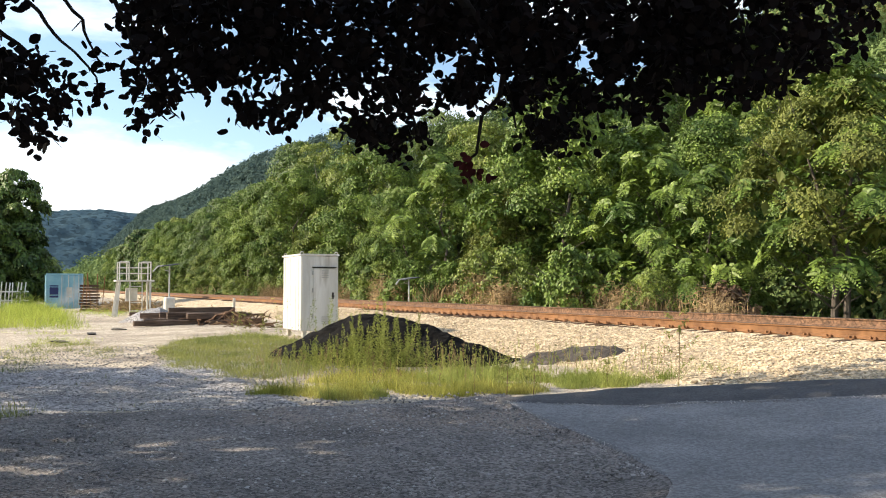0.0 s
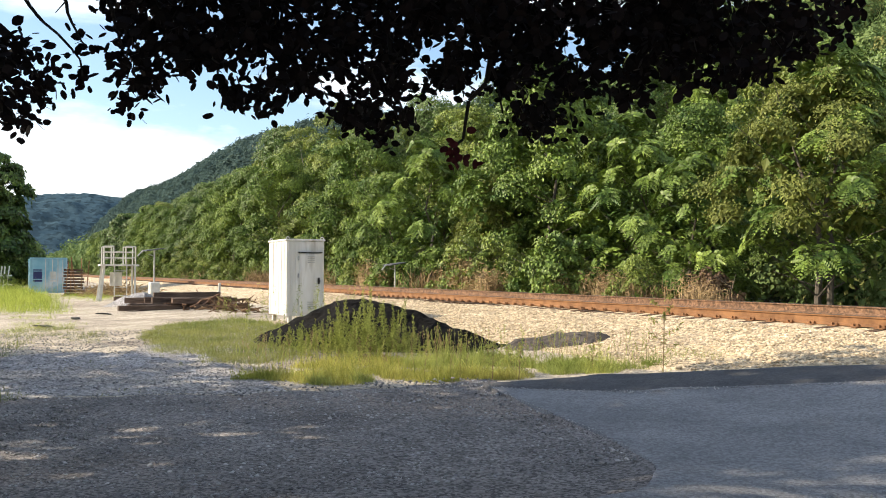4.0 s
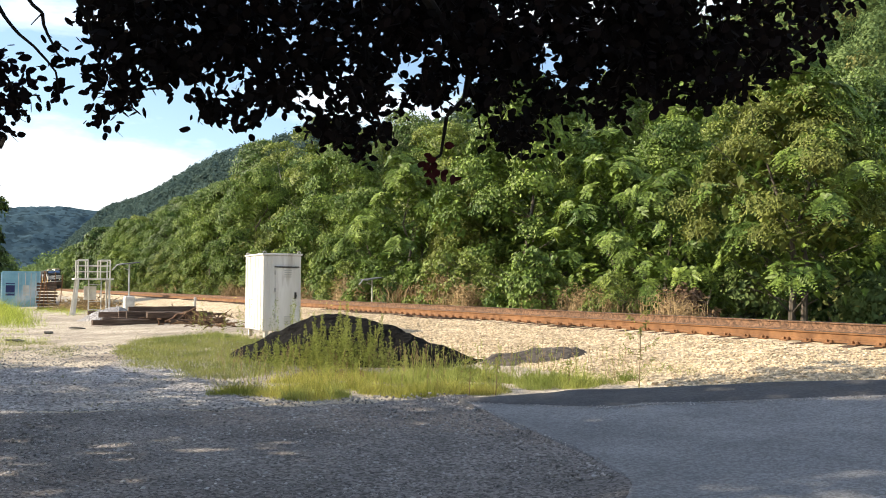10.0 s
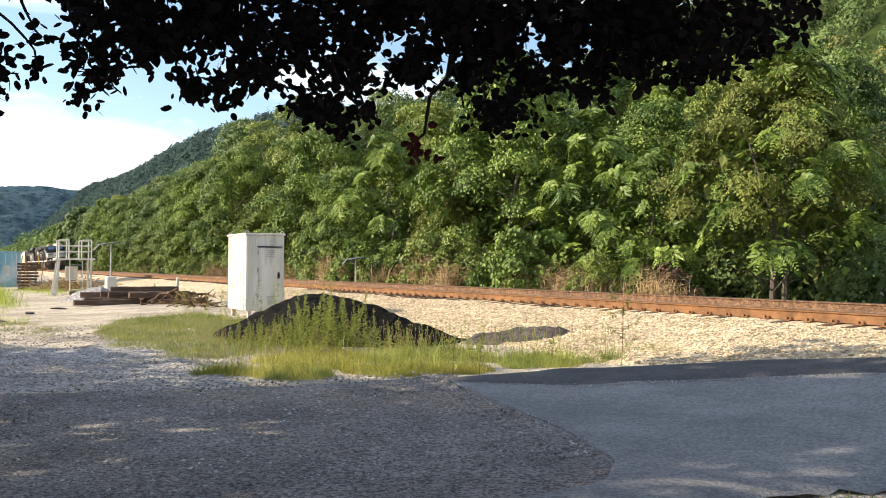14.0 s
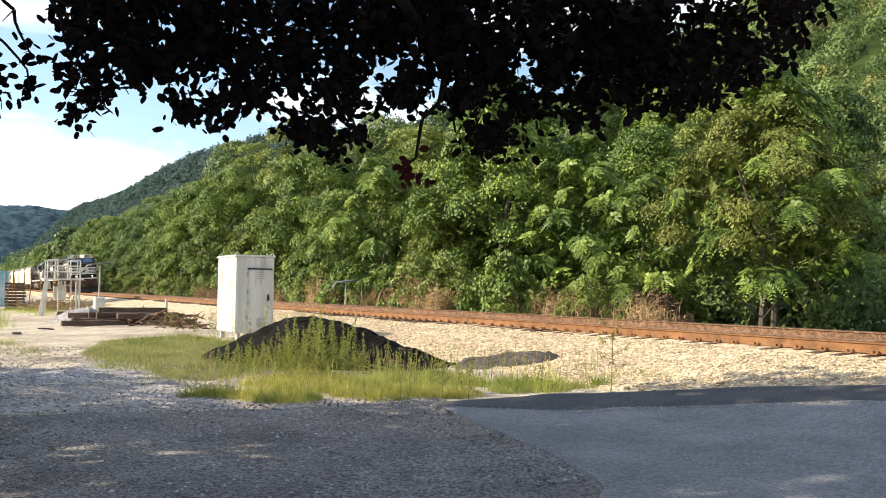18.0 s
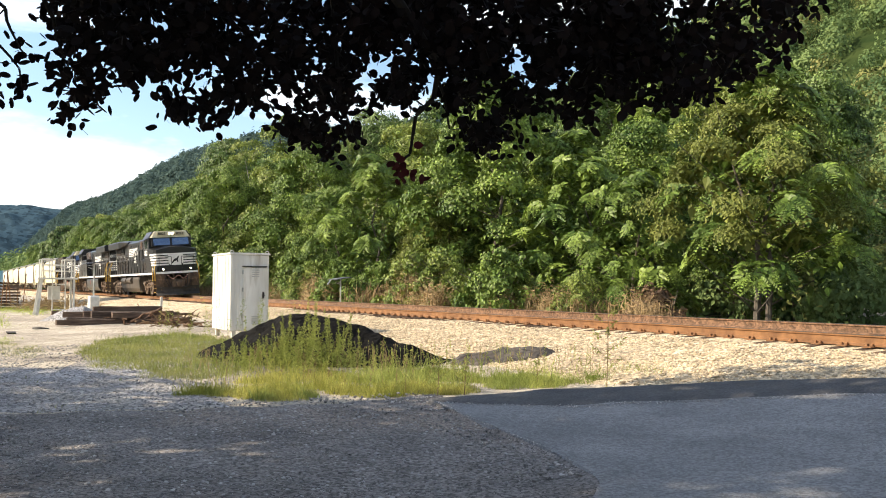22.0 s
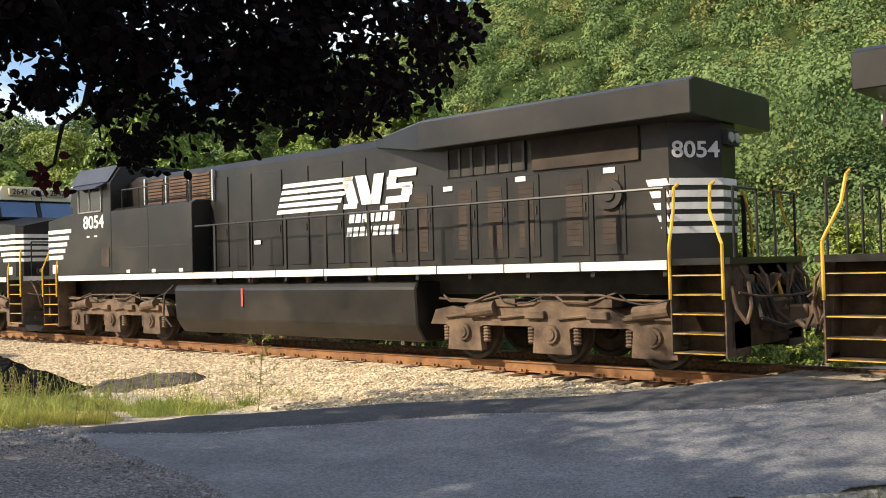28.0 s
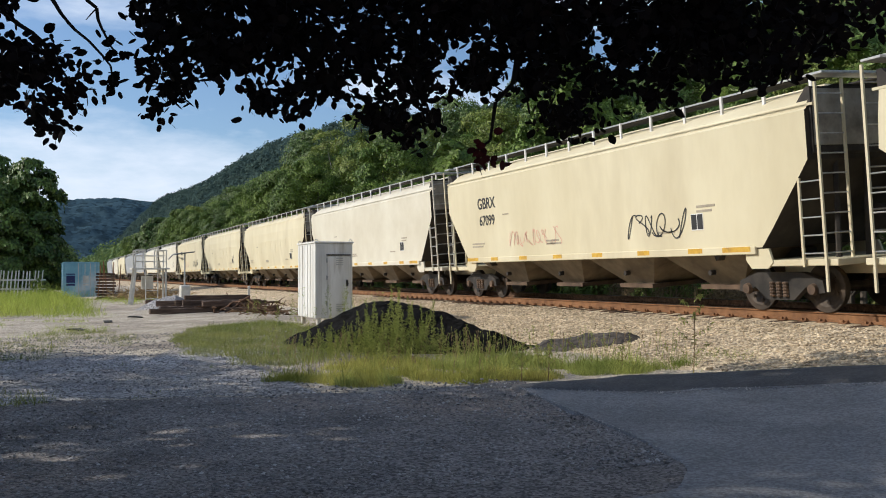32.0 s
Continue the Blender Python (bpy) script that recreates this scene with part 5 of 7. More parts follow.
        part("window_frame", bm, FRAMEGREY, cabp, "dull grey window frame")
        bm = bmesh.new()
        prism(bm, [(s * cw, 3.93), (s * (cw + 0.30), 3.80), (s * (cw + 0.30), 3.83), (s * cw, 3.97)], "x", 6.7, 8.3)
        part("sunshade", bm, ROOFBLUE, cabp)
        num = text_part(str(number), 0.48, (7.4, s * (cw + 0.008), 2.92), s, WHITE, cabp)
        num.matrix_basis = num.matrix_basis @ Matrix.Diagonal((1.15, 1, 1, 1))
        bm = bmesh.new()
        panel(bm, 6.6, 1.95, 7.0, 2.45, s * cw)
        part("louvre_panel", bm, LOUVRE, cabp)
        for xx in (7.62, 7.22):
            bm = bmesh.new()
            panel(bm, xx, 2.53, xx + 0.15, 2.57, s * cw)
            part("data_plate", bm, WHITE, cabp)
    for c in cabp.children:     # the cab's fittings sit a step above the hood's line
        if not c.name.startswith("louvre_panel"):
            c.location.z += 0.24
    cabp.location.x = -0.40 if emd else 0.10
    # nose
    bm = bmesh.new()
    nw = 1.5
    # outline from above, with the height of the top edge at each corner: the crown falls away to both sides
    ring = ((7.85, 1.497, 3.52), (9.78, 1.497, 3.32), (9.98, 1.34, 3.30), (9.98, 0.42, 3.50), (9.98, -0.42, 3.50), (9.98, -1.34, 3.30), (9.78, -1.497, 3.32), (7.85, -1.497, 3.52))
    low = [bm.verts.new((a, b, 1.76)) for a, b, c in ring]
    high = [bm.verts.new((a, b, c)) for a, b, c in ring]
    back = [bm.verts.new((7.85, b, 3.72)) for b in (-0.5, 0.5)]
    for i in range(8):
        bm.faces.new((low[i], high[i], high[(i + 1) % 8], low[(i + 1) % 8]))
    bm.faces.new(low)
    for f in ((high[0], back[1], high[3], high[2], high[1]), (back[1], back[0], high[4], high[3]), (back[0], high[7], high[6], high[5], high[4]), (high[7], back[0], back[1], high[0])):
        bm.faces.new(f[::-1])
    bmesh.ops.recalc_face_normals(bm, faces=bm.faces)
    nose = part("nose", bm, BLACK, th, "black short nose with white stripes")
    nose.location.x = 0.30
    bm = bmesh.new()
    prism(bm, [(-0.52, 3.05), (-0.52, 2.38), (-0.36, 2.2), (0.36, 2.2), (0.52, 2.38), (0.52, 3.05)], "x", 9.98, 9.992)
    part("nose_panel", bm, WHITE, nose, "white panel on the nose")
    bm = bmesh.new()
    prism(bm, [(-0.30, 2.36), (-0.22, 2.33), (-0.12, 2.46), (0.04, 2.52), (0.10, 2.40), (0.16, 2.42), (0.15, 2.60), (0.22, 2.78), (0.16, 2.84), (0.06, 2.70), (-0.16, 2.60)], "x", 9.992, 10.0)
    part("emblem", bm, BLACK, nose, "black emblem as a plain shape")
    for k in range(5):
        z = 2.94 - 0.182 * k
        for s in (-1, 1):
            bm = bmesh.new()
            box(bm, 9.98, min(s * 0.5, s * 1.34), z, 9.992, max(s * 0.5, s * 1.34), z + 0.11)
            part("nose_stripe", bm, WHITE, nose, "white warning stripe")
            bm = bmesh.new()
            panel(bm, 8.45 + 0.12 * k, z, 9.78, z + 0.11, s * (nw - 0.003), 0.009, 0)
            part("nose_stripe", bm, WHITE, nose)
            bm = bmesh.new()
            prism(bm, [(9.78, s * (nw + 0.004)), (9.99, s * 1.345), (9.975, s * 1.335), (9.77, s * (nw - 0.01))], "z", z, z + 0.11)
            part("nose_stripe", bm, WHITE, nose)
    for s in (-1, 1):
        bm = bmesh.new()
        panel(bm, 9.25, 1.82, 9.55, 2.06, s * (nw - 0.003), 0.009)
        part("data_plate", bm, WHITE, nose)
        bm = bmesh.new()
        tube(bm, (10.42, s * 0.95, 1.93), (10.56, s * 0.95, 1.93), 0.08, 0.105, 14)
        dl = part("ditch_light", bm, DARK, th)
        bm = bmesh.new()
        tube(bm, (10.56, s * 0.95, 1.93), (10.575, s * 0.95, 1.93), 0.06, seg=14)
        part("lens", bm, HEADLIGHT if number == 8023 else GALV, dl)
    # ends: pilot, coupler, hoses, steps
    for e in (1, -1):
        bm = bmesh.new()
        if e > 0:
            # a shallow V blade, curled back at the top, with a pilot plate behind the coupler
            prof = ((0.24, 0.12), (0.04, 0.30), (0.0, 0.52), (0.06, 0.70))
            rows = [[bm.verts.new((10.95 - 0.42 * abs(q) / 1.45 + dx * 1.0 - back_off, q, z - (0.06 if q == 0 and z > 0.6 else 0))) for q in (-1.45, -0.75, 0, 0.75, 1.45) for back_off in (0.0,)] for dx, z in prof]
            rear = [[bm.verts.new((v.co.x - 0.05, v.co.y, v.co.z)) for v in r] for r in rows]
            for g, flip in ((rows, 1), (rear, -1)):
                for a, b in zip(g[:-1], g[1:]):
                    for i in range(4):
                        bm.faces.new((a[i], a[i + 1], b[i + 1], b[i])[::flip])
            for a, b in ((rows[0], rear[0]), (rows[-1], rear[-1])):
                for i in range(4):
                    bm.faces.new((a[i], a[i + 1], b[i + 1], b[i]))
            bmesh.ops.recalc_face_normals(bm, faces=bm.faces)
            part("snow_plow", bm, DARK, th, "grimy dark pilot plow")
            bm = bmesh.new()
            box(bm, 10.30, -1.38, 0.55, 10.40, 1.38, 1.66)
            box(bm, 10.30, -1.2, 0.3, 10.62, -1.1, 0.7)
            box(bm, 10.30, 1.1, 0.3, 10.62, 1.2, 0.7)
            part("pilot", bm, SOOT, th, "grimy brown end plate")
            bm = bmesh.new()
            box(bm, 10.44, -1.45, 1.62, 10.47, 1.45, 1.76)
            part("pilot_sill", bm, WHITE, th, "white front sill")
        else:
            prism(bm, [(-10.5, 0.42), (-10.42, 0.42), (-10.35, 1.66), (-10.5, 1.66)], "y", -1.3, 1.3)
            box(bm, -10.5, -1.3, 0.3, -10.44, -0.75, 0.82)
            box(bm, -10.5, 0.75, 0.3, -10.44, 1.3, 0.82)
            part("pilot", bm, SOOT, th, "grimy brown end plate")
            for q in range(5):
                bm = bmesh.new()
                y0 = -1.15 + 0.5 * q
                pipe(bm, [(-10.5, y0, 1.5), (-10.62, y0 + 0.05, 1.3), (-10.78, y0 + 0.15, 0.95 - 0.08 * (q % 3)), (-10.95, y0 * 0.7, 0.72), (-11.15, y0 * 0.5, 0.80)], 0.034, 6)
                part("air_hose", bm, (SOOT, DARK, YELLOW, SOOT, DARK)[q], th)
                bm = bmesh.new()
                box(bm, -10.6, y0 - 0.1, 1.3, -10.48, y0 + 0.12, 1.5)
                part("hose_bracket", bm, SOOT, th, bevel=0.02)
        bm = bmesh.new()
        box(bm, min(e * 10.4, e * 11.0), -0.11, 0.72, max(e * 10.4, e * 11.0), 0.11, 0.98)
        box(bm, min(e * 10.85, e * 11.13), -0.2, 0.68, max(e * 10.85, e * 11.13), 0.16, 1.02)
        part("coupler", bm, SOOT, th, bevel=0.03)
        for y in (-0.85, -0.65, 0.65, 0.85):
            bm = bmesh.new()
            pipe(bm, [(e * 10.62, y, 1.35), (e * 10.78, y, 1.1), (e * 10.84, y * 0.8, 0.7), (e * 10.95, y * 0.5, 0.6)], 0.025)
            part("air_hose", bm, DARK, th)
        for y in (-1.25, -1.05, -0.35, 0.4, 1.1):      # slack brake and cable loops on the end plate
            bm = bmesh.new()
            pipe(bm, [(e * 10.5, y, 1.62), (e * 10.66, y + 0.06, 1.42), (e * 10.74, y + 0.16, 1.05), (e * 10.70, y + 0.24, 0.80), (e * 10.58, y + 0.30, 1.0), (e * 10.5, y + 0.30, 1.34)], 0.03, 6)
            part("cable_loop", bm, SOOT, th)
        bm = bmesh.new()
        box(bm, min(e * 10.48, e * 10.74), -0.42, 0.62, max(e * 10.48, e * 10.74), 0.42, 1.12)
        part("coupler_pocket", bm, SOOT, th, bevel=0.04)
        bm = bmesh.new()
        pipe(bm, [(e * 10.62, -1.4, 1.25), (e * 10.80, -1.1, 1.18), (e * 10.86, 0.0, 1.16), (e * 10.80, 1.1, 1.18), (e * 10.62, 1.4, 1.25)], 0.022, 6)
        part("uncoupling_lever", bm, SOOT, th)
        bm = bmesh.new()
        pipe(bm, [(e * (10.60 + 0.1 * math.sin(3.14 * q / 14)), -0.75 + 0.11 * q, 1.40 + 0.13 * math.cos(q * 0.9) - 0.05 * math.sin(3.14 * q / 14)) for q in range(15)], 0.018, 6)
        part("jumper_cable", bm, PINK if e > 0 else RUST, th)
        for s in (-1, 1):
            step_well(th, e * 10.02, s, -e)
            bm = bmesh.new()
            pipe(bm, [(e * 10.48, s * 0.35, 1.76), (e * 10.48, s * 0.35, 2.8), (e * 10.48, s * 1.2, 2.8), (e * 10.48, s * 1.2, 1.76)], 0.022)
            part("end_rail", bm, BLACK, th)
    # hand rails along the walkway
    for s in (-1, 1):
        x0, x1 = -9.5, (6.4 if s < 0 else 2.8)
        bm = bmesh.new()
        if s < 0:
            pipe(bm, [(x0, s * 1.46, 2.84), (2.2, s * 1.46, 2.84), (2.9, s * 1.46, 3.45), (6.4, s * 1.46, 3.55)], 0.025)
        else:
            pipe(bm, [(x0, s * 1.46, 2.84), (x1, s * 1.46, 2.84)], 0.025)
        part("hand_rail", bm, BLACK, walkway)
        x = x0
        while x < x1:
            bm = bmesh.new()
            top = 2.84 if x < 2.3 or s > 0 else 3.45
            box(bm, x - 0.038, s * 1.46 - 0.022, 1.5, x + 0.038, s * 1.46 + 0.022, top)
            part("rail_post", bm, BLACK, walkway)
            x += 1.28
    # fuel tank, air reservoirs
    bm = bmesh.new()
    a, b = (-4.3, 3.75) if not emd else (-3.9, 3.6)
    prism(bm, [(-1.2, 0.30), (1.2, 0.30), (1.42, 0.62), (1.46, 1.34), (1.38, 1.46), (-1.38, 1.46), (-1.46, 1.34), (-1.42, 0.62)] if not emd else
          [(-0.85, 0.30), (0.85, 0.30), (1.2, 0.42), (1.42, 0.72), (1.44, 1.0), (1.36, 1.2), (-1.36, 1.2), (-1.44, 1.0), (-1.42, 0.72), (-1.2, 0.42)], "x", a, b)
    tank = part("fuel_tank", bm, DUSTY if emd else BLACK if number == 8054 else TANK, th, "dust-covered rounded fuel tank" if emd else "grimy black fuel tank", 0.03)
    for s in (-1, 1):
        if emd:
            bm = bmesh.new()
            tube(bm, (-3.8, s * 1.25, 1.38), (-0.3, s * 1.25, 1.38), 0.17, seg=14)
            part("air_reservoir", bm, DUSTY, th)
        elif s < 0:
            for q in (-3.2, -0.9):
                bm = bmesh.new()
                tube(bm, (q, s * 1.42, 1.22), (q + 2.0, s * 1.42, 1.22), 0.24, seg=14)
                part("air_reservoir", bm, TANK, th)
        bm = bmesh.new()
        pipe(bm, [(b + 0.1, s * 1.4, 1.45), (b + 0.45, s * 1.45, 1.2), (b + 0.5, s * 1.45, 0.7), (b + 0.2, s * 1.42, 0.42)], 0.025)
        part("fuel_hose", bm, DARK, tank)
        bm = bmesh.new()
        panel(bm, 1.0, 0.95, 1.06, 1.36, s * 1.46)
        part("sight_glass", bm, RED, tank, "red fuel gauge")
        for q in (-2.9, -1.0, 0.9, 2.4):
            bm = bmesh.new()
            tube(bm, (q, s * 1.2, 1.45), (q, s * 1.2, 1.58), 0.09, seg=10)
            part("filler_cap", bm, SOOT, tank)
    for e in (-1, 1):
        loco_truck(th, e * 7.18, 0.533, emd)
    bm = bmesh.new()
    tube(bm, (-1.2, 0, H), (-1.2, 0, H + 0.16), 0.3, 0.26, 14)
    part("exhaust_stack", bm, DARK, th)
    bm = bmesh.new()
    tube(bm, (5.2, -0.3, H), (5.2, -0.3, H + 0.12), 0.06, seg=8)
    for k in (-0.14, 0, 0.14):
        tube(bm, (5.2, -0.3 + k, H + 0.12), (5.5, -0.3 + k, H + 0.14), 0.03, 0.06, 8)
    part("horn", bm, GALV, th)
    return th


# ---------- covered hopper cars ----------
def hopper_section(t, curved):
    """Half outline (y, z) of the body from the side sill to the roof."""
    if curved:
        return [(1.47, 1.25), (1.50, 1.6), (1.53, 2.2), (1.53, 2.9), (1.50, 3.4), (1.44, 3.84), (1.38, 3.90), (1.38, 3.97), (1.1, 4.17), (0.75, 4.28)]
    return [(1.47, 1.25), (1.50, 1.30), (1.50, 2.4), (1.50, 3.2), (1.50, 3.78), (1.44, 3.82), (1.44, 3.88), (1.40, 3.95), (1.1, 4.14), (0.75, 4.26)]


def hopper_truck(th, xc):
    bm = bmesh.new()
    box(bm, xc - 0.18, -1.1, 0.42, xc + 0.18, 1.1, 0.72)
    truck = part("truck", bm, DARK, th, "four-wheel freight truck", 0.02)
    for s in (-1, 1):
        bm = bmesh.new()
        o = [(-1.16, 0.40), (-1.12, 0.62), (-0.62, 0.78), (0.62, 0.78), (1.12, 0.62), (1.16, 0.40), (0.92, 0.36), (0.70, 0.50), (0.36, 0.24), (-0.36, 0.24), (-0.70, 0.50), (-0.92, 0.36)]
        prism(bm, [(xc + a, z) for a, z in o], "y", s * 0.98, s * 1.12)
        part("side_frame", bm, DARK, truck)
        for a in (-0.18, 0.0, 0.18):
            bm = bmesh.new()
            spring(bm, xc + a, s * 1.13, 0.30, 0.60, 0.07)
            part("coil_spring", bm, SOOT, truck)
        for a in (-0.89, 0.89):
            bm = bmesh.new()
            tube(bm, (xc + a, s * 1.10, 0.457), (xc + a, s * 1.19, 0.457), 0.12, 0.10, 12)
            part("bearing_cap", bm, SOOT, truck)
    for a in (-0.89, 0.89):
        wheelset(0.4572, xc + a, th)


def hopper(curved, mat, label, marks=()):
    th = thing("hopper_car", label, "hopper car", group="covered hopper cars of the freight train")
    sec = hopper_section(0, curved)
    full = [(y, z) for y, z in sec] + [(-y, z) for y, z in sec[::-1]]
    # body: the ends of the side sheets are cut back below
    xs = [-8.24, -7.9, -7.6, -7.25, -6.92] + [-6.92 + 13.84 * k / 10 for k in range(1, 10)] + [6.92, 7.25, 7.6, 7.9, 8.24]
    bm = bmesh.new()
    rings = []
    for x in xs:
        d = max(0.0, abs(x) - 6.92) / 1.32
        low = 1.27 + (1.60 * d ** (0.55 if curved else 1.0) if d > 0 else 0)
        ring = [bm.verts.new((x, y, max(z, low) if z < 3.1 else z)) for y, z in full]
        rings.append(ring)
    k = len(full)
    for a, b in zip(rings[:-1], rings[1:]):
        for i in range(k):
            j = (i + 1) % k
            bm.faces.new((a[i], a[j], b[j], b[i]))
    bm.faces.new(rings[0])
    bm.faces.new(rings[-1][::-1])
    bmesh.ops.remove_doubles(bm, verts=bm.verts, dist=0.0005)
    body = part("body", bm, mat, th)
    body.data.materials.append(SHADE_GRIME)
    # ends and undersides get a dark colour: grime plus painted-in shade
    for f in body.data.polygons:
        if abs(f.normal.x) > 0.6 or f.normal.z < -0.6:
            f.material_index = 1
    # seams and stiffening ribs on the sides
    for s in (-1, 1):
        for i in range(1, 10) if curved else ():
            x = -6.7 + 1.34 * i
            bm = bmesh.new()
            y = s * 1.531
            box(bm, x - 0.006, y - 0.004, 2.1, x + 0.006, y + 0.002, 2.95)
            part("weld_seam", bm, mat, body)
        bm = bmesh.new()
        box(bm, -6.75, s * 1.50 - 0.035, 1.17, 6.75, s * 1.50 + 0.03, 1.33)
        part("side_sill", bm, mat, body, bevel=0.01)
        bm = bmesh.new()
        box(bm, -8.38, s * 1.40 - 0.04, 3.85, 8.38, s * 1.40 + 0.07, 3.90)
        part("roof_angle", bm, mat, body)
        for x in (-6.5, -4.9, -3.0, -1.0, 1.0, 3.0, 4.9, 6.2):
            bm = bmesh.new()
            box(bm, x - 0.24 if abs(x) < 6 else x - 0.42, s * 1.532 - 0.004, 1.22, x + 0.24 if abs(x) < 6 else x + 0.42, s * 1.532 + 0.004, 1.325)
            part("reflector", bm, YELLOW, body, "yellow reflector strip")
    # slope sheets and ends
    for e in (-1, 1):
        bm = bmesh.new()
        prism(bm, [(e * 8.3, 3.0), (e * 8.3, 4.2), (e * 8.2, 4.2), (e * 5.3, 1.25), (e * 5.4, 1.05)], "y", -1.40, 1.40)
        # dark colour puts the shade of the end recess onto the sheet
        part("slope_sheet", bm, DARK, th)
        bm = bmesh.new()
        box(bm, min(e * 8.24, e * 8.32), -1.36, 3.12, max(e * 8.24, e * 8.32), 1.36, 4.16)
        part("end_panel", bm, ENDPANEL, th, "pale grimy upper end panel", 0.01)
        bm = bmesh.new()
        box(bm, min(e * 8.2, e * 8.62), -1.40, 4.38, max(e * 8.2, e * 8.62), 1.40, 4.43)
        part("end_walkway", bm, GALV, th, "galvanised crossover walkway", 0.008)
        bm = bmesh.new()
        box(bm, min(e * 6.6, e * 8.75), -1.45, 0.92, max(e * 6.6, e * 8.75), 1.45, 1.04)
        box(bm, min(e * 6.2, e * 8.8), -0.3, 0.7, max(e * 6.2, e * 8.8), 0.3, 1.0)
        part("end_platform", bm, mat, th, bevel=0.01)
        for y in (-0.75, 0.0, 0.75):
            bm = bmesh.new()
            tube(bm, (e * 8.1, y, 1.0), (e * 8.2, y, 3.6), 0.055, seg=6)
            part("end_post", bm, DARK, th)
        bm = bmesh.new()
        tube(bm, (e * 8.0, 0.35, 1.75), (e * 8.0, 1.1, 1.75), 0.25, seg=14)
        part("brake_reservoir", bm, DARK, th)
        bm = bmesh.new()
        box(bm, min(e * 8.5, e * 9.02), -0.1, 0.72, max(e * 8.5, e * 9.02), 0.1, 0.95)
        part("coupler", bm, SOOT, th, bevel=0.02)
        for s in (-1, 1):
            bm = bmesh.new()
            prism(bm, [(e * 6.4, 1.27), (e * 7.05, 1.27), (e * 7.15, 1.0), (e * 7.0, 0.88), (e * 6.55, 0.88), (e * 6.4, 1.05)], "y", s * 1.42, s * 1.47)
            part("jacking_pad", bm, mat, th)
            ladders = ((e * 8.52, 0.45, 4.32), (e * 7.98, 0.9, 2.55))
            for lx, z0, z1 in ladders:
                bm = bmesh.new()
                box(bm, lx - 0.025, s * 1.49 - 0.02, z0, lx + 0.025, s * 1.49 + 0.02, z1)
                part("ladder_rail", bm, mat, th)
            for q in range(5):
                z = 1.15 + 0.33 * q
                bm = bmesh.new()
                tube(bm, (e * 7.98, s * 1.49, z), (e * 8.52, s * 1.49, z), 0.014, seg=6)
                part("rung", bm, GALV, th)
            bm = bmesh.new()
            box(bm, e * 8.52 - 0.025, s * 0.85 - 0.02, 0.95, e * 8.52 + 0.025, s * 0.85 + 0.02, 4.3)
            part("ladder_rail", bm, mat, th)
            for q in range(9):
                z = 1.15 + 0.36 * q
                bm = bmesh.new()
                tube(bm, (e * 8.52, s * 0.85, z), (e * 8.52, s * 1.49, z), 0.014, seg=6)
                part("rung", bm, GALV, th)
    # outlet bays
    for i in range(4):
        x = -4.86 + 3.24 * i
        bm = bmesh.new()
        lo = [bm.verts.new(p) for p in ((x - 0.50, -0.66, 0.46), (x + 0.50, -0.66, 0.46), (x + 0.50, 0.66, 0.46), (x - 0.50, 0.66, 0.46))]
        hi = [bm.verts.new(p) for p in ((x - 1.56, -1.37, 1.27), (x + 1.56, -1.37, 1.27), (x + 1.56, 1.37, 1.27), (x - 1.56, 1.37, 1.27))]
        for a in range(4):
            bm.faces.new((lo[a], lo[(a + 1) % 4], hi[(a + 1) % 4], hi[a]))
        bm.faces.new(lo[::-1])
        bm.faces.new(hi)
        bay = part("outlet_bay", bm, BAY, th, "sloping outlet bay, grime and shade in its colour")
        bm = bmesh.new()
        box(bm, x - 0.7, -0.85, 0.40, x + 0.7, 0.85, 0.5)
        part("outlet_gate", bm, SOOT, bay)
        bm = bmesh.new()
        tube(bm, (x, -1.15, 0.78), (x, -1.02, 0.78), 0.06, seg=8)
        part("gate_crank", bm, DARK, bay)
    bm = bmesh.new()
    box(bm, -6.6, -0.2, 0.95, 6.6, 0.2, 1.2)
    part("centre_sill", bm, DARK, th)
    # roof: hatch trough and running boards
    bm = bmesh.new()
    box(bm, -7.6, -0.3, 4.26, 7.6, 0.3, 4.38)
    part("hatch_cover", bm, mat, th, bevel=0.02)
    for s in (-1, 1):
        bm = bmesh.new()
        box(bm, -8.3, min(s * 0.62, s * 1.12), 4.42, 8.3, max(s * 0.62, s * 1.12), 4.45)
        part("running_board", bm, DARK, th, "galvanised grating walkway")
        bm = bmesh.new()
        box(bm, -8.4, s * 1.14 - 0.010, 4.44, 8.4, s * 1.14 + 0.010, 4.475)
        part("board_edge", bm, GALV, th)
        for q in range(14):
            x = -8.1 + q * 1.246
            bm = bmesh.new()
            box(bm, x - 0.035, s * 1.15 - 0.02, 4.08, x + 0.035, s * 1.15 + 0.02, 4.475)
            part("board_bracket", bm, WHITE, th)
    for xc in (-6.9, 6.9):
        hopper_truck(th, xc)
    for s in (-1, 1):
        yy = s * (1.535 if curved else 1.504)
        if marks:
            text_part(marks[0], 0.48, (s * (6.5 if curved else 5.3), yy, 2.68 if curved else 3.02), s, INK, body, "marking", label="black lettering")
            text_part(marks[1], 0.44, (s * (6.5 if curved else 5.3), yy, 2.16 if curved else 2.48), s, INK, body, "marking", label="black lettering")
        for q, (a, b, z, h) in enumerate(((6.5, 5.6, 1.75, 0.05), (6.5, 5.7, 1.66, 0.05), (4.2, 3.8, 2.6, 0.04), (-5.0, -5.6, 2.2, 0.05), (-5.0, -5.5, 2.1, 0.05), (-3.6, -4.2, 1.7, 0.05), (1.6, 0.9, 1.7, 0.05), (1.6, 0.8, 1.62, 0.05))):
            bm = bmesh.new()
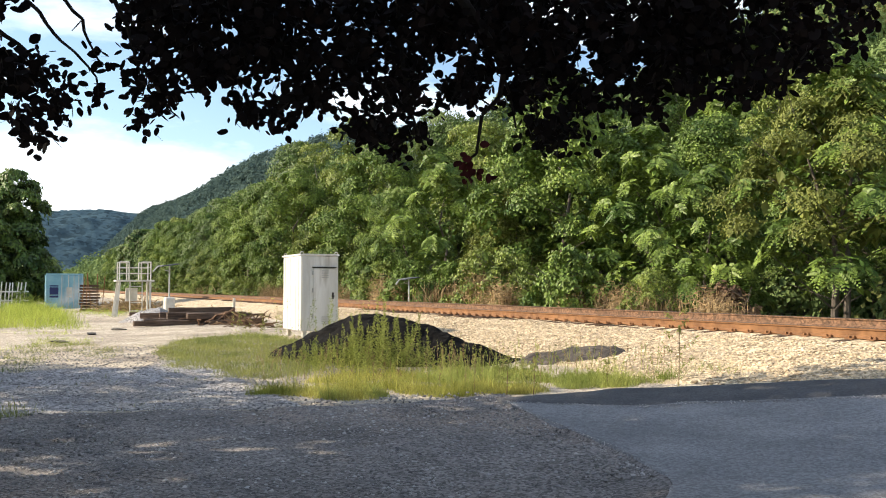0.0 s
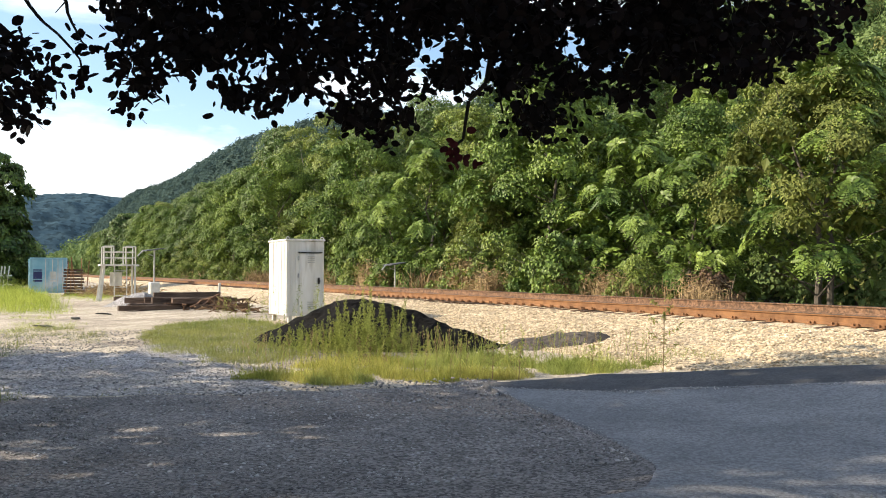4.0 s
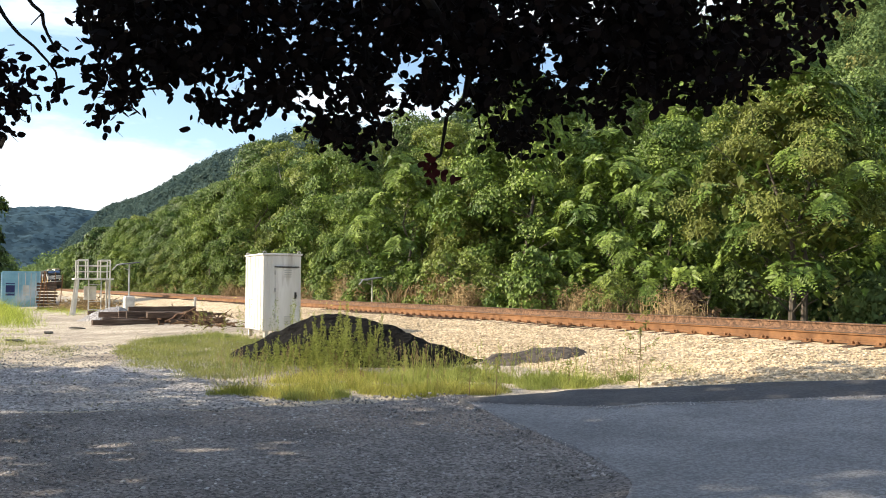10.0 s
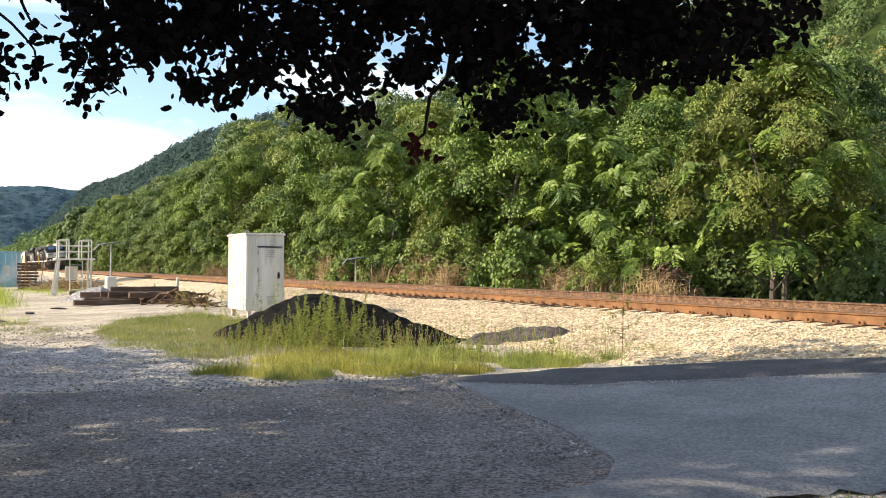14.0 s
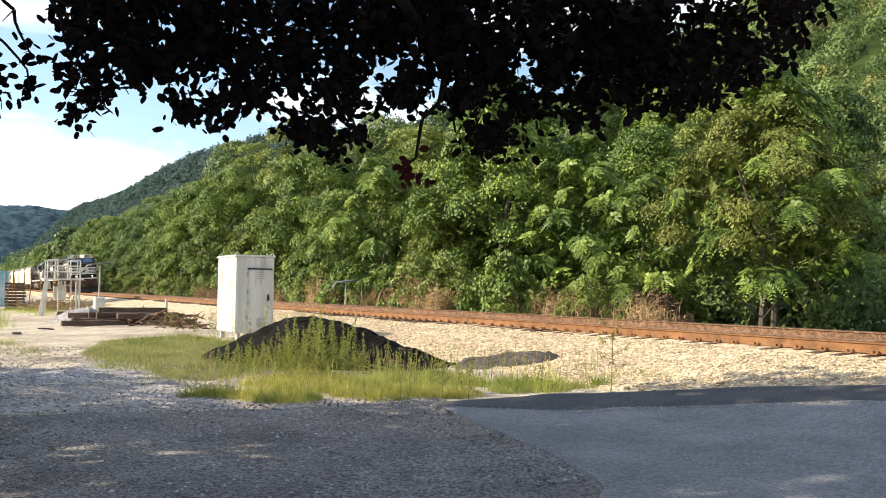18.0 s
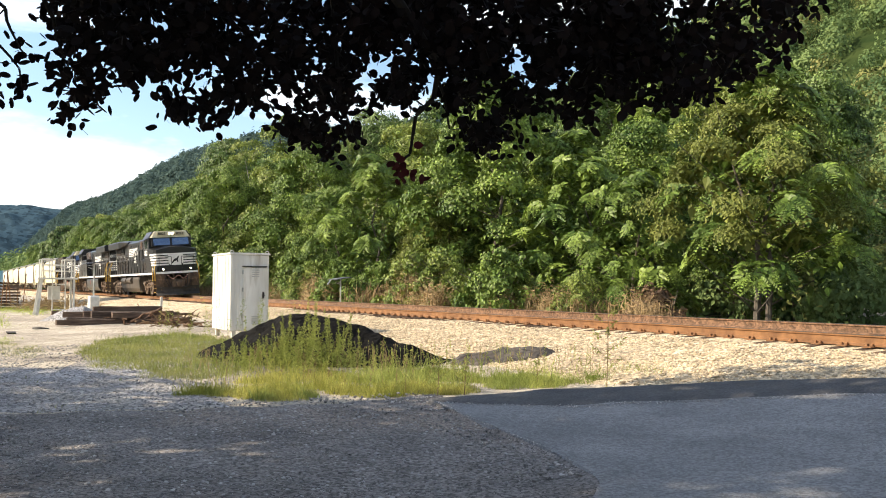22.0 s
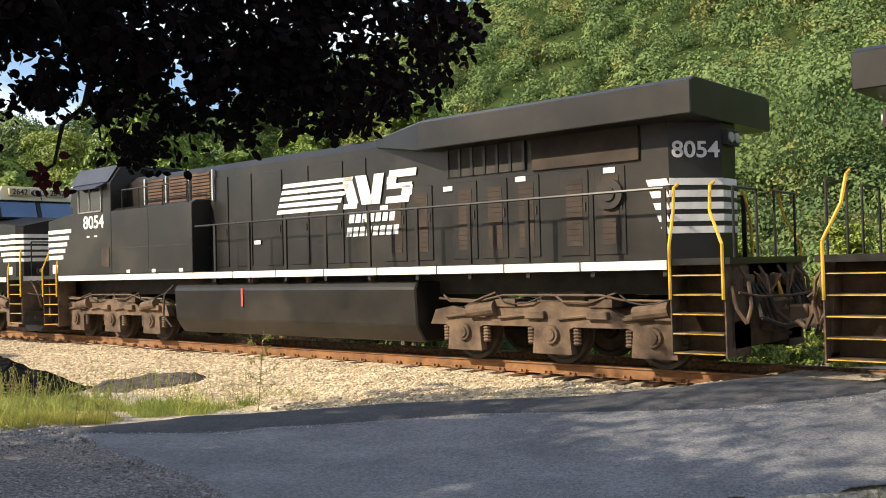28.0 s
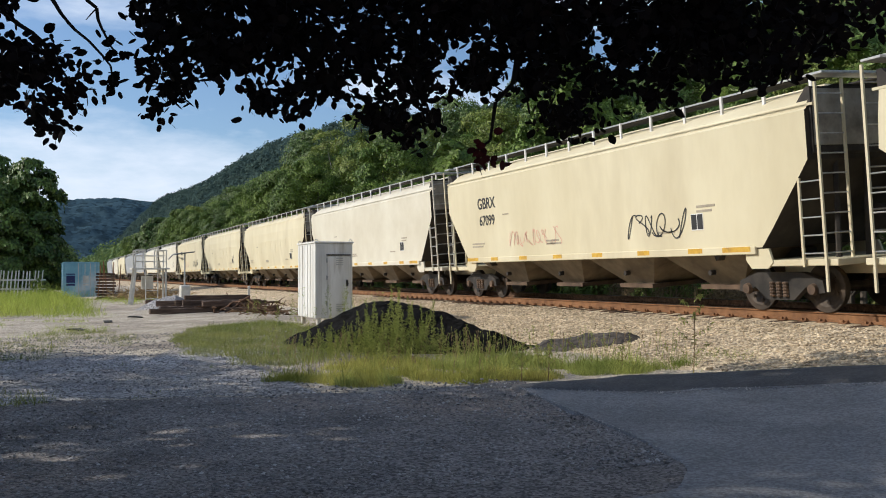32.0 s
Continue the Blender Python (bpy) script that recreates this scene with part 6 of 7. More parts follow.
            box(bm, min(-s * -a, s * b), yy - 0.004, z, max(s * a, s * b), yy + 0.004, z + h)
            part("small_print", bm, INK2, body)
        bm = bmesh.new()
        panel(bm, s * -5.0 - 0.20, 1.72, s * -5.0 + 0.20, 2.08, yy, 0.004)
        plate = part("data_panel", bm, WHITE, body, "white-edged black data panel")
        for q in (-0.1, 0.1):
            bm = bmesh.new()
            panel(bm, s * -5.0 + q - 0.088, 1.74, s * -5.0 + q + 0.088, 2.06, yy + s * 0.004, 0.004)
            part("black_field", bm, INK, plate)
    return th


NUMBOARD = material("tan_number_board", ((0.36, 0.30, 0.17), (0.50, 0.43, 0.27)), 3.0, 0.6)
BROWNLOUVRE = material("rusty_brown_louvre", ((0.060, 0.031, 0.018), (0.125, 0.068, 0.040)), 3.0, 0.8)
DUSTY = material("dust_covered_tank", ((0.075, 0.062, 0.043), (0.150, 0.126, 0.090)), 0.9, 0.8, stretch=(1, 1, 0.5), spots=((0.045, 0.036, 0.027), 0.6, 0.5, 0.75))
# slate blue puts the sunlit tone of the cab's top into its paint
ROOFBLUE = material("sunlit_slate_roof_paint", ((0.020, 0.024, 0.038), (0.040, 0.046, 0.066)), 1.2, 0.5, spec=0.3)
LOUVRE = material("dusty_brown_louvre", ((0.022, 0.015, 0.011), (0.052, 0.036, 0.025)), 2.0, 0.8)
ENDPANEL = material("grimy_pale_end", ((0.20, 0.18, 0.145), (0.40, 0.365, 0.30)), 1.5, 0.7, spots=((0.09, 0.075, 0.06), 1.2, 0.5, 0.75))
FRAMEGREY = material("dull_window_frame", ((0.16, 0.155, 0.145), (0.27, 0.26, 0.245)), 4, 0.6)
HEADLIGHT = glow("headlight", (1.0, 0.76, 0.45), 14)
RED = material("red_paint", ((0.45, 0.06, 0.04), (0.6, 0.1, 0.07)), 4, 0.5)
INK = material("black_lettering", ((0.02, 0.02, 0.02), (0.04, 0.04, 0.04)), 4, 0.6)
INK2 = material("faded_small_print", ((0.30, 0.26, 0.2), (0.42, 0.37, 0.28)), 4, 0.7)
PINK = material("faded_red_spray", ((0.62, 0.30, 0.24), (0.68, 0.42, 0.32)), 3, 0.7)
# cream with grime, darkened further for the shade under the car
BAY = material("shaded_grimy_bay", ((0.11, 0.086, 0.056), (0.25, 0.203, 0.135)), 1.2, 0.85)
# dark brown for grime and for shade on car ends and undersides
SHADE_GRIME = material("shade_grime_sheet", ((0.022, 0.018, 0.014), (0.06, 0.048, 0.036)), 1.5, 0.85)
PALE = material("pale_car_paint", ((0.58, 0.53, 0.41), (0.68, 0.64, 0.52)), 0.5, 0.55, spots=((0.55, 0.5, 0.4), 0.4, 0.58, 0.85))
GREYC = material("grey_car_paint", ((0.24, 0.25, 0.26), (0.36, 0.37, 0.37)), 0.5, 0.55, spots=((0.17, 0.17, 0.17), 0.4, 0.55, 0.8))

LOCO, HOPPER = 22.3, 18.1
TRAIN = []       # thing, distance of its middle behind the train's front, turned round


def car_pose(x, turned=False):
    return pose(x, RAIL_Y + 0.7525 * math.cos(TILT), 0.7525 * math.sin(TILT), math.degrees(TILT)) @ pose(0, 0, 0, 0, 0, 180 if turned else 0)


def scrawl(body, x0, z0, size, letters, mat, y, seed):
    """Sprayed strokes: looping polylines of flat tube, no readable word."""
    rnd = random.Random(seed)
    for k in range(letters):
        cx = x0 + k * size * 0.60
        a, b, c = rnd.uniform(0, 6.28), rnd.choice((1, 2, 2, 3)), rnd.uniform(0.7, 1.9)
        w, h = size * rnd.uniform(0.22, 0.40), size * rnd.uniform(0.28, 0.55)
        pts = [(cx + w * math.sin(u * c + a) + 0.10 * size * (u - 2), z0 + h * math.sin(u * b * 0.8 + a * 0.7)) for u in (q * 0.23 for q in range(21))]
        verts, faces = [], []
        for q, (px, pz) in enumerate(pts):
            (ax, az), (bx, bz) = pts[max(0, q - 1)], pts[min(20, q + 1)]
            n = max(1e-6, math.hypot(bx - ax, bz - az))
            ox, oz = -(bz - az) / n * 0.013 * size / 0.5, (bx - ax) / n * 0.013 * size / 0.5
            verts += [(px + ox, y, pz + oz), (px - ox, y, pz - oz)]
            if q:
                faces.append((2 * q - 2, 2 * q - 1, 2 * q + 1, 2 * q))
        ob = new("graffiti_stroke", mesh_from("graffiti_stroke", verts, faces, mat))
        ob.parent = body


def build_train():
    off = LOCO / 2
    for num, emd, turned, lab in ((8023, False, False, "black diesel locomotive leading, white stripes on its nose"),
                                  (8054, False, True, "black diesel locomotive coupled backwards, overhanging radiator"),
                                  (2642, True, False, "black diesel locomotive with a round grimy fuel tank")):
        TRAIN.append((locomotive(num, emd, lab), off, turned))
        off += LOCO if num != 2642 else (LOCO + HOPPER) / 2
    a = hopper(True, CREAM, "cream round-sided covered hopper car with black lettering", ("GACX", "101033"))
    b = hopper(False, CREAM, "cream flat-sided covered hopper car with sprayed graffiti", ("GBRX", "67099"))
    plain = hopper(True, CREAM, "cream round-sided covered hopper car, faded markings")
    white = hopper(False, PALE, "pale off-white covered hopper car")
    grey = hopper(False, GREYC, "grey covered hopper car")
    for s, bd in ((-1, b),):
        body = [c for c in bd.children if c.name.startswith("body")][0]
        scrawl(body, 2.55, 1.90, 0.62, 6, INK, -1.508, 3)
        scrawl(body, -3.7, 1.86, 0.46, 11, PINK, -1.508, 9)

    def again(src):
        made = copy_thing(src, Matrix.Identity(4))
        for c in made.children:
            if c.name.startswith("wheelset"):
                SPIN.append((c, c.location.x, 0.4572))
        return made
    order = [a, b, white, plain, again(plain), again(b), again(white), again(white), grey, again(grey), again(plain), again(white), again(grey)]
    for c in order:
        TRAIN.append((c, off, False))
        off += HOPPER


build_train()


def front_at(t):
    """Where the front coupler is: a steady 13.9 m/s."""
    return 17.15 + 13.9 * (t - 28)


# ---------- things in the yard ----------
def rest(x, y):
    return ground_z(x, y)


def build_cabinet():
    x1, y0 = -25.6, 6.93
    z = rest(-26.5, 7.4)
    c = thing("relay_cabinet", "white weathered steel trackside cabinet on short legs, closed door", "cabinet", pose(x1, y0, z))
    L, W, H, F = 1.95, 1.10, 2.34, 0.22
    bm = bmesh.new()
    box(bm, -L, 0, F, 0, W, H)
    body = part("body", bm, CABINET, c, bevel=0.02)
    bm = bmesh.new()
    box(bm, -L - 0.03, -0.03, H - 0.004, 0.03, W + 0.03, H + 0.05)
    part("roof", bm, CABINET, c, bevel=0.012)
    for a, b in ((-L + 0.1, 0.08), (-0.16, 0.08), (-L + 0.1, W - 0.14), (-0.16, W - 0.14)):
        bm = bmesh.new()
        box(bm, a, b, -0.12, a + 0.12, b + 0.10, F)
        part("leg", bm, OLDWHITE, c)
    for a, b in ((-0.05, 0.05), (-0.05, W - 0.05), (-L + 0.05, 0.05), (-L + 0.05, W - 0.05)):
        bm = bmesh.new()
        for k in range(7):
            t0, t1 = math.pi * k / 6.0 * 1.0, math.pi * (k + 1) / 6.0
            if k < 6:
                tube(bm, (a, b + 0.045 * math.cos(t0), H + 0.06 + 0.05 * math.sin(t0)), (a, b + 0.045 * math.cos(t1), H + 0.06 + 0.05 * math.sin(t1)), 0.013, seg=5)
        part("lifting_eye", bm, OLDWHITE, c)
    bm = bmesh.new()
    box(bm, 0, 0.36, F + 0.08, 0.035, W - 0.10, H - 0.36)
    door = part("door", bm, CABINET, c, "plain white door", 0.008)
    bm = bmesh.new()
    box(bm, 0, 0.33, H - 0.345, 0.06, W - 0.07, H - 0.315)
    part("drip_rail", bm, DARK, c, "dark drip rail above the door")
    for zz in (H - 0.62, F + 0.2):
        for k in range(4):
            bm = bmesh.new()
            box(bm, 0.03, 0.60, zz + 0.06 * k, 0.06, 0.80, zz + 0.06 * k + 0.022)
            part("vent_slat", bm, GALV, door)
    for zz in (H - 0.55, 1.3, F + 0.35):
        bm = bmesh.new()
        tube(bm, (0.03, 0.345, zz), (0.03, 0.345, zz + 0.12), 0.025, seg=8)
        part("hinge", bm, GALV, door)
    bm = bmesh.new()
    box(bm, 0.035, W - 0.20, 1.12, 0.075, W - 0.15, 1.30)
    box(bm, 0.06, W - 0.21, 1.18, 0.09, W - 0.14, 1.22)
    part("handle", bm, DARK, door, "dark latch handle")
    for k in range(4):
        bm = bmesh.new()
        y = 0.05 + 0.07 * k
        box(bm, 0, y, F + 0.02, 0.018, y + 0.03, H - 0.03)
        part("corrugation", bm, CABINET, body)
    for k in range(6):
        bm = bmesh.new()
        x = -L + 0.2 + 0.30 * k
        box(bm, x, -0.014, F + 0.02, x + 0.05, 0, H - 0.03)
        part("corrugation", bm, CABINET, body)


def mound(name, a, b, width, profile, mat, label, category, seed, rough=0.10):
    a, b = Vector((a[0], a[1], 0)), Vector((b[0], b[1], 0))
    d = b - a
    side = Vector((-d.y, d.x, 0)).normalized()
    verts, n, m = [], 60, 26
    for i in range(n + 1):
        u = i / n
        hgt = curve(profile, u)
        for j in range(m + 1):
            v = -1 + 2 * j / m
            p = a + d * u + side * (v * width * (0.45 + 0.55 * math.sin(math.pi * min(1, max(0, u)))))
            shape = max(0.0, 1 - abs(v) ** 1.5)
            z = ground_z(p.x, p.y) - 0.06 + hgt * shape + rough * shape ** 0.5 * (noise.noise((p.x * 2.6, p.y * 2.6, seed)) + 0.6 * noise.noise((p.x * 7, p.y * 7, seed)))
            verts.append((p.x, p.y, z))
    faces = [(i * (m + 1) + j, i * (m + 1) + j + 1, (i + 1) * (m + 1) + j + 1, (i + 1) * (m + 1) + j) for i in range(n) for j in range(m)]
    return tagged(new(name, mesh_from(name, verts, faces, mat, False)), label, category)


build_cabinet()
mound("spoil_mound", (-20.9, 4.75), (-16.9, 9.35), 1.25, ((0, 0.03), (0.12, 0.32), (0.28, 0.80), (0.42, 1.08), (0.55, 0.98), (0.75, 0.58), (0.92, 0.16), (1, 0.02)), COAL, "black heap of asphalt millings overgrown with weeds", "pile", 3)
mound("asphalt_patch", (-16.9, 9.0), (-15.6, 11.0), 0.8, ((0, 0.05), (0.15, 0.20), (0.5, 0.30), (0.85, 0.24), (1, 0.03)), material("dark_brown_dirt", ((0.05, 0.042, 0.036), (0.10, 0.085, 0.07)), 2.0, 0.95, bump=1.0, bump_scale=14, speck=(14, 0.4)), "low dark heap of old asphalt on the ballast", "pile", 8, 0.05)


# ---------- grass and weeds ----------
def grass_stuff(name, spots, mat, label, seed):
    """Blades in tufts; spots: (x, y, blades, radius, height)."""
    rnd = random.Random(seed)
    verts, faces = [], []
    for x, y, count, rad, hgt in spots:
        for _ in range(count):
            a, r = rnd.uniform(0, 6.283), rad * math.sqrt(rnd.random())
            px, py = x + math.cos(a) * r, y + math.sin(a) * r
            h = hgt * (0.2 + 0.85 * rnd.random() ** 1.5) * (1.8 if rnd.random() < 0.07 else 1)
            b, w = rnd.uniform(0, 6.283), rnd.uniform(0.002, 0.005) * (1 + h)
            lean = h * rnd.uniform(0.15, 1.1)
            c = rnd.uniform(0, 6.283)
            z = ground_z(px, py) - 0.02
            k = len(verts)
            ca, sa, cl, sl = math.cos(b) * w, math.sin(b) * w, math.cos(c) * lean, math.sin(c) * lean
            verts.extend(((px - ca, py - sa, z), (px + ca, py + sa, z), (px + cl * 0.4 + ca * 0.7, py + sl * 0.4 + sa * 0.7, z + h * 0.62), (px + cl * 0.4 - ca * 0.7, py + sl * 0.4 - sa * 0.7, z + h * 0.62), (px + cl, py + sl, z + h)))
            faces.extend(((k, k + 1, k + 2, k + 3), (k + 3, k + 2, k + 4)))
    return tagged(new(name, mesh_from(name, verts, faces, mat)), label, "grass", kind="stuff")


def field(rnd, n, xf, yf, keep=None):
    out = []
    while len(out) < n:
        x, y = rnd.uniform(*xf), rnd.uniform(*yf)
        if keep is None or keep(x, y):
            out.append((x, y))
    return out


def build_grass():
    rnd = random.Random(77)
    def lobe(x, y):  # the bright strip along the pavement
        w = curve(((2.9, 0.1), (3.6, 1.6), (5.0, 3.6), (7.0, 4.2), (8.4, 3.4), (9.4, 0.3)), y)
        front = curve(((2.9, -13.6), (4.7, -12.5), (6.5, -12.1), (9.4, -11.9)), y)
        return front - w - 0.2 < x < front + 0.25 * noise.noise((y * 2, 0, 0)) and noise.noise((x * 1.1, y * 1.1, 5)) > 0.30 * noise.noise((x * 3.1, y * 3.1, 8)) - 0.10 + 0.5 * ease(-1.2, 0.2, x - front)
    spots = [(x, y, rnd.randint(24, 48), 0.17, 0.06 + 0.16 * max(0, noise.noise((x * 1.3, y * 1.3, 3))) + 0.17 * rnd.random() ** 2.5) for x, y in field(rnd, 2500, (-17.5, -11.6), (2.9, 9.4), lobe)]
    spots += [(x, y, 7, 0.25, rnd.uniform(0.25, 0.5)) for x, y in field(rnd, 90, (-17.5, -11.8), (3.6, 9.2), lobe)]
    spots += [(x, y, rnd.randint(8, 18), 0.2, rnd.uniform(0.06, 0.18)) for x, y in field(rnd, 130, (-13.6, -11.6), (9.0, 10.6), lambda x, y: noise.noise((x * 1.2, y * 1.2, 8)) > 0.0)]
    green = [p for p in spots if noise.noise((p[0] * 0.5, p[1] * 0.5, 14)) + 0.5 * noise.noise((p[0] * 1.8, p[1] * 1.8, 3)) + 0.24 * (p[1] - 6.4) > 0.06]
    gone = set(green)
    grass_stuff("grass_strip", [p for p in spots if p not in gone], GRASS, "bright yellow-green grass along the pavement's edge", 1)
    grass_stuff("green_grass_strip", green, WEED, "fresh green grass among the yellow blades", 9)
    # seed stalks standing over the grass
    for nm, mat, n, label in (("seed_stalks", DRY, 150, "thin tan seed stalks over the grass"), ("green_stalks", WEED, 230, "thin green seed stalks over the grass")):
        verts, faces = [], []
        for x, y in field(rnd, n, (-18.6, -11.9), (3.6, 9.8), lambda x, y: noise.noise((x * 0.8, y * 0.8, 21)) > -0.05 and x < curve(((2.9, -14.4), (4.7, -13.2), (6.5, -12.8), (9.8, -12.3)), y)):
            z, h = ground_z(x, y), rnd.uniform(0.22, 0.62)
            foot, top = Vector((x, y, z)), Vector((x + rnd.gauss(0, .07), y + rnd.gauss(0, .07), z + h))
            k = len(verts)
            verts.extend((foot - Vector((.003, .003, 0)), foot + Vector((.003, .003, 0)), top))
            faces.append((k, k + 1, k + 2))
            for j in range(26):
                u = 1 - 0.38 * rnd.random()
                leaf_cards(verts, faces, rnd, foot.lerp(top, u), Vector((rnd.gauss(0, 0.6), rnd.gauss(0, 0.6), 1)), rnd.uniform(0.02, 0.05), 0.006)
        tagged(new(nm, mesh_from(nm, verts, faces, mat)), label, "grass", kind="stuff")

    def deep(x, y):  # the darker patch towards the cabinet
        d = ((x + 22.5) / 6.0) ** 2 + ((y - 4.6 + 0.12 * (x + 22)) / 1.9) ** 2
        return d < 1 + 0.4 * noise.noise((x * 0.7, y * 0.7, 2))
    spots = [(x, y, rnd.randint(18, 32), 0.19, 0.05 + 0.13 * rnd.random()) for x, y in field(rnd, 2400, (-29.5, -16), (2.4, 8), deep)]
    for cx, cy, rx, ry, n in ((-22.0, -0.9, 3.4, 1.3, 170), (-27.0, 0.6, 3.0, 1.1, 120), (-13.2, -0.9, 0.9, 1.2, 90), (-24.5, 1.6, 2.0, 0.6, 50)):
        spots += [(x, y, rnd.randint(12, 24), 0.2, 0.05 + 0.12 * rnd.random()) for x, y in field(rnd, n, (cx - rx, cx + rx), (cy - ry, cy + ry), lambda x, y: ((x - cx) / rx) ** 2 + ((y - cy) / ry) ** 2 < 0.75 + 0.6 * noise.noise((x * 0.9, y * 0.9, 2)))]
    grass_stuff("grass_patch", spots, GRASS_D, "soft green grass between gravel and pile", 2)

    def verge(x, y):  # far field by the container
        return y < 1.5 + 0.02 * (x + 60) and noise.noise((x * 0.12, y * 0.3, 4)) > -0.35
    spots = [(x, y, 28, 0.5, rnd.uniform(0.3, 0.85)) for x, y in field(rnd, 1500, (-92, -40), (-6, 3.2), verge)]
    spots += [(x, y, 8, 0.5, 0.3) for x, y in field(rnd, 160, (-66, -48), (3.5, 7.5), lambda x, y: noise.noise((x * 0.3, y * 0.5, 8)) > 0.05)]
    spots += [(x, y, 9, 0.35, 0.16) for x, y in field(rnd, 230, (-40, -26), (-2.5, 2.5), lambda x, y: noise.noise((x * 0.35, y * 0.6, 1)) > 0.12)]
    spots += [(x, y, 14, 0.45, rnd.uniform(0.15, 0.34)) for x, y in field(rnd, 420, (-66, -53), (-3.0, 4.6), lambda x, y: noise.noise((x * 0.25, y * 0.5, 12)) > -0.15)]
    grass_stuff("grass_field", spots, FIELD, "sunlit bright green grass at the yard's far side", 3)
    spots = [(x, y, rnd.randint(6, 12), 0.12, rnd.uniform(0.04, 0.12)) for x, y in field(rnd, 110, (-30, -12.5), (-2, 5), lambda x, y: noise.noise((x * 0.5, y * 0.9, 6)) > 0.10)]
    spots += [(x, y, 14, 0.14, rnd.uniform(0.08, 0.16)) for x, y in field(rnd, 420, (-5.2, 1.5), (5.2, 9.0), lambda x, y: x > curve(ROAD_R, y) + 0.15)]
    spots += [(x, y, 10, 0.2, 0.3) for x, y in field(rnd, 260, (-60, -18), (17.6, 19.6), None)]
    grass_stuff("grass_tufts", spots, GRASS_D, "low tufts of grass in the gravel", 4)
    # tall weeds on and before the heap
    verts, faces = [], []
    for cx, cy, n, tall in ((-17.3, 6.5, 26, 1.35), (-16.9, 6.15, 22, 1.15), (-17.8, 5.7, 20, 0.85), (-18.3, 5.1, 16, 0.6), (-17.0, 5.4, 18, 0.7), (-16.6, 6.9, 12, 0.75), (-15.9, 7.6, 9, 0.42), (-15.4, 8.4, 8, 0.4), (-18.6, 6.3, 7, 0.7), (-16.2, 5.6, 12, 0.5)):
        for _ in range(n):
            x, y = cx + rnd.gauss(0, 0.36), cy + rnd.gauss(0, 0.34)
            z, h = ground_z(x, y), tall * (0.3 + 0.75 * rnd.random())
            top = Vector((x + rnd.gauss(0, .16) * h, y + rnd.gauss(0, .16) * h, z + h))
            k = len(verts)
            verts.extend((Vector((x - .005, y, z)), Vector((x + .005, y, z)), top))
            faces.append((k, k + 1, k + 2))
            for j in range(int(190 * h)):
                u = rnd.uniform(0.10, 1.0)
                p = Vector((x, y, z)).lerp(top, u)
                leaf_cards(verts, faces, rnd, p, Vector((rnd.gauss(0, 0.8), rnd.gauss(0, 0.8), rnd.uniform(0.3, 1.9))), rnd.uniform(0.04, 0.12) * (1.15 - 0.65 * u), rnd.uniform(0.004, 0.009))
    tagged(new("tall_weeds", mesh_from("tall_weeds", verts, faces, WEED)), "tall leafy weeds growing before the black heap", "weeds", kind="stuff")
    # slender weeds beside the cabinet
    verts, faces = [], []
    for x, y in field(rnd, 46, (-25.0, -21.5), (4.6, 8.3), None):
        z, h = ground_z(x, y), rnd.uniform(0.5, 1.3)
        top = Vector((x + rnd.gauss(0, .15), y + rnd.gauss(0, .15), z + h))
        k = len(verts)
        verts.extend((Vector((x - .008, y, z)), Vector((x + .008, y, z)), top))
        faces.append((k, k + 1, k + 2))
        for j in range(44):
            leaf_cards(verts, faces, rnd, Vector((x, y, z)).lerp(top, rnd.uniform(0.15, 1)), Vector((rnd.gauss(0, 1), rnd.gauss(0, 1), 1.1)), rnd.uniform(0.03, 0.09), 0.008)
    tagged(new("slender_weeds", mesh_from("slender_weeds", verts, faces, WEED)), "slender grey-green weeds beside the cabinet", "weeds", kind="stuff")


build_grass()


def sapling(x, y, h, seed, label, leaves=40):
    rnd = random.Random(seed)
    t = thing("sapling", label, "weed", pose(x, y, ground_z(x, y)))
    bm = bmesh.new()
    tube(bm, (0, 0, -0.05), (0.03, 0.02, h), 0.008, 0.003, 6)
    part("stem", bm, DRY, t)
    verts, faces = [], []
    for k in range(9):
        bm = bmesh.new()
        z = h * (0.18 + 0.085 * k)
        a = k * 2.4
        e = Vector((math.cos(a), math.sin(a), 0.7)) * (0.30 * h * (1 - 0.07 * k))
        tube(bm, (0.03 * z / h, 0, z), Vector((0, 0, z)) + e, 0.0035, 0.0015, 5)
        part("twig", bm, DRY, t)
        for _ in range(leaves // 5):
            leaf_cards(verts, faces, rnd, Vector((0, 0, z)) + e * rnd.uniform(0.3, 1), Vector((rnd.gauss(0, 1), rnd.gauss(0, 1), rnd.gauss(0, 1))), 0.06, 0.025)
    o = new("leaves", mesh_from("leaves", verts, faces, WEED))
    o.parent = t


sapling(-11.66, 9.07, 1.25, 1, "spindly half-dry sapling at the road's edge", 90)
sapling(-12.4, 6.5, 0.62, 2, "thin dry weed stalk in the grass")
sapling(-12.3, 6.9, 0.55, 3, "thin dry weed stalk in the grass")
sapling(-12.9, 8.6, 0.45, 4, "thin dry weed stalk in the grass")


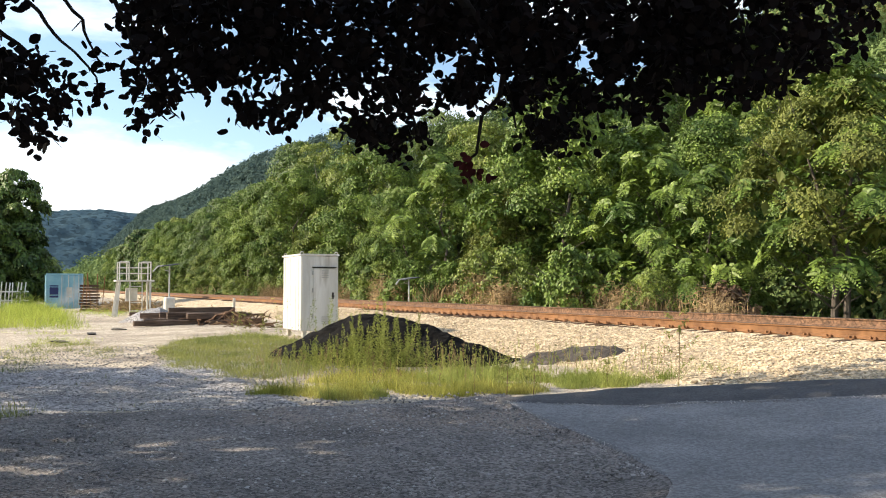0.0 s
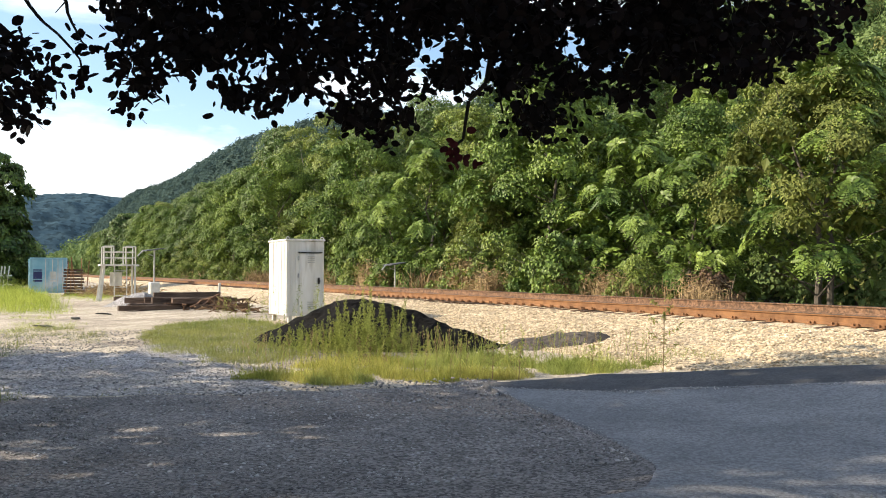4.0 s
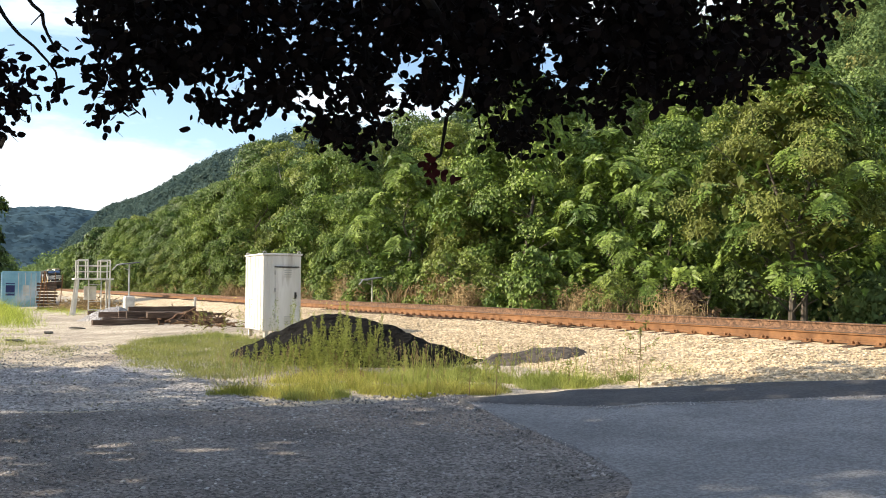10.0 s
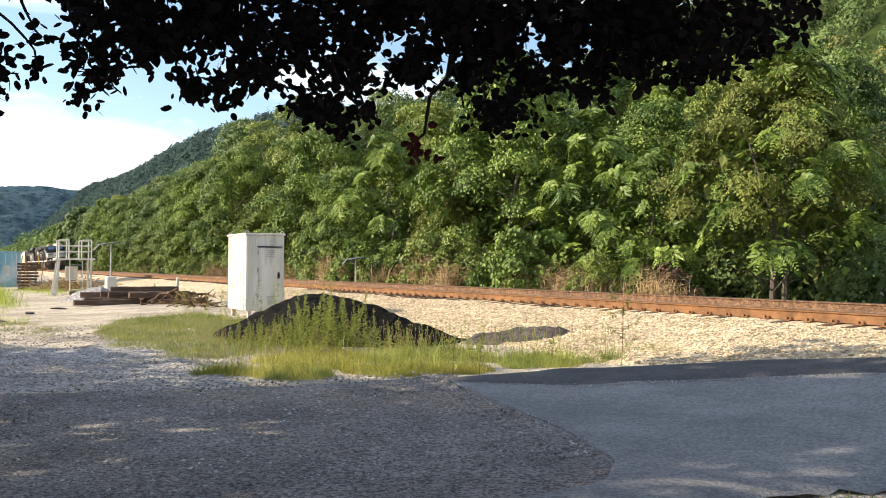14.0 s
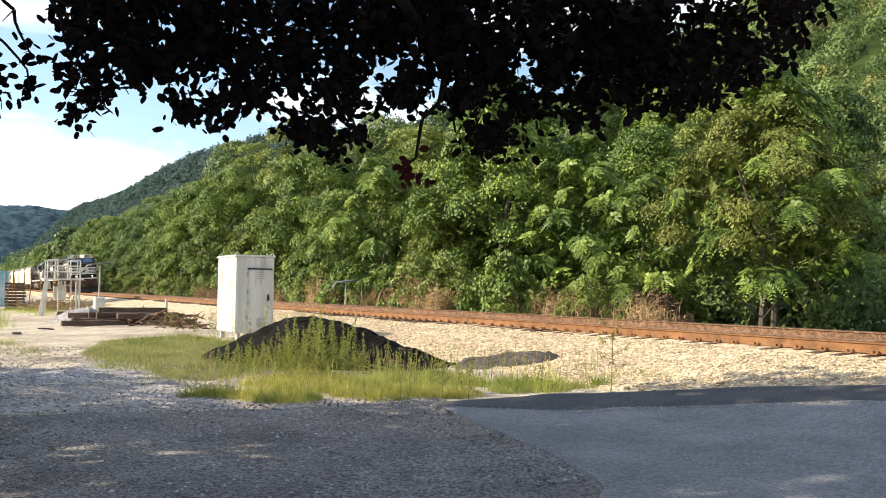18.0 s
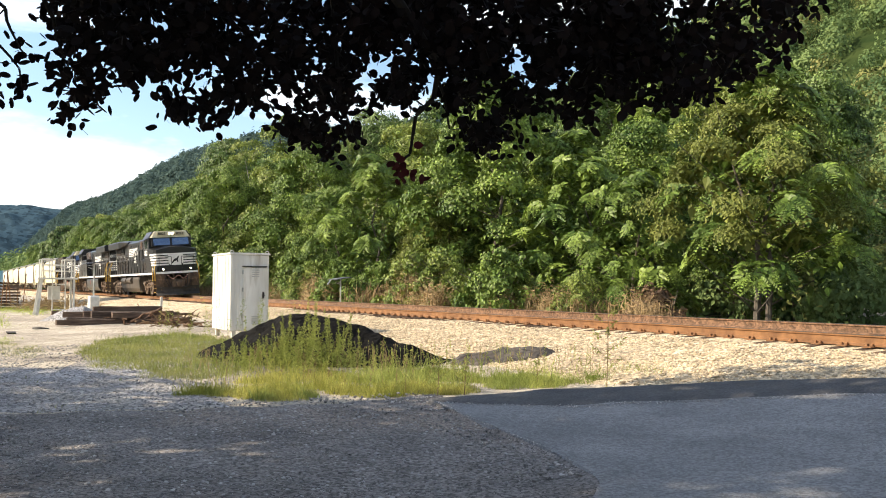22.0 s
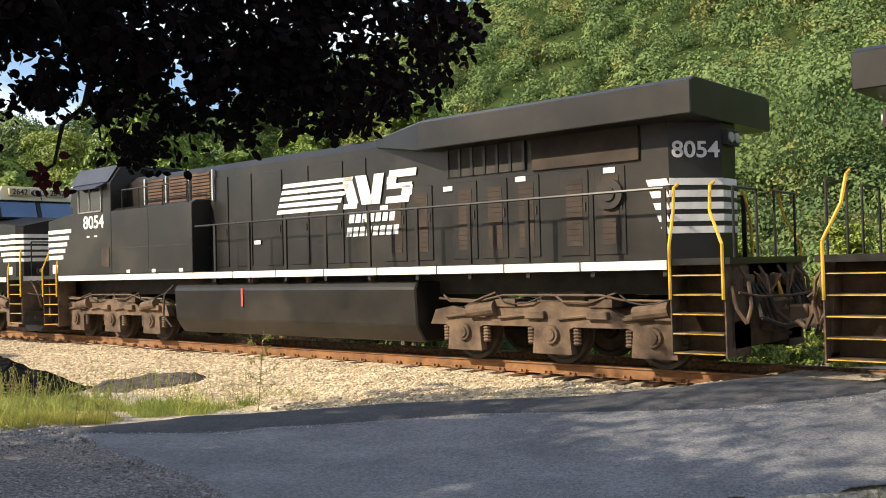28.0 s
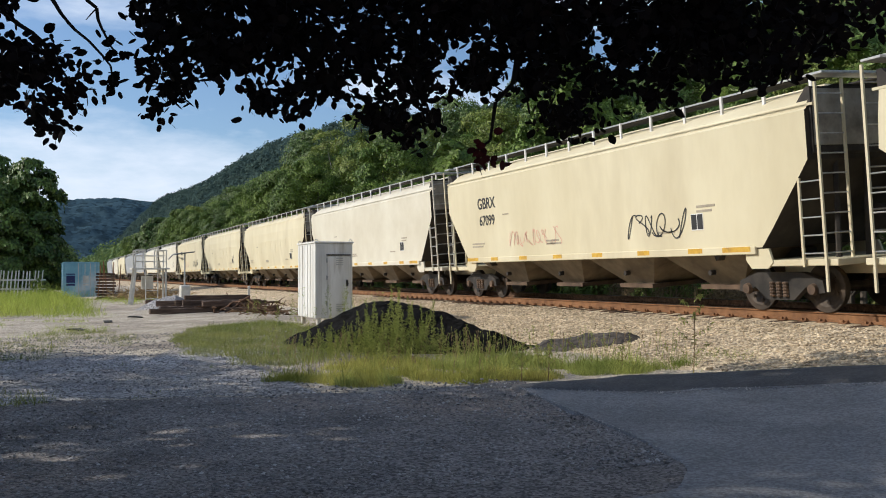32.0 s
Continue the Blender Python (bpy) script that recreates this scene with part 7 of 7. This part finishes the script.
# ---------- timber, scrap, platform ----------
def build_timber():
    rnd = random.Random(31)
    base = Vector((-38.0, 4.3, 0))
    def beam(x, y, z, length, turn, w=0.24):
        t = thing("timber", "old dark railway timber in a stack", "timber", pose(x, y, z, 0, 0, turn), "stacked old timbers")
        bm = bmesh.new()
        n, rings = 8, []
        for k in range(n + 1):
            q = w * 0.5
            rings.append([bm.verts.new((a * q + rnd.uniform(-.012, .012), length * k / n, b + rnd.uniform(-.012, .012))) for a, b in ((-1, 0), (1, 0), (1, w * 0.88), (0.85, w), (-0.85, w), (-1, w * 0.88))])
        for ra, rb in zip(rings[:-1], rings[1:]):
            for k in range(6):
                bm.faces.new((ra[k], ra[(k + 1) % 6], rb[(k + 1) % 6], rb[k]))
        bm.faces.new(rings[0])
        bm.faces.new(rings[-1][::-1])
        ob = part("beam", bm, TIMBER, t)
    z = rest(-38.4, 6)
    beam(-37.6, 4.0, z - 0.03, 4.0, 4)
    beam(-38.2, 4.4, z - 0.03, 3.6, -2)
    beam(-38.8, 4.2, z - 0.03, 3.9, 1)
    beam(-37.8, 4.9, z + 0.21, 3.1, 3)
    beam(-38.5, 4.7, z + 0.21, 3.3, -3)
    beam(-38.1, 5.0, z + 0.44, 2.6, 2, 0.2)
    beam(-37.9, 7.2, z + 0.0, 1.5, -8, 0.2)
    for x, y, dz, ln, turn, w in ((-37.2, 3.6, -0.04, 2.4, 9, 0.2), (-38.9, 4.0, 0.20, 2.2, -7, 0.22), (-37.4, 5.6, 0.22, 2.6, 8, 0.2), (-38.3, 6.3, 0.21, 1.6, -6, 0.2), (-36.9, 6.4, -0.02, 2.0, -18, 0.2)):
        beam(x, y, z + dz, ln, turn, w)
    beam(-49.7, 4.6, rest(-49.7, 5) - 0.02, 1.6, 5, 0.22)
    for k in range(22):
        x, y = -37.0 + rnd.gauss(0, 0.7), 7.1 + rnd.gauss(0, 0.7)
        t = thing("scrap_bar", "bent rusty scrap bar on the heap", "scrap", pose(x, y, rest(x, y) + rnd.uniform(0.03, 0.2), 0, 0, rnd.uniform(0, 360)), "rusty scrap by the timbers")
        bm = bmesh.new()
        pts = [Vector((0, 0, 0))]
        for _ in range(5):
            pts.append(pts[-1] + Vector((rnd.uniform(0.1, 0.3), rnd.gauss(0, .12), rnd.gauss(0.03, .08))))
            pts[-1].z = max(-0.02, pts[-1].z)
        pipe(bm, pts, rnd.uniform(0.02, 0.05), 6)
        part("bar", bm, RUST_D, t)
    verts, faces = [], []
    for _ in range(150):
        x, y = -34.0 + rnd.gauss(0, 1.6), 7.3 + rnd.gauss(0, 0.45)
        leaf_cards(verts, faces, rnd, Vector((x, y, rest(x, y) + abs(rnd.gauss(0, 0.12)))), Vector((rnd.gauss(0, 1), rnd.gauss(0, 1), rnd.gauss(0.1, 0.4))), rnd.uniform(0.3, 0.8), 0.035, 0.05)
    tagged(new("dead_brush", mesh_from("dead_brush", verts, faces, DEAD)), "heap of dead brown branches", "brush", kind="stuff")
    x, y = -45.5, 8.3
    mound("gravel_mound", (-43.6, 3.5), (-43.4, 6.4), 1.3, ((0, 0.02), (0.3, 0.48), (0.62, 0.66), (1, 0.03)), CRUSHED, "small heap of pale stones behind the timbers", "pile", 12, 0.06)
    t = thing("marker_post", "short white marker post leaning by the scrap", "post", pose(-40.4, 8.0, rest(-40.4, 8), 0, 6))
    bm = bmesh.new()
    box(bm, -0.05, -0.05, -0.1, 0.05, 0.05, 0.95)
    part("post", bm, OLDWHITE, t, bevel=0.01)
    for k, (px, py) in enumerate(((-33.5, 1.9), (-29.5, 0.8), (-36, 3.0))):
        t = thing("scrap_plate", "dark bent plate lying on the gravel", "scrap", pose(px, py, rest(px, py) + 0.02, 0, 4, 40 * k))
        bm = bmesh.new()
        prism(bm, [(-0.28, 0), (0.25, 0.015), (0.28, 0.04), (0.0, 0.06), (-0.28, 0.03)], "y", -0.13, 0.13)
        part("plate", bm, DARK, t)


def build_platform():
    x, y = -50.6, 4.2
    z = rest(x, y + 0.7)
    p = thing("access_platform", "pale steel access platform with ladder and guard rails", "platform", pose(x, y, z))
    D, W, H = 1.3, 1.5, 1.78
    for a, b, off in ((0, 0, 0.16), (0, W, 0), (-D, 0, 0.16), (-D, W, 0)):
        bm = bmesh.new()
        prism(bm, [(b - off - (0.13 if off else 0.03), -0.1), (b - off + 0.05, -0.1), (b + 0.05, H), (b - 0.05, H)], "x", a - 0.05, a + 0.05)
        part("leg", bm, OLDWHITE, p)
    bm = bmesh.new()
    box(bm, -D - 0.1, -0.2, H, 0.1, W + 0.2, H + 0.08)
    part("deck", bm, OLDWHITE, p, bevel=0.01)
    for a in (-D, 0):
        for b0, b1 in ((-0.02, 0.45), (W - 0.45, W + 0.02)):
            bm = bmesh.new()
            pipe(bm, [(a, b0, H + 0.06), (a, b0, H + 1.0), (a, b1, H + 1.0), (a, b1, H + 0.06)], 0.035)
            part("guard_rail", bm, OLDWHITE, p)
        for zz in (0.42, 0.72):
            bm = bmesh.new()
            tube(bm, (a, -0.02, H + zz), (a, W + 0.02, H + zz), 0.022, seg=6)
            part("guard_rail", bm, OLDWHITE, p)
    for b in (0.5, 1.1):
        bm = bmesh.new()
        tube(bm, (0.05, b, -0.1), (-0.02, b, H), 0.03, seg=6)
        part("ladder_rail", bm, OLDWHITE, p)
    for k in range(4):
        bm = bmesh.new()
        box(bm, -0.08, 0.5, 0.25 + 0.42 * k, 0.08, 1.1, 0.28 + 0.42 * k)
        part("ladder_step", bm, OLDWHITE, p)
    bm = bmesh.new()
    box(bm, -0.9, 0.35, 0.75, -0.75, 0.95, 1.45)
    part("sign_plate", bm, OLDWHITE, p, "pale box under the deck")


def solar_post(x, y, h, label, base=True):
    z = rest(x, y)
    s = thing("solar_post", label, "solar post", pose(x, y, z, 0, 0, 8), "posts with solar panels")
    bm = bmesh.new()
    tube(bm, (0, 0, -0.1), (0, 0, h), 0.045, 0.04, 10)
    part("post", bm, GALV, s)
    bm = bmesh.new()
    prism(bm, [(-0.55, h - 0.02), (-0.54, h - 0.07), (0.36, h + 0.06), (0.35, h + 0.11)], "x", -0.35, 0.55)
    pan = part("solar_panel", bm, PANEL, s, "tilted dark solar panel")
    bm = bmesh.new()
    pipe(bm, [(0, 0, h - 0.3), (0, -0.3, h - 0.2)], 0.02)
    pipe(bm, [(0.1, -0.3, h), (0.1, -0.62, h - 0.04), (0.1, -0.85, h - 0.30)], 0.035)
    part("bracket", bm, GALV, s)
    if base:
        bm = bmesh.new()
        prism(bm, [(-0.24, -0.05), (0.24, -0.05), (0.24, 0.90), (0.10, 0.96), (-0.20, 0.92)], "y", -0.24, 0.24)
        part("base_box", bm, OLDWHITE, s, "white concrete base", 0.04)


def build_far_yard():
    # container
    x, y = -74.5, 1.1
    z = rest(x, y + 1)
    c = thing("shipping_container", "faded blue shipping container with a navy panel and closed doors", "container", pose(x, y, z))
    bm = bmesh.new()
    box(bm, -6.0, 0, 0.05, 0, 2.44, 2.55)
    body = part("body", bm, BLUE, c)
    for a, b in ((0, 0), (0, 2.44), (-6, 0), (-6, 2.44)):
        bm = bmesh.new()
        box(bm, a - 0.09, b - 0.06, 0.0, a + 0.03, b + 0.06, 2.6)
        part("corner_post", bm, BLUE, c)
    for zz in (0.0, 2.5):
        bm = bmesh.new()
        box(bm, -0.06, -0.04, zz, 0.035, 2.48, zz + 0.12)
        part("end_beam", bm, BLUE, c)
    for k in range(2):
        bm = bmesh.new()
        box(bm, 0.0, 0.08 + 1.16 * k, 0.16, 0.05, 1.20 + 1.16 * k, 2.46)
        door = part("door", bm, BLUE, c, "", 0.015)
        for q in (0.25, 0.62, 0.95) if k else (0.95,):
            bm = bmesh.new()
            tube(bm, (0.075, 0.08 + 1.16 * k + q, 0.1), (0.075, 0.08 + 1.16 * k + q, 2.5), 0.025, seg=6)
            part("locking_bar", bm, OLDWHITE, door, "pale locking bar")
        for zz in (0.55, 1.0, 1.6):
            bm = bmesh.new()
            box(bm, 0.05, 0.1 + 1.16 * k, zz, 0.075, 1.18 + 1.16 * k, zz + 0.06)
            part("door_rib", bm, BLUE, door)
    bm = bmesh.new()
    box(bm, 0.05, 0.2, 0.85, 0.062, 0.80, 1.75)
    part("navy_panel", bm, NAVY, c, "navy blue sign panel")
    bm = bmesh.new()
    box(bm, 0.05, 1.35, 0.85, 0.06, 1.75, 1.6)
    part("white_sticker", bm, OLDWHITE, c)
    for k in range(20):
        bm = bmesh.new()
        box(bm, -5.9 + 0.29 * k, -0.03, 0.15, -5.9 + 0.29 * k + 0.14, 0.0, 2.45)
        part("corrugation", bm, BLUE, body)
    # rack of old pallets
    rnd = random.Random(4)
    x, y = -67.0, 2.9
    z = rest(x, y)
    for k in range(9):
        t = thing("pallet", "weathered brown pallet in a stack", "pallet", pose(x + rnd.gauss(0, .05), y + 0.75 + rnd.gauss(0, .05), z + 0.2 * k, 0, 0, rnd.gauss(0, 3)), "stacked pallets")
        for q in range(5):
            bm = bmesh.new()
            box(bm, -0.6, -0.6 + 0.26 * q, 0.12, 0.6, -0.6 + 0.26 * q + 0.14, 0.145)
            part("deck_board", bm, TIMBER, t)
        for q in (-0.58, -0.05, 0.48):
            bm = bmesh.new()
            box(bm, q, -0.6, 0.0, q + 0.1, 0.58, 0.12)
            part("bearer", bm, TIMBER, t)
    for k in range(5):
        t = thing("stake", "thin rusty stake leaning by the pallets", "stake", pose(x + 0.8, y + 0.2 + 0.32 * k, z - 0.1, rnd.gauss(0, 5), rnd.gauss(0, 5)), "rusty stakes")
        bm = bmesh.new()
        tube(bm, (0, 0, 0), (0, 0, 2.3 + rnd.uniform(-0.3, 0.4)), 0.03, seg=6)
        part("rod", bm, RUST, t)
    verts, faces = [], []
    for _ in range(900):
        xx, yy = -61 + rnd.gauss(0, 2.2), 5.6 + rnd.gauss(0, 0.9)
        leaf_cards(verts, faces, rnd, Vector((xx, yy, rest(xx, yy) + abs(rnd.gauss(0, 0.28)))), Vector((rnd.gauss(0, 1), rnd.gauss(0, 1), rnd.gauss(0.2, 0.4))), rnd.uniform(0.25, 0.8), 0.05, 0.05)
    tagged(new("scrap_brush", mesh_from("scrap_brush", verts, faces, DRY)), "dark tangle of brush and scrap behind the platform", "brush", kind="stuff")
    # white leaning fence
    f = thing("fence", "white weathered fence with leaning pickets", "fence", pose(-80, -4.6, rest(-80, -3)))
    for k in range(16):
        bm = bmesh.new()
        lean = 0.25 + rnd.gauss(0, 0.06)
        prism(bm, [(0.27 * k, 0), (0.27 * k + 0.09, 0), (0.27 * k + 0.09 + lean * 0.6, 2.0 + rnd.uniform(-.1, .1)), (0.27 * k + lean * 0.6, 2.0)], "x", -0.03, 0.03)
        part("picket", bm, OLDWHITE, f)
    for zz in (0.5, 1.2):
        bm = bmesh.new()
        box(bm, -0.08, -0.1, zz, -0.03, 4.5, zz + 0.12)
        part("fence_rail", bm, OLDWHITE, f)
    # small white box beyond the track
    b = thing("junction_box", "small white junction box beyond the track", "box", pose(-50.5, 18.2, rest(-50.5, 18.2), 0, 0, 10))
    bm = bmesh.new()
    prism(bm, [(-0.35, -0.05), (0.35, -0.05), (0.32, 0.32), (-0.2, 0.36), (-0.35, 0.2)], "y", -0.5, 0.5)
    part("housing", bm, OLDWHITE, b, bevel=0.04)


build_timber()
build_platform()
solar_post(-49.0, 6.45, 2.55, "galvanised post with a solar panel on a white base")
solar_post(-46.2, 18.4, 1.65, "galvanised post with a small solar panel beyond the track", False)
build_far_yard()


# ---------- what moves: the train along the track, its wheels on their axles ----------
def motions():
    times = (0, 8, 16, 24, 32)
    for th, off, turned in TRAIN:
        walk(th, [(t, car_pose(front_at(t) - off, turned)) for t in times])
    start = 21.0
    ticks = [0.0] + [start + k / 30 for k in range(int((32 - start) * 30) + 1)]
    turned_of = {th: turned for th, off, turned in TRAIN}
    near = {th for th, off, turned in TRAIN[:9]}
    base = front_at(start)
    for ob, x, r in SPIN:
        if ob.parent not in near:
            continue
        sign = -1 if turned_of[ob.parent] else 1
        walk(ob, [(t, pose(x, 0, r, 0, sign * math.degrees((front_at(max(t, start)) - base) / r) % 360, 0)) for t in ticks])


motions()
